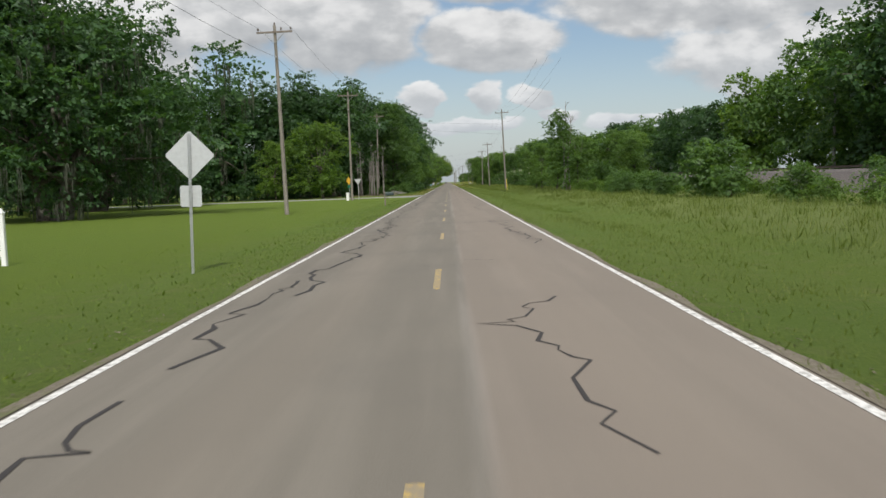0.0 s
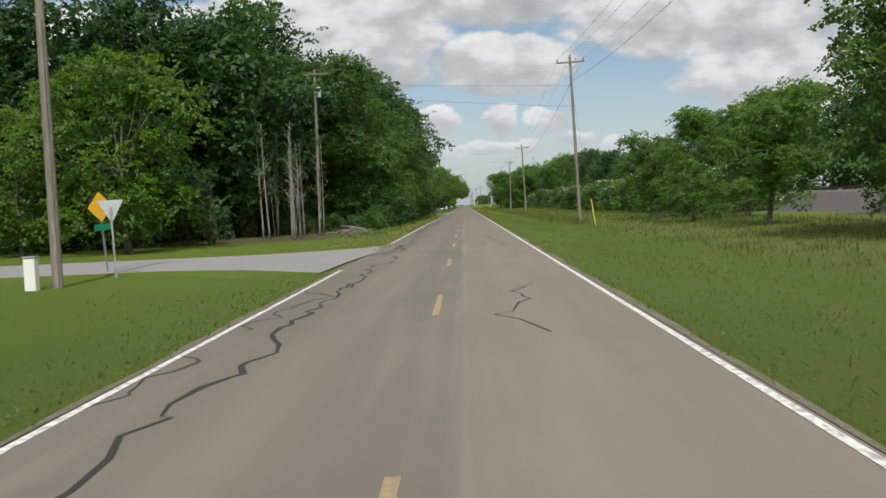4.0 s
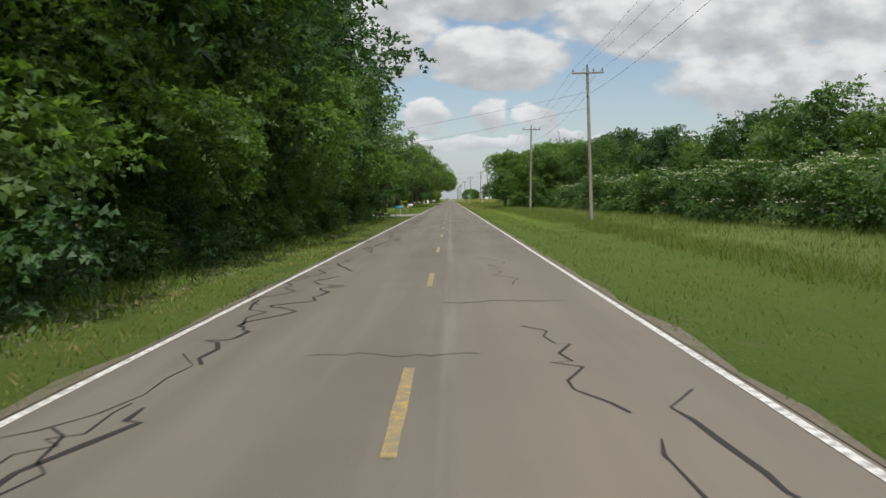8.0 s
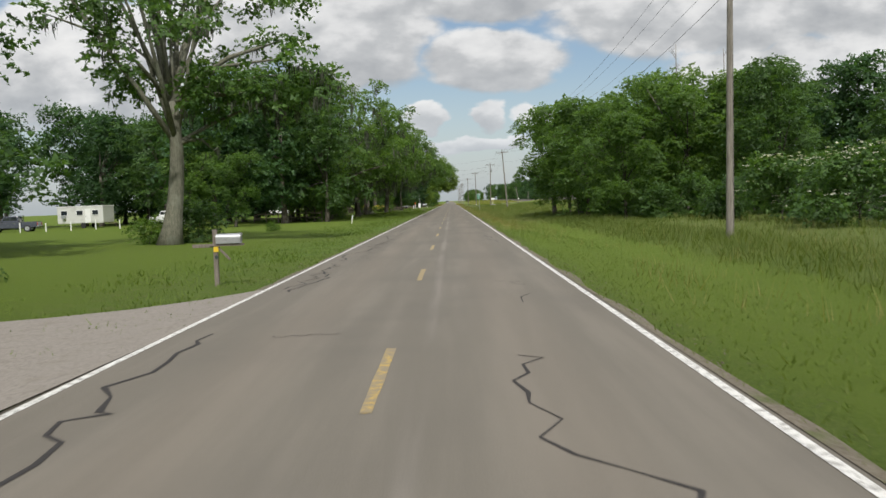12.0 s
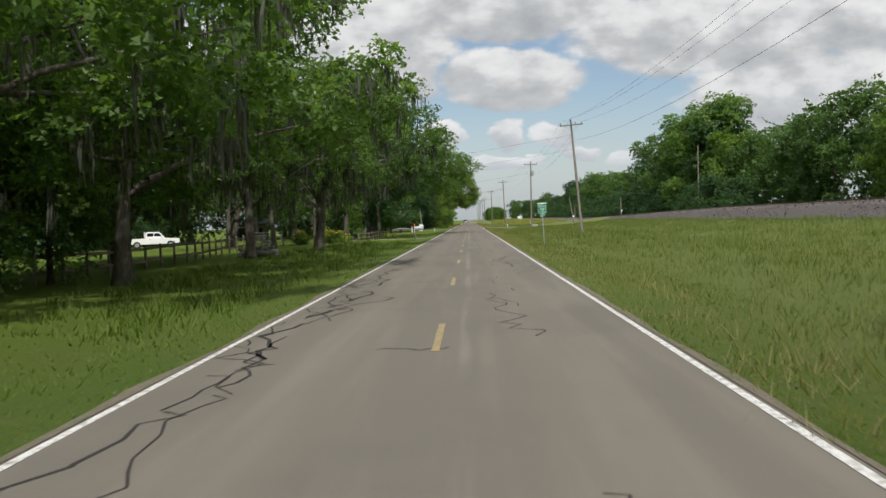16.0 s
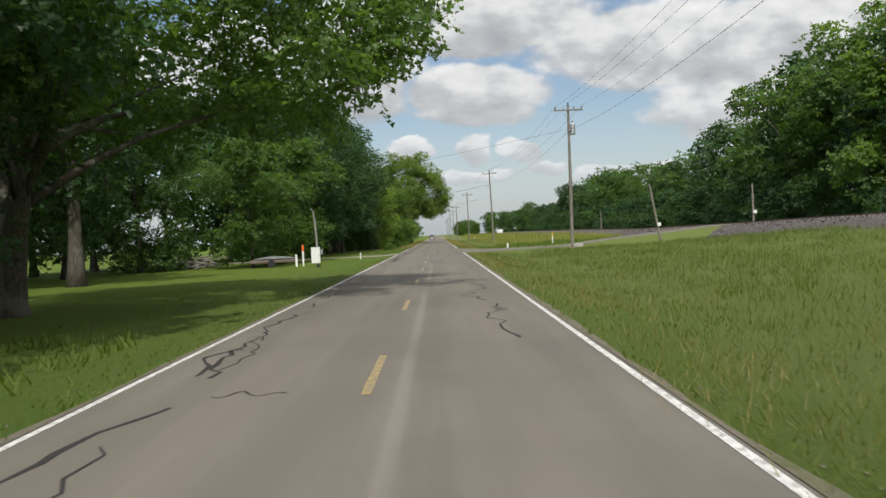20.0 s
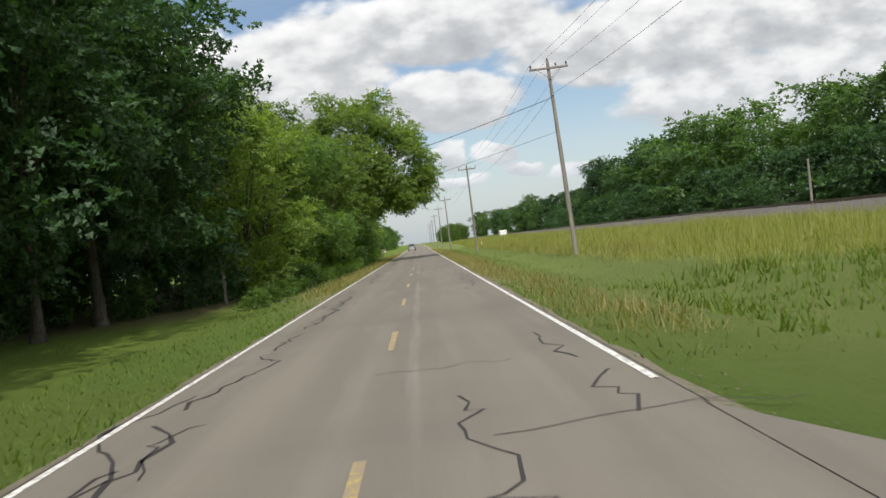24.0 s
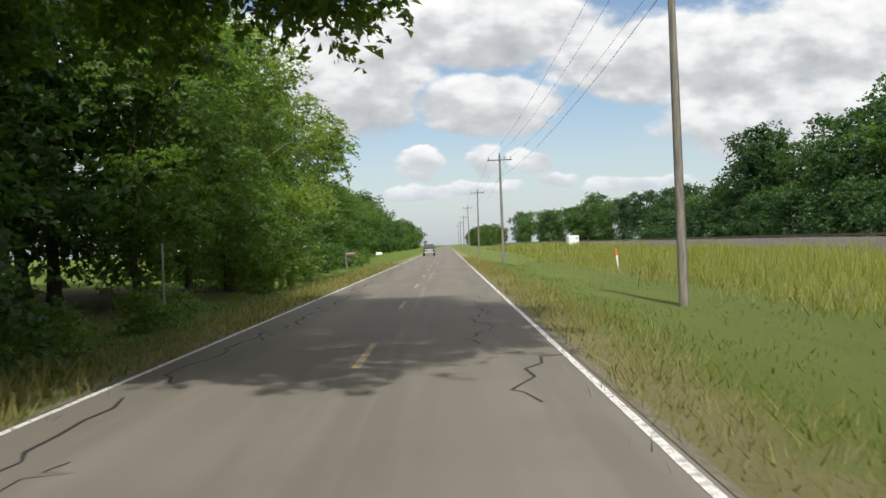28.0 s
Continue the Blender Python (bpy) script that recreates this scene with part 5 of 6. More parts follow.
lane("driveway_1", [(-3.1 - 1.2 * i, 263.0 + 0.03 * i * i) for i in range(22)], [15, 12, 9.5, 7.5, 6] + [4.6] * 17, GRAVEL, "pale gravel driveway into the yard")
lane("driveway_2", [(-3.1 - 1.5 * i, 515.3) for i in range(22)], [7.5, 6, 5.2] + [4.6] * 19, GRAVEL, "pale gravel lane into the wood")
lane("driveway_3", [(-3.1 - 1.2 * i, 432.5 + 0.25 * i) for i in range(9)], [4.6, 3.6, 3.0] + [2.8] * 6, GRAVEL, "short gravel turn-in by a mailbox")
lane("side_road_2", [(3.1 + 1.4 * i, 515.6 + 2.5 * math.exp(-i / 1.6) + 0.16 * i) for i in range(20)], [23, 17.5, 13.6, 11.2, 9.8, 9.0, 8.4] + [8.0] * 13, ASPHALT, "grey asphalt side road leading to the railway crossing", square=True)


# ---------------------------------------------------------------- signs and posts
YELLOW_SIGN = plain("yellow_sign", (0.78, 0.44, 0.03), 0.4, 0, 0.1, 10)
GREEN_SIGN = plain("green_sign", (0.008, 0.20, 0.10), 0.4, 0, 0.1, 10)
WHITE_SIGN = plain("white_sign", (0.78, 0.80, 0.78), 0.4, 0, 0.08, 10)
RED_SIGN = plain("red_sign", (0.55, 0.03, 0.03), 0.45, 0, 0.1, 10)
ORANGE = plain("orange_plastic", (0.78, 0.14, 0.03), 0.5, 0, 0.15, 10)
BLACK = plain("black_plastic", (0.03, 0.03, 0.032), 0.5, 0, 0.2, 15)
DARK_GREEN = plain("dark_green_paint", (0.03, 0.05, 0.045), 0.5, 0, 0.25, 15, 0.2)
TURQUOISE = plain("turquoise_paint", (0.03, 0.40, 0.50), 0.45, 0, 0.2, 12, 0.15)
GREY_METAL = plain("grey_metal", (0.45, 0.46, 0.46), 0.45, 0.6, 0.3, 12, 0.2)
YELLOW_PLASTIC = plain("yellow_plastic", (0.72, 0.50, 0.04), 0.5, 0, 0.15, 10)
CAR_WHITE = plain("white_car_paint", (0.80, 0.80, 0.79), 0.25, 0, 0.06, 5, 0.06, coat=0.8)
CAR_DARK = plain("dark_car_paint", (0.03, 0.035, 0.045), 0.25, 0, 0.1, 5, coat=0.8)
RUBBER = plain("rubber", (0.025, 0.025, 0.025), 0.85, 0, 0.3, 20)
GLASS_DARK = plain("car_glass", (0.02, 0.025, 0.03), 0.08, 0, 0.05, 5, coat=1.0)
CHROME = plain("chrome", (0.7, 0.7, 0.7), 0.18, 1.0, 0.1, 10)
LAMP_RED = plain("tail_lamp", (0.45, 0.01, 0.01), 0.2, 0, 0.1, 8, coat=0.6)
LAMP_CLEAR = plain("head_lamp", (0.75, 0.75, 0.72), 0.12, 0, 0.05, 8, coat=1.0)
CORRUGATED = plain("trailer_siding", (0.62, 0.62, 0.58), 0.5, 0.1, 0.2, 6, 0.25)
RAIL_WOOD = material("rail_wood", m_wood((0.10, 0.085, 0.065), (0.27, 0.23, 0.17), 2))


def u_post(h, lean=0.0):
    """A flanged steel sign post."""
    return Shape().box(0.055, 0.012, h + 0.3, pose(0, 0, h / 2 - 0.15)).box(0.012, 0.03, h + 0.3, pose(-0.024, -0.018, h / 2 - 0.15)).box(0.012, 0.03, h + 0.3, pose(0.024, -0.018, h / 2 - 0.15))


def square(side, z, corner=0.04, turned=True):
    """Outline of a diamond or square with cut corners."""
    h = side / 2
    o = [(-h + corner, -h), (h - corner, -h), (h, -h + corner), (h, h - corner), (h - corner, h), (-h + corner, h), (-h, h - corner), (-h, -h + corner)]
    if turned:
        c = math.sqrt(0.5)
        o = [((x - y) * c, (x + y) * c) for x, y in o]
    return [(x, y + z) for x, y in o]


def bolt(parent, x, z, y=-0.02):
    part("bolt", Shape().tube([(x, y, z), (x, y - 0.012, z)], 0.012, 6), GALVANISED, parent)


def lettering(text, size, mat, parent, m, name="lettering"):
    c = bpy.data.curves.new(name, "FONT")
    c.body, c.size, c.align_x, c.align_y, c.extrude = text, size, "CENTER", "CENTER", 0.001
    tmp = bpy.data.objects.new(name, c)
    me = bpy.data.meshes.new_from_object(tmp)
    bpy.data.objects.remove(tmp)
    me.name = name
    ob = part(name, me, mat, parent)
    ob.matrix_basis = m
    return ob


def warning_sign():
    """Diamond sign seen from behind, with a square plate below."""
    s = thing("road_sign", "grey back of a diamond warning sign with a plate below", "road sign", at=pose(-5.5, 20.0, height(-5.5, 20), 0, 1.5, 4))
    part("post", u_post(3.1), GALVANISED, s)
    d = part("diamond_panel", Shape().prism(square(0.78, 2.62), 0.004, pose(0, 0.03, 0)).mesh("diamond_panel"), SIGN_BACK, s, "bare metal back")
    part("diamond_face", Shape().prism(square(0.77, 2.62), 0.002, pose(0, 0.035, 0)), YELLOW_SIGN, d, "yellow front")
    part("plate", Shape().prism(square(0.47, 1.72, 0.03, False), 0.004, pose(0, 0.03, 0)), SIGN_BACK, s, "bare metal back")
    for z in (2.85, 2.35, 1.85, 1.6):
        bolt(s, 0, z)


def yield_sign():
    s = thing("yield_sign", "grey back of a triangular yield sign on a steel post", "road sign", at=pose(-10.8, 108.3, height(-10.8, 108.3), 0, -1.0, 15))
    part("post", u_post(2.3), GALVANISED, s)
    t = part("triangle_panel", Shape().prism([(-0.40, 2.5), (-0.36, 2.52), (0.36, 2.52), (0.40, 2.5), (0.03, 1.83), (-0.03, 1.83)], 0.004, pose(0, 0.03, 0)), SIGN_BACK, s, "bare metal back")
    part("triangle_face", Shape().prism([(-0.39, 2.49), (0.39, 2.49), (0.0, 1.84)], 0.002, pose(0, 0.036, 0)), RED_SIGN, t, "red front")
    bolt(s, 0, 2.35)


def corner_sign():
    """Yellow diamond and small green plate on one leaning post, seen from the side."""
    s = thing("road_sign", "yellow diamond sign and green name plate on a leaning post", "road sign", at=pose(-12.2, 111.0, height(-12.2, 111), 0, -4, 62))
    part("post", u_post(2.6), GALVANISED, s)
    part("diamond_panel", Shape().prism(square(0.76, 2.35), 0.004, pose(0, -0.03, 0)), YELLOW_SIGN, s, "yellow face")
    part("name_plate", Shape().prism([(-0.35, 1.52), (0.35, 1.52), (0.35, 1.75), (-0.35, 1.75)], 0.004, pose(0, -0.035, 0)), GREEN_SIGN, s, "green plate")
    bolt(s, 0, 2.5, -0.035)


def county_sign():
    s = thing("county_road_sign", "green county road marker with a name plate and an arrow", "road sign", at=pose(5.42, 398.0, height(5.4, 398), 0, -2.2, 0))
    part("post", u_post(2.9), GALVANISED, s)
    face = part("marker_panel", Shape().prism(square(0.52, 2.42, 0.04, False), 0.004, pose(0, -0.03, 0)), WHITE_SIGN, s, "white border")
    part("marker_face", Shape().prism(square(0.49, 2.42, 0.035, False), 0.003, pose(0, -0.034, 0)), GREEN_SIGN, face, "green face")
    for txt, size, z in (("BRAZORIA", 0.088, 2.58), ("344", 0.20, 2.42), ("COUNTY", 0.088, 2.26)):
        lettering(txt, size, WHITE_SIGN, face, pose(0, -0.038, z, 90))
    blade = part("name_plate", Shape().prism([(-0.33, 2.72), (0.33, 2.72), (0.33, 2.87), (-0.33, 2.87)], 0.004, pose(0, -0.03, 0)), GREEN_SIGN, s, "green plate")
    for x, w in ((-0.22, 0.10), (0.0, 0.28), (0.25, 0.08)):
        part("letter_bar", Shape().box(w, 0.002, 0.07, pose(x, -0.034, 2.795)), WHITE_SIGN, blade)
    arrow = part("arrow_panel", Shape().prism(square(0.33, 0, 0.03, False), 0.004, pose(0, -0.03, 2.03) @ Matrix.Diagonal((1, 1, 0.55, 1))), WHITE_SIGN, s, "white border")
    part("arrow_face", Shape().prism(square(0.31, 0, 0.03, False), 0.003, pose(0, -0.034, 2.03) @ Matrix.Diagonal((1, 1, 0.52, 1))), GREEN_SIGN, arrow, "green face")
    part("arrow", Shape().prism([(-0.10, -0.012), (0.03, -0.012), (0.03, -0.04), (0.10, 0), (0.03, 0.04), (0.03, 0.012), (-0.10, 0.012)], 0.002, pose(0, -0.037, 2.03)), WHITE_SIGN, arrow)
    bolt(s, 0, 2.3, -0.036)


def marker(name, label, x, y, h, mat, top=None, w=0.09, lean=0.0):
    s = thing(name, label, "marker post", at=pose(x, y, height(x, y), 0, lean, 0))
    part("stake", Shape().box(w, w * 0.45, h + 0.2, pose(0, 0, h / 2 - 0.1)).mesh("stake", bevel=0.008), mat, s)
    if top:
        part("cap", Shape().box(w * 1.15, w * 0.6, h * 0.3, pose(0, 0, h * 0.87)).mesh("cap", bevel=0.008), top, s)
    return s


warning_sign()
yield_sign()
corner_sign()
county_sign()


def guy_wire(foot, top, guard):
    """A stay from the ground to a pole, its lower end in a yellow tube."""
    a, b = Vector(foot), Vector(top)
    way = (b - a).normalized()
    g = thing("guy_wire", "steel guy wire with a yellow plastic guard near the ground", "guy wire", at=pose(*foot))
    part("stay", Shape().tube([(0, 0, 0), b - a], 0.007, 5), WIRE, g)
    part("guard", Shape().tube([way * 0.12, way * (0.12 + guard)], 0.032, 10), YELLOW_PLASTIC, g, "yellow plastic tube")
    part("anchor_rod", Shape().tube([way * -0.3, way * 0.2], 0.014, 6), GALVANISED, g)


guy_wire((9.75, 142.4, height(9.75, 142.4)), (10.25, 155.9, 10.3), 2.9)
marker("steel_stake", "thin dark steel stake standing in the lawn", -12.0, 67.0, 1.6, DARK_GREEN, w=0.035)
marker("marker_post", "white marker post with a yellow top by the crossing", 13.65, 528.0, 1.35, WHITE_PAINT, YELLOW_PLASTIC, 0.10)
marker("marker_post", "short white concrete marker on the grass", 8.6, 528.0, 0.55, WHITE_PAINT, w=0.22)
marker("marker_post", "thin orange and white utility marker in the field", 10.6, 661.5, 1.25, WHITE_PAINT, ORANGE, 0.09, -6)
marker("marker_post", "white utility marker with an orange top by the verge", -9.3, 495.6, 1.55, WHITE_PAINT, ORANGE, 0.13)
marker("marker_post", "plain white utility marker by the verge", -9.75, 495.2, 0.9, WHITE_PAINT, w=0.16)
marker("marker_post", "leaning white stake on the lawn edge", -9.0, 337.3, 0.8, WHITE_PAINT, w=0.08, lean=8)
marker("marker_post", "short white stake on the verge", -6.4, 511.0, 0.6, WHITE_PAINT, w=0.08)
marker("sign_post", "thin grey steel post at the edge of the wood", -6.3, 637.5, 2.2, GALVANISED, w=0.06)
marker("fence_post", "weathered wooden post in the grass before the wood", -9.4, 566.5, 1.6, GREY_WOOD, w=0.14)


def utility_box():
    s = thing("utility_box", "white utility cabinet on a tall weathered post", "utility box", at=pose(-8.05, 493.5, height(-8, 493)))
    part("post", Shape().tube([(0.1, 0.35, -0.2), (0.06, 0.35, 2.2), (-0.08, 0.35, 4.1)], [0.10, 0.09, 0.075], 10), POLE_WOOD, s)
    b = part("cabinet", Shape().box(0.62, 0.35, 1.1, pose(0, 0, 0.85)).mesh("cabinet", bevel=0.02), WHITE_PAINT, s)
    part("lid", Shape().box(0.66, 0.40, 0.06, pose(0, 0, 1.43)).mesh("lid", bevel=0.015), WHITE_PAINT, b)
    part("latch", Shape().box(0.05, 0.02, 0.10, pose(0.2, -0.185, 0.9)), GREY_METAL, b)
    part("side_meter", Shape().box(0.16, 0.18, 0.34, pose(0.42, 0.05, 1.1)).mesh("side_meter", bevel=0.015), GREY_METAL, s)
    part("conduit", Shape().tube([(0.1, 0.23, 0.2), (0.05, 0.24, 3.6)], 0.025, 6), GREY_METAL, s)
    part("mast_arm", Shape().tube([(-0.08, 0.35, 4.05), (-0.25, 0.35, 4.3)], 0.02, 6), GREY_METAL, s)


utility_box()


def meter_box():
    s = thing("meter_box", "small pale meter cabinet at the foot of a pole", "utility box", at=pose(-11.75, 104.7, height(-11.7, 104.7)))
    part("cabinet", Shape().box(0.32, 0.25, 0.95, pose(0, 0, 0.45)).mesh("cabinet", bevel=0.02), WHITE_PAINT, s)
    part("lid", Shape().box(0.36, 0.29, 0.05, pose(0, 0, 0.95)).mesh("lid", bevel=0.01), GREY_METAL, s)


meter_box()


# ---------------------------------------------------------------- mailboxes
def mailbox(x, y, label, mat, turn=0, h=1.05, scale=1.0, two_posts=False, extra="", wood=None):
    """A box with a rounded top on a wooden post; its door faces the road (+x)."""
    wood = wood or GREY_WOOD
    m = thing("mailbox", label, "mailbox", "roadside mailboxes", at=pose(x, y, height(x, y), 0, 0, turn))
    zb = h - 0.14 * scale
    part("post", Shape().box(0.10, 0.10, h + 0.45, pose(-0.22 * scale, 0.0, (h - 0.2) / 2 + 0.05)).mesh("post", bevel=0.008), wood, m)
    if two_posts:
        part("post", Shape().box(0.07, 0.07, h, pose(0.22 * scale, 0.02, (h - 0.3) / 2 - 0.05)).mesh("post", bevel=0.008), GREY_METAL, m)
    part("arm", Shape().box(0.72 * scale, 0.13, 0.05, pose(0.02, 0, zb - 0.03)).mesh("arm", bevel=0.006), wood, m)
    part("brace", Shape().box(0.05, 0.05, 0.42, pose(-0.06, 0, zb - 0.22, 0, -42)).mesh("brace", bevel=0.006), wood, m)
    out = [(-0.09, 0.0), (0.09, 0.0)] + [(0.09 * math.cos(a), 0.12 + 0.09 * math.sin(a)) for a in [math.pi * k / 10 for k in range(11)]]
    out = [(u * scale, v * scale) for u, v in out]
    b = part("box", Shape().prism(out, 0.50 * scale, pose(0.06, 0, zb, 0, 0, 90)).mesh("box", bevel=0.006), mat, m)
    big = [(u * 1.06, v * 1.04 - 0.003) for u, v in out]
    part("door", Shape().prism(big, 0.02, pose(0.06 + 0.26 * scale, 0, zb, 0, 0, 90)), mat, b)
    part("latch", Shape().box(0.02, 0.03, 0.04, pose(0.08 + 0.27 * scale, 0, zb + 0.19 * scale)), GREY_METAL, b)
    part("flag", Shape().box(0.03, 0.006, 0.14, pose(0.10, 0.10 * scale, zb + 0.14)).box(0.07, 0.006, 0.05, pose(0.13, 0.10 * scale, zb + 0.20)), RED_SIGN, b, "red flag")
    if extra == "reflector":
        part("reflector", Shape().box(0.11, 0.012, 0.12, pose(-0.22, -0.06, h - 0.28)), YELLOW_PLASTIC, m, "orange reflector plate")
        part("side_board", Shape().box(0.55, 0.04, 0.08, pose(-0.50, 0, zb - 0.04)).mesh("side_board", bevel=0.006), wood, m)
        part("button", Shape().tube([(-0.22, -0.055, h - 0.46), (-0.22, -0.066, h - 0.46)], 0.04, 10), DARK_GREEN, m, "dark round tag")
    if extra == "tube":
        part("paper_tube", Shape().tube([(0.30, 0, zb + 0.04), (0.48, 0, zb + 0.04)], 0.07, 12), BLACK, m, "black newspaper tube")
    return m


mailbox(-4.75, 73.4, "dark green mailbox on a grey wooden post", DARK_GREEN, 8, 1.02, 1.35)
mailbox(-4.9, 254.8, "bright turquoise mailbox on a weathered wooden post", TURQUOISE, 4, 1.08, 1.15, True, "tube")
mailbox(-4.5, 272.6, "grey metal mailbox on a post with an orange reflector", GREY_METAL, 2, 1.12, 1.1, False, "reflector")
mailbox(-4.7, 429.4, "large grey metal mailbox on a dark post", GREY_METAL, -4, 1.25, 1.6)
mailbox(-5.9, 679.0, "rusty brown mailbox on a thin post by the drive", STEEL, 0, 1.45, 1.3)
mailbox(-8.2, 735.0, "small white mailbox far along the verge", WHITE_PAINT, 0, 1.0, 1.6)


# ---------------------------------------------------------------- fences
def white_fence():
    f = thing("fence", "white vinyl three-rail fence ending at the lawn", "fence", at=pose(-11.45, 23.4, height(-11.45, 23.4), 0, 0, 3))
    for i in range(5):
        p = part("post", Shape().box(0.127, 0.127, 1.42, pose(-2.4 * i, 0, 0.66)).mesh("post", bevel=0.008), WHITE_PAINT, f)
        part("cap", Shape().box(0.15, 0.15, 0.03, pose(-2.4 * i, 0, 1.385)).box(0.14, 0.14, 0.12, pose(-2.4 * i, 0, 1.46), taper=0.15), WHITE_PAINT, p)
        if i:
            for z in (0.32, 0.74, 1.16):
                part("rail", Shape().box(2.29, 0.04, 0.14, pose(-2.4 * i + 1.2, 0, z)).mesh("rail", bevel=0.006), WHITE_PAINT, f)


def wood_fence(pts, h, rails, label, spacing=2.4, mat=None, post_mat=None, round_rails=False):
    """Posts along a line with rails between."""
    x0, y0 = pts[0]
    f = thing("fence", label, "fence", at=pose(x0, y0, 0))
    stops = []
    for (ax, ay), (bx, by) in zip(pts, pts[1:]):
        n = max(1, round(math.hypot(bx - ax, by - ay) / spacing))
        stops += [(ax + (bx - ax) * i / n, ay + (by - ay) * i / n) for i in range(n)]
    stops.append(pts[-1])
    rnd = random.Random(int(x0 * 10 + y0))
    for i, (x, y) in enumerate(stops):
        z = height(x, y)
        part("post", Shape().tube([(x - x0, y - y0, z - 0.3), (x - x0 + rnd.uniform(-0.03, 0.03), y - y0, z + h + rnd.uniform(-0.05, 0.08))], [0.075, 0.065], 8), post_mat or RAIL_WOOD, f)
        if i:
            px, py = stops[i - 1]
            pz = height(px, py)
            for rz in rails:
                if rnd.random() < 0.08:
                    continue
                a, b = Vector((px - x0, py - y0 - 0.07, pz + rz + rnd.uniform(-0.04, 0.04))), Vector((x - x0, y - y0 - 0.07, z + rz + rnd.uniform(-0.04, 0.04)))
                if round_rails:
                    part("rail", Shape().tube([a, a.lerp(b, 0.5) + Vector((0, 0, rnd.uniform(-0.03, 0.03))), b], [0.05, 0.045, 0.05], 7), mat or RAIL_WOOD, f)
                else:
                    d = b - a
                    part("rail", Shape().box(d.length, 0.04, 0.14, Matrix.Translation((a + b) / 2) @ d.to_track_quat("X", "Z").to_matrix().to_4x4()), mat or RAIL_WOOD, f)


white_fence()
wood_fence([(-15.6, 372), (-16.1, 391), (-17.8, 404), (-18.6, 424)], 1.25, (0.45, 1.05), "dark weathered wooden rail fence under mossy oaks")
wood_fence([(-18.3, 427.6), (-13.4, 427.0), (-11.4, 428.6)], 0.75, (0.55,), "low grey wooden rail fence along the verge", 2.4, round_rails=True)
wood_fence([(-10.9, 429.4), (-10.36, 434.2), (-10.1, 450.4)], 0.95, (0.45, 0.85), "low weathered two-rail fence beside the lawn", 2.6, round_rails=True)
wood_fence([(-13.6, 349.0), (-17.7, 352.6), (-23.0, 357.2)], 1.3, (0.5, 1.0), "dark wooden rail fence at the back of the yard")
wood_fence([(-46.0, 346.5), (-36.6, 350.3), (-30.0, 352.5)], 1.0, (), "row of short white posts before the camper", 2.6, WHITE_PAINT, WHITE_PAINT)


def metal_gate():
    g = thing("gate", "galvanised tube farm gate between two posts", "gate", at=pose(-24.3, 444.8, height(-24, 445), 0, 0, -32))
    for x in (-3.0, 3.0):
        part("gate_post", Shape().tube([(x, 0, -0.3), (x, 0, 1.5)], 0.09, 10), RAIL_WOOD, g)
    for z in (0.3, 0.6, 0.9, 1.25):
        part("gate_bar", Shape().tube([(-2.85, 0, z), (2.85, 0, z)], 0.025, 7), GALVANISED, g)
    for x in (-2.85, 0, 2.85):
        part("gate_upright", Shape().tube([(x, 0, 0.28), (x, 0, 1.27)], 0.025, 7), GALVANISED, g)


metal_gate()


# ---------------------------------------------------------------- vehicles and yard things
def wheel(parent, x, y, r, w):
    t = part("wheel", Shape().tube([(x - w / 2, y, r), (x - w / 2 + 0.03, y, r), (x + w / 2 - 0.03, y, r), (x + w / 2, y, r)], [r * 0.9, r, r, r * 0.9], 20), RUBBER, parent, "black tyre")
    part("rim", Shape().tube([(x - w / 2 - 0.01, y, r), (x + w / 2 + 0.01, y, r)], r * 0.58, 14), GREY_METAL, t)
    part("hub", Shape().tube([(x - w / 2 - 0.03, y, r), (x + w / 2 + 0.03, y, r)], r * 0.16, 8), CHROME, t)


def extruded(profile, width, taper=0.0):
    """A body from a side outline (y, z); narrower towards the top by taper."""
    zmax = max(z for _, z in profile)
    zmin = min(z for _, z in profile)
    s, n = Shape(), len(profile)
    for side in (-1, 1):
        for y, z in profile:
            q = 1 - taper * (z - zmin) / (zmax - zmin)
            s.v.append(Vector((side * width / 2 * q, y, z)))
    s.f.append(list(range(n)))
    s.f.append(list(range(n, 2 * n))[::-1])
    for i in range(n):
        j = (i + 1) % n
        s.f.append([j, i, n + i, n + j])
    return s


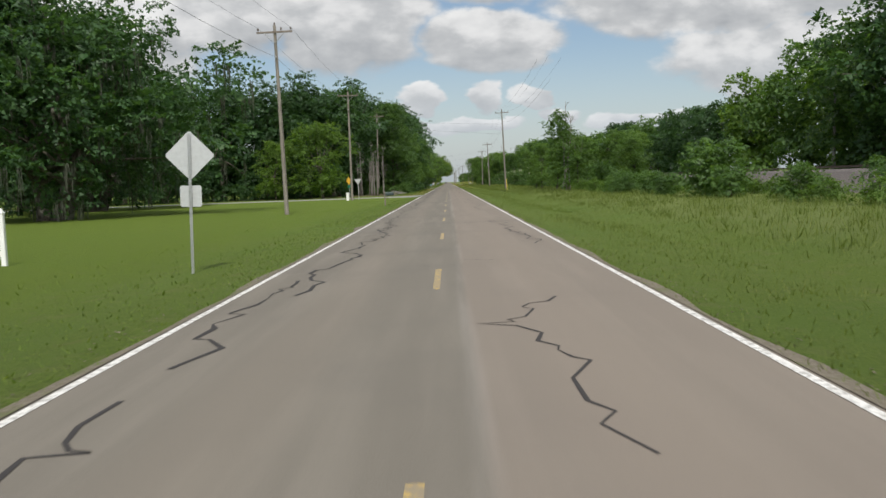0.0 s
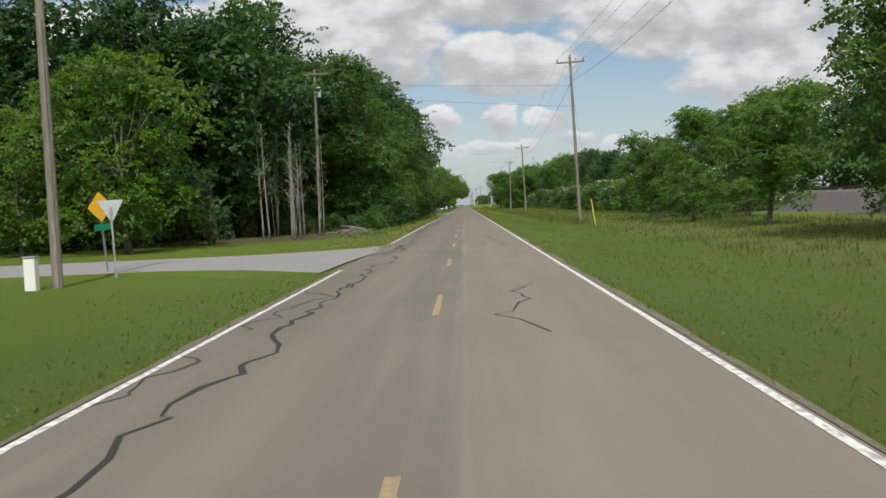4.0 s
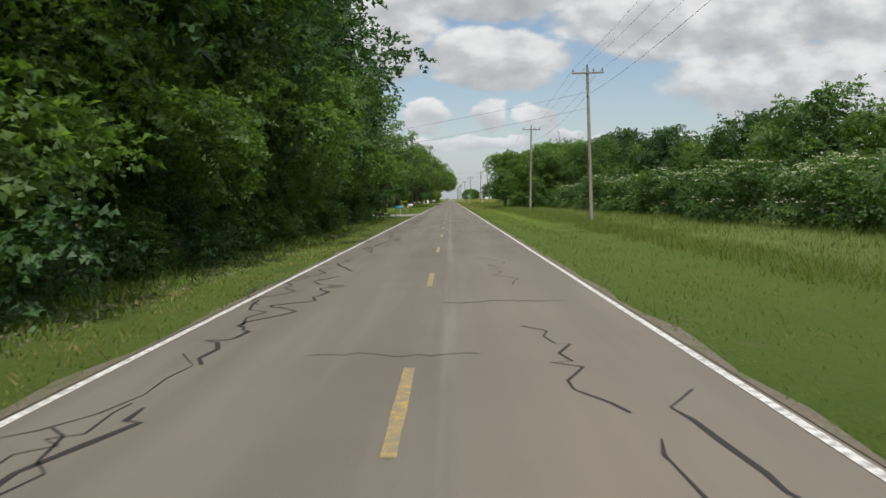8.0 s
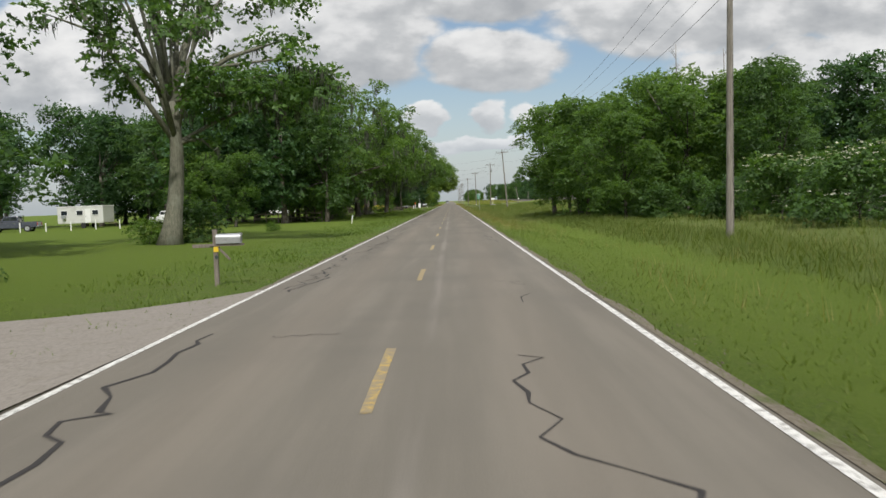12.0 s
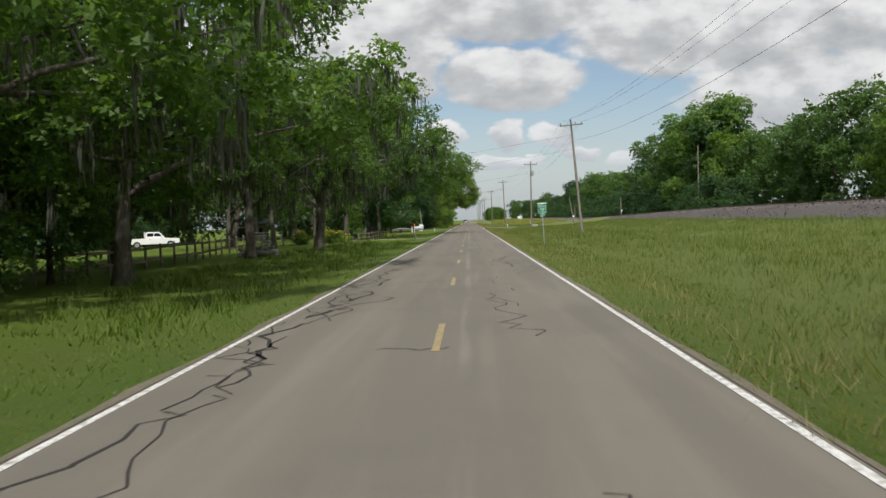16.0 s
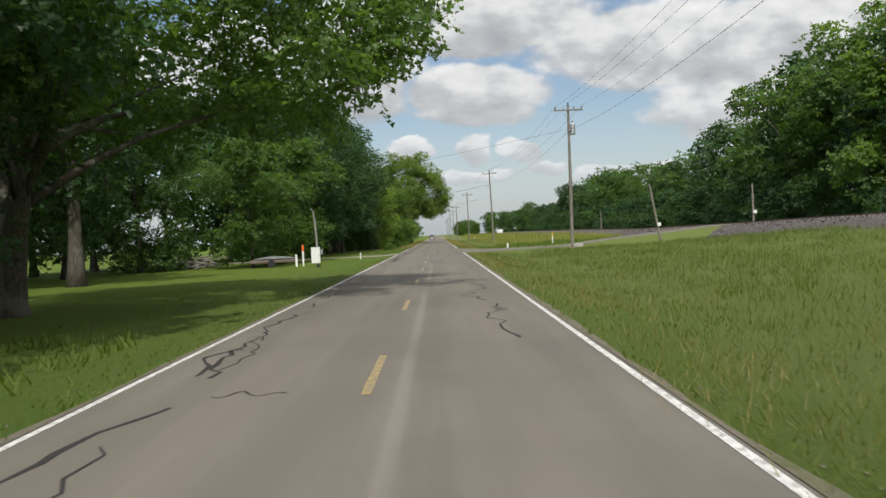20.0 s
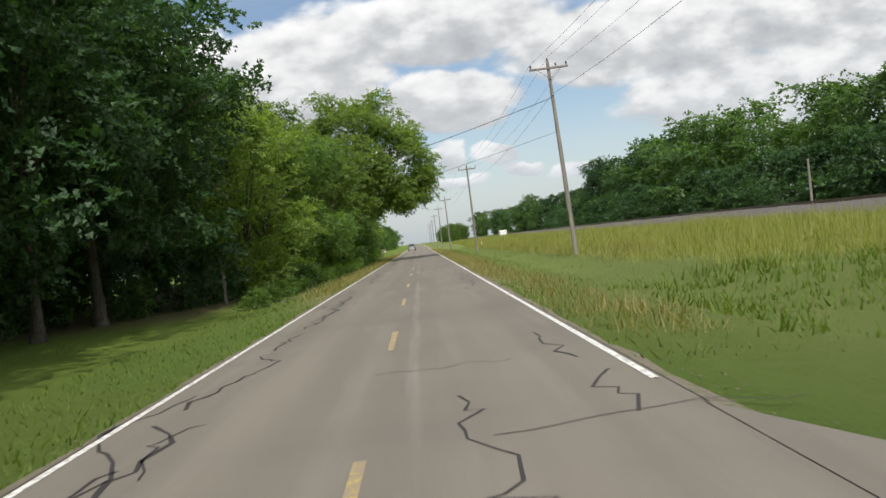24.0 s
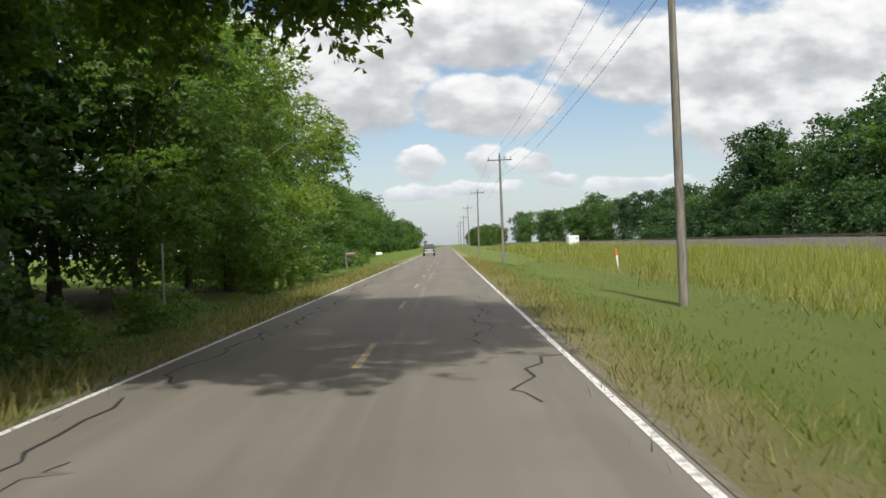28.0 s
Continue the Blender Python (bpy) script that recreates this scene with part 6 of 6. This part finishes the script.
def pickup(x, y, turn, paint, label):
    t = thing("pickup_truck", label, "pickup truck", at=pose(x, y, height(x, y), 0, 0, turn))
    part("body", extruded([(-2.85, 0.55), (-1.95, 0.45), (1.5, 0.45), (2.75, 0.50), (2.85, 0.62), (2.82, 1.02), (1.25, 1.14), (-0.75, 1.14), (-2.85, 1.10)], 1.95, 0.06).mesh("body", bevel=0.05), paint, t)
    c = part("cab", extruded([(-0.85, 1.12), (1.30, 1.12), (0.72, 1.80), (-0.62, 1.84), (-0.82, 1.70)], 1.80, 0.18).mesh("cab", bevel=0.05), paint, t)
    for sx in (-1, 1):
        part("side_window", Shape().prism([(-0.68, 1.22), (0.05, 1.22), (0.05, 1.70), (-0.62, 1.70)], 0.02, pose(sx * 0.845, 0, 0, 0, -sx * 10 * 0, 90)), GLASS_DARK, c)
        part("side_window", Shape().prism([(0.12, 1.22), (1.02, 1.22), (0.66, 1.70), (0.12, 1.70)], 0.02, pose(sx * 0.845, 0, 0, 0, 0, 90)), GLASS_DARK, c)
        part("door_handle", Shape().box(0.03, 0.16, 0.03, pose(sx * 0.97, -0.35, 1.02)), CHROME, t)
        part("mirror", Shape().box(0.2, 0.08, 0.16, pose(sx * 1.05, 0.95, 1.22)).mesh("mirror", bevel=0.02), BLACK, t)
        part("head_lamp", Shape().box(0.35, 0.06, 0.18, pose(sx * 0.72, 2.83, 0.88)).mesh("head_lamp", bevel=0.02), LAMP_CLEAR, t)
        part("tail_lamp", Shape().box(0.12, 0.05, 0.38, pose(sx * 0.88, -2.86, 0.88)).mesh("tail_lamp", bevel=0.015), LAMP_RED, t)
        for wy in (-1.75, 1.85):
            wheel(t, sx * 0.86, wy, 0.40, 0.26)
    part("windscreen", Shape().box(1.42, 0.03, 0.78, pose(0, 1.03, 1.46, 41)), GLASS_DARK, c)
    part("rear_window", Shape().box(1.35, 0.03, 0.42, pose(0, -0.80, 1.48, -12)), GLASS_DARK, c)
    part("bed_floor", Shape().box(1.6, 1.9, 0.04, pose(0, -1.82, 1.13)), BLACK, t, "dark bed liner")
    part("front_bumper", Shape().box(1.9, 0.16, 0.22, pose(0, 2.86, 0.58)).mesh("front_bumper", bevel=0.03), CHROME, t)
    part("rear_bumper", Shape().box(1.9, 0.16, 0.18, pose(0, -2.90, 0.60)).mesh("rear_bumper", bevel=0.03), CHROME, t)
    part("grille", Shape().box(0.95, 0.05, 0.26, pose(0, 2.84, 0.86)).mesh("grille", bevel=0.02), BLACK, t)
    rack = part("headache_rack", Shape().box(1.7, 0.06, 0.06, pose(0, -0.92, 1.86)).box(0.06, 0.06, 0.75, pose(-0.8, -0.92, 1.5)).box(0.06, 0.06, 0.75, pose(0.8, -0.92, 1.5)), paint, t, "white rack behind the cab")
    return t


def off_roader(x, y, turn):
    t = thing("off_road_car", "dark boxy off-road car on the road ahead", "car", at=pose(x, y, 0.0, 0, 0, turn))
    part("body", extruded([(-1.95, 0.55), (-1.2, 0.48), (1.0, 0.48), (1.9, 0.6), (1.9, 1.08), (0.55, 1.16), (-1.95, 1.16)], 1.62, 0.03).mesh("body", bevel=0.04), CAR_DARK, t)
    c = part("cab", extruded([(-1.9, 1.14), (0.62, 1.14), (0.38, 1.78), (-1.85, 1.82)], 1.56, 0.10).mesh("cab", bevel=0.05), BLACK, t)
    part("windscreen", Shape().box(1.3, 0.03, 0.52, pose(0, 0.53, 1.46, 20)), GLASS_DARK, c)
    part("grille", Shape().box(0.7, 0.04, 0.36, pose(0, 1.92, 0.88)).mesh("grille", bevel=0.01), GREY_METAL, t)
    part("front_bumper", Shape().box(1.7, 0.16, 0.18, pose(0, 2.05, 0.58)).mesh("front_bumper", bevel=0.03), GREY_METAL, t)
    for sx in (-1, 1):
        part("head_lamp", Shape().tube([(sx * 0.52, 1.90, 0.95), (sx * 0.52, 1.95, 0.95)], 0.11, 12), LAMP_CLEAR, t)
        part("fender", Shape().box(0.30, 0.95, 0.10, pose(sx * 0.86, 1.35, 1.0)).mesh("fender", bevel=0.03), BLACK, t)
        part("mirror", Shape().box(0.16, 0.08, 0.18, pose(sx * 0.95, 0.62, 1.28)).mesh("mirror", bevel=0.02), BLACK, t)
        part("side_window", Shape().box(0.02, 1.3, 0.40, pose(sx * 0.765, -0.6, 1.48)), GLASS_DARK, c)
        for wy in (-1.25, 1.3):
            wheel(t, sx * 0.80, wy, 0.42, 0.28)


pickup(-35.5, 438.5, -70, CAR_WHITE, "white pickup truck parked on the drive behind the fence")
pickup(-36.0, 366.0, 60, CAR_WHITE, "white pickup truck parked far back in the yard")
pickup(-49.5, 352.0, 100, CAR_DARK, "dark pickup truck parked beside the camper")
off_roader(-1.55, 752.0, 180)


def camper(x, y, turn):
    c = thing("camper_trailer", "white camper trailer standing in the yard", "trailer", at=pose(x, y, height(x, y), 0, 0, turn))
    part("body", Shape().box(6.5, 2.4, 2.1, pose(0, 0, 1.65)).mesh("body", bevel=0.12), CORRUGATED, c)
    part("roof", Shape().box(6.6, 2.5, 0.10, pose(0, 0, 2.74)).mesh("roof", bevel=0.04), WHITE_PAINT, c)
    for xx in (-2.2, 0.0, 2.2):
        w = part("window", Shape().box(0.95, 0.05, 0.65, pose(xx, -1.22, 1.95)).mesh("window", bevel=0.01), WHITE_PAINT, c)
        part("pane", Shape().box(0.83, 0.04, 0.53, pose(xx, -1.245, 1.95)), GLASS_DARK, w)
    d = part("door", Shape().box(0.75, 0.05, 1.75, pose(1.1, -1.22, 1.55)).mesh("door", bevel=0.01), WHITE_PAINT, c)
    part("handle", Shape().box(0.05, 0.05, 0.12, pose(0.82, -1.26, 1.5)), GREY_METAL, d)
    part("air_conditioner", Shape().box(0.5, 0.35, 0.4, pose(-2.2, -1.38, 1.45)).mesh("air_conditioner", bevel=0.02), GREY_METAL, c)
    for sy in (-1, 1):
        part("tyre", Shape().tube([(0.4, sy * 1.0, 0.35), (0.4, sy * 1.22, 0.35)], 0.35, 16), RUBBER, c)
    part("drawbar", Shape().tube([(3.2, 0, 0.55), (4.4, 0, 0.5)], 0.06, 8), STEEL, c)
    part("jack", Shape().tube([(4.2, 0, 0.0), (4.2, 0, 0.7)], 0.04, 8), STEEL, c)


camper(-45.5, 362.5, -12)


def shed(x, y, turn, w, d, h, label, mat):
    s = thing("shed", label, "shed", at=pose(x, y, height(x, y), 0, 0, turn))
    part("wall", Shape().box(w, d, h, pose(0, 0, h / 2)).mesh("wall", bevel=0.02), mat, s)
    part("roof", extruded([(-d / 2 - 0.3, h), (d / 2 + 0.3, h), (0, h + 0.9)], w + 0.5).mesh("roof"), GREY_METAL, s)
    # no opening: a black panel paints the dark inside of the doorway
    o = part("door", Shape().box(w * 0.35, 0.06, h * 0.78, pose(-w * 0.2, -d / 2 - 0.01, h * 0.39)), BLACK, s, "black panel for a dark doorway")
    part("door_frame", Shape().box(w * 0.39, 0.05, 0.10, pose(-w * 0.2, -d / 2 - 0.03, h * 0.80)), WHITE_PAINT, o)
    part("window", Shape().box(w * 0.2, 0.06, h * 0.3, pose(w * 0.25, -d / 2 - 0.01, h * 0.6)), GLASS_DARK, s)


shed(-58.0, 346.0, 20, 7.0, 5.0, 2.8, "low grey shed at the back of the yard", CORRUGATED)
shed(-46.0, 452.0, -20, 6.0, 5.0, 2.7, "dark open shed beyond the fence", GREY_WOOD)
shed(-34.0, 478.0, 10, 5.0, 4.0, 2.5, "small weathered shed among the trees", GREY_WOOD)


def flatbed(x, y, turn):
    f = thing("flatbed_trailer", "small flatbed trailer with a grey tarp on the grass", "trailer", at=pose(x, y, height(x, y), 0, 0, turn))
    part("deck", Shape().box(3.6, 1.9, 0.12, pose(0, 0, 0.52)).mesh("deck", bevel=0.02), GREY_WOOD, f)
    for sy in (-0.93, 0.93):
        part("frame", Shape().box(3.7, 0.06, 0.14, pose(0, sy, 0.42)).mesh("frame", bevel=0.01), STEEL, f)
        part("wheel", Shape().tube([(-0.2, sy * 1.05, 0.30), (-0.2, sy * 1.25, 0.30)], 0.30, 16), RUBBER, f)
    part("drawbar", Shape().tube([(1.8, 0, 0.42), (2.9, 0, 0.38)], 0.05, 7), STEEL, f)
    part("tarp", sheet("tarp", [-1.6 + 0.2 * i for i in range(17)], [-0.9 + 0.2 * i for i in range(10)],
                       lambda a, b: 0.62 + 0.22 * max(0, 1 - (a / 1.7) ** 2) * max(0, 1 - (b / 1.0) ** 2) + 0.05 * noise.noise((a * 2, b * 2, 1))), GREY_METAL, f, "crumpled grey tarp")


flatbed(-11.8, 497.5, 8)


def pile(name, label, x, y, n, r, h, mat, seed, length=(0.8, 2.2), thick=(0.03, 0.09)):
    """A heap of loose sticks, each its own piece."""
    rnd = random.Random(seed)
    p = thing(name, label, "wood pile", at=pose(x, y, height(x, y)))
    for i in range(n):
        a, q = rnd.uniform(0, 6.28), r * math.sqrt(rnd.random())
        zc = 0.06 + h * (1 - (q / r) ** 2) * rnd.uniform(0.2, 1.0)
        d = Vector((rnd.uniform(-1, 1), rnd.uniform(-1, 1), rnd.uniform(-0.35, 0.35))).normalized() * rnd.uniform(*length) / 2
        c = Vector((q * math.cos(a), q * math.sin(a) * 0.7, zc))
        t = rnd.uniform(*thick)
        e = c + Vector((0, 0, rnd.uniform(-0.05, 0.1)))
        part("branch", Shape().tube([c - d, e, c + d], [t, t * 0.85, t * 0.55], 6), mat, p)


pile("brush_pile", "grey heap of cut branches on the lawn", -20.5, 504.0, 90, 3.0, 1.1, DEAD_WOOD, 3)
pile("root_pile", "tangled heap of old roots by the fence", -13.4, 397.0, 40, 1.2, 1.0, DEAD_WOOD, 5, (0.7, 1.6), (0.05, 0.13))
pile("brush_pile", "low heap of dead sticks at the foot of the wood", -8.8, 152.0, 36, 1.8, 0.5, DEAD_WOOD, 8, (0.6, 1.8), (0.02, 0.05))


def dead_tree(x, y, h, r, seed, twigs=14, label="bare dead grey tree at the edge of the wood", lean=0.4):
    rnd = random.Random(seed)
    t = thing("dead_tree", label, "tree", "bare dead trees", at=pose(x, y, height(x, y), 0, 0, rnd.uniform(0, 360)))
    ax, ay = rnd.uniform(-lean, lean), rnd.uniform(-lean, lean)
    line = [Vector((ax * math.sin(1.5 * k / 7), ay * math.sin(2.0 * k / 7), -0.2 + (h + 0.2) * k / 7)) for k in range(8)]
    part("trunk", Shape().tube(line, [r * (1 - 0.82 * k / 7) * (1.3 if k == 0 else 1) for k in range(8)], 8).mesh("trunk", True), DEAD_WOOD, t)
    for i in range(twigs):
        q = rnd.uniform(0.3, 0.97) * 7
        k = int(q)
        a = line[k].lerp(line[min(k + 1, 7)], q - k)
        ang, ln = rnd.uniform(0, 6.28), h * rnd.uniform(0.08, 0.24) * (1.15 - q / 9)
        d = Vector((math.cos(ang), math.sin(ang), rnd.uniform(0.5, 1.6))).normalized() * ln
        s = Shape().tube([a, a + d * 0.5 + Vector((0, 0, 0.1 * ln)), a + d], [r * 0.22, r * 0.14, r * 0.04], 5)
        for e in range(3):
            b = a + d * rnd.uniform(0.4, 0.9)
            w = Vector((rnd.uniform(-1, 1), rnd.uniform(-1, 1), rnd.uniform(0.2, 1.4))).normalized() * ln * 0.45
            s.tube([b, b + w], [r * 0.09, r * 0.025], 4)
        part("bough", s, DEAD_WOOD, t)


_r = random.Random(11)
for _i in range(15):
    dead_tree(-10.3 - 4.6 * _r.random(), 139.0 + 13 * _r.random(), _r.uniform(5.5, 9.0), _r.uniform(0.06, 0.11), _i, 20)
dead_tree(15.3, 109.4, 11.0, 0.13, 40, 16, "bare dead snag standing in green vines")
dead_tree(14.1, 108.0, 9.4, 0.10, 41, 14, "bare dead snag standing in green vines", 1.6)
dead_tree(42.0, 96.0, 15.5, 0.22, 43, 12, "tall bare snag above the tree line")
dead_tree(21.0, 330.0, 14.5, 0.15, 44, 14, "bare snag above the verge trees")
dead_tree(23.5, 326.0, 13.5, 0.13, 45, 14, "bare snag above the verge trees")


def line_pole(x, y, h, lean, z=0.0, tag=True, label="old short grey pole by the railway"):
    p = thing("railway_pole", label, "pole", "old poles by the railway", at=pose(x, y, z, 0, lean, 0))
    part("pole", Shape().tube([(0, 0, -0.3), (0, 0, h / 2), (0, 0, h)], [0.11, 0.10, 0.08], 9), POLE_WOOD, p)
    if tag:
        part("box", Shape().box(0.3, 0.25, 0.3, pose(0.1, -0.12, 1.3)).mesh("box", bevel=0.015), WHITE_PAINT, p, "small white box")


line_pole(20.3, 506.5, 4.9, -9, 0.3, label="leaning old grey pole by the railway")
line_pole(29.8, 510.0, 3.9, 0, 1.0)
line_pole(30.0, 586.0, 3.6, 1, 0.8, False)
line_pole(41.0, 496.0, 13.3, 1, 0.0, False, "tall thin grey pole behind the railway")


def white_cabinet(x, y):
    c = thing("railway_cabinet", "white metal equipment cabinet in the grass by the railway", "cabinet", at=pose(x, y, 0.1, 0, 0, 12))
    part("body", Shape().box(2.1, 1.6, 1.9, pose(0, 0, 1.25)).mesh("body", bevel=0.03), WHITE_PAINT, c)
    part("roof", extruded([(-0.9, 2.2), (0.9, 2.2), (0.0, 2.42)], 2.25).mesh("roof"), WHITE_PAINT, c)
    part("door", Shape().box(0.8, 0.04, 1.6, pose(-0.2, -0.82, 1.2)).mesh("door", bevel=0.01), WHITE_SIGN, c)
    part("vent", Shape().box(0.4, 0.03, 0.25, pose(0.7, -0.82, 1.8)), GREY_METAL, c)
    part("base", Shape().box(2.2, 1.7, 0.5, pose(0, 0, 0.1)).mesh("base", bevel=0.02), CONCRETE, c)


white_cabinet(26.0, 786.0)


def culvert(x, y, r, label, turn=90):
    c = thing("culvert_pipe", label, "pipe", at=pose(x, y, height(x, y) + 0.05, 0, 0, turn))
    s, n = Shape(), 18
    for yy, rr in ((-0.9, r), (0.9, r), (0.9, r * 0.82), (-0.9, r * 0.82)):
        s.v += [Vector((rr * math.cos(2 * math.pi * k / n), yy, rr * math.sin(2 * math.pi * k / n))) for k in range(n)]
    for ring in range(4):
        for k in range(n):
            q, nx = (k + 1) % n, (ring + 1) % 4
            s.f.append([ring * n + k, ring * n + q, nx * n + q, nx * n + k])
    part("pipe", s.mesh("pipe", True), CONCRETE, c)
    part("headwall", Shape().box(1.2, 0.15, 0.35, pose(0, -0.95, r + 0.05)).mesh("headwall", bevel=0.03), CONCRETE, c)


culvert(12.9, 507.4, 0.16, "grey concrete culvert end beside the crossing road", 0)


def puddle(x, y, rx, ry):
    pts = []
    for k in range(28):
        a = 2 * math.pi * k / 28
        q = 1 + 0.25 * noise.noise((math.cos(a) * 2, math.sin(a) * 2, x)) + 0.08 * math.sin(5 * a)
        pts.append((rx * q * math.cos(a), ry * q * math.sin(a)))
    s = Shape()
    for z in (-0.06, 0.0):
        s.v += [Vector((px, py, z)) for px, py in pts]
    n = len(pts)
    s.f = [list(range(n))[::-1], list(range(n, 2 * n))] + [[k, (k + 1) % n, n + (k + 1) % n, n + k] for k in range(n)]
    tagged(part("puddle", s, WATER), "shallow puddle of rain water in the grass", "puddle").matrix_basis = pose(x, y, height(x, y) + 0.03)


def ivy_pole(x, y, h):
    rs = random.Random(4)
    p = thing("ivy_pole", "wooden pole wrapped in bright green climbing vine", "power pole", at=pose(x, y, height(x, y)))
    part("pole", Shape().tube([(0, 0, -0.3), (0, 0, h / 2), (0, 0, h)], [0.15, 0.13, 0.10], 10), POLE_WOOD, p)
    cl = []
    for i in range(46):
        z, a = 0.1 + (h - 0.9) * i / 45, rs.uniform(0, 6.28)
        q = rs.uniform(0.08, 0.30) * (1.15 - 0.5 * z / h)
        cl.append((q * math.cos(a), q * math.sin(a), z, rs.uniform(0.34, 0.56) * (1.15 - 0.45 * z / h)))
    part("vine", crown_mesh("vine", 71, cl, 13000, 0.15, 0.9, True), LEAF_BRIGHT, p, "bright green climbing vine leaves")
    part("bracket", Shape().tube([(-0.05, 0, h - 0.5), (-0.35, -0.05, h - 0.45)], 0.02, 6), GALVANISED, p)
    part("insulator", Shape().tube([(-0.35, -0.05, h - 0.75), (-0.35, -0.05, h - 0.6), (-0.35, -0.05, h - 0.3), (-0.35, -0.05, h - 0.22)], [0.10, 0.14, 0.10, 0.04], 10), WHITE_PAINT, p, "white insulator")


ivy_pole(-12.1, 436.5, 10.6)


def flowering_weed(x, y, s, seed):
    """A low clump of weeds with yellow flower heads."""
    cl = crown_clumps(seed, 1.0, 0.05, 0.95, 14, 0, (1, 1), 0.2, 0.36)
    rs = np.random.RandomState(seed)
    pts = np.concatenate([np.array(c[:3]) + rs.normal(0, 1, (9, 3)) * np.array([0.5, 0.5, 0.12]) * c[3] + np.array([0, 0, 0.8 * c[3]]) for c in cl])
    w = thing("flowering_weed", "low weed clump with yellow flowers by the fence", "weed", at=pose(x, y, height(x, y)) @ Matrix.Scale(s, 4))
    part("foliage", crown_mesh("foliage", seed, cl, 1500, 0.10, 0.75, True), LEAF_BRIGHT, w)
    part("flower_head", quads_mesh("flower_head", leaf_quads(rs, pts, np.tile([0, 0, 1.2], (len(pts), 1)), 0.13)), YELLOW_FLOWER, w, "small yellow flowers")["kind"] = "stuff"


for _i, (_x, _y, _s) in enumerate(((-13.4, 427.0, 1.3), (-14.6, 429.5, 1.5), (-12.6, 430.5, 1.1), (-15.8, 425.5, 1.2), (-8.0, 437.2, 0.7), (-13.8, 432.4, 1.2), (-16.6, 428.5, 1.4))):
    flowering_weed(_x, _y, _s, 80 + _i)


WATER = plain("muddy_water", (0.20, 0.19, 0.17), 0.08, 0, 0.1, 3)
puddle(9.9, 148.0, 0.75, 1.7)
culvert(-6.8, 257.6, 0.26, "concrete culvert end beside the driveway", 0)


def pebbles(name, label, n, xr, yr, seed, size=0.06, mat=None):
    rs = np.random.RandomState(seed)
    x, y = rs.uniform(*xr, n), rs.uniform(*yr, n)
    z = np.array([height(a, b) + 0.02 for a, b in zip(x, y)])
    tagged(part(name, quads_mesh(name, leaf_quads(rs, np.stack([x, y, z], 1), np.tile([0, 0, 2.0], (n, 1)), size)), mat or GRAVEL), label, "gravel", kind="stuff")


pebbles("roadside_gravel", "pale loose gravel along the road edge", 9000, (-3.9, -3.3), (0, 690), 3, 0.035, SOIL)
pebbles("verge_gravel", "pale loose gravel along the road edge", 7000, (3.3, 3.8), (0, 690), 4, 0.035, SOIL)
pebbles("drive_gravel", "pale gravel spilled beside the driveway", 2500, (-6.0, -3.4), (252, 262), 6)
pebbles("leaf_litter", "brown dead leaves at the foot of the wood", 9000, (-8.5, -5.0), (140, 250), 7, 0.10, SOIL)
pebbles("litter_strip", "brown dead leaves at the foot of the wood", 5000, (-8.0, -5.0), (560, 660), 8, 0.10, SOIL)
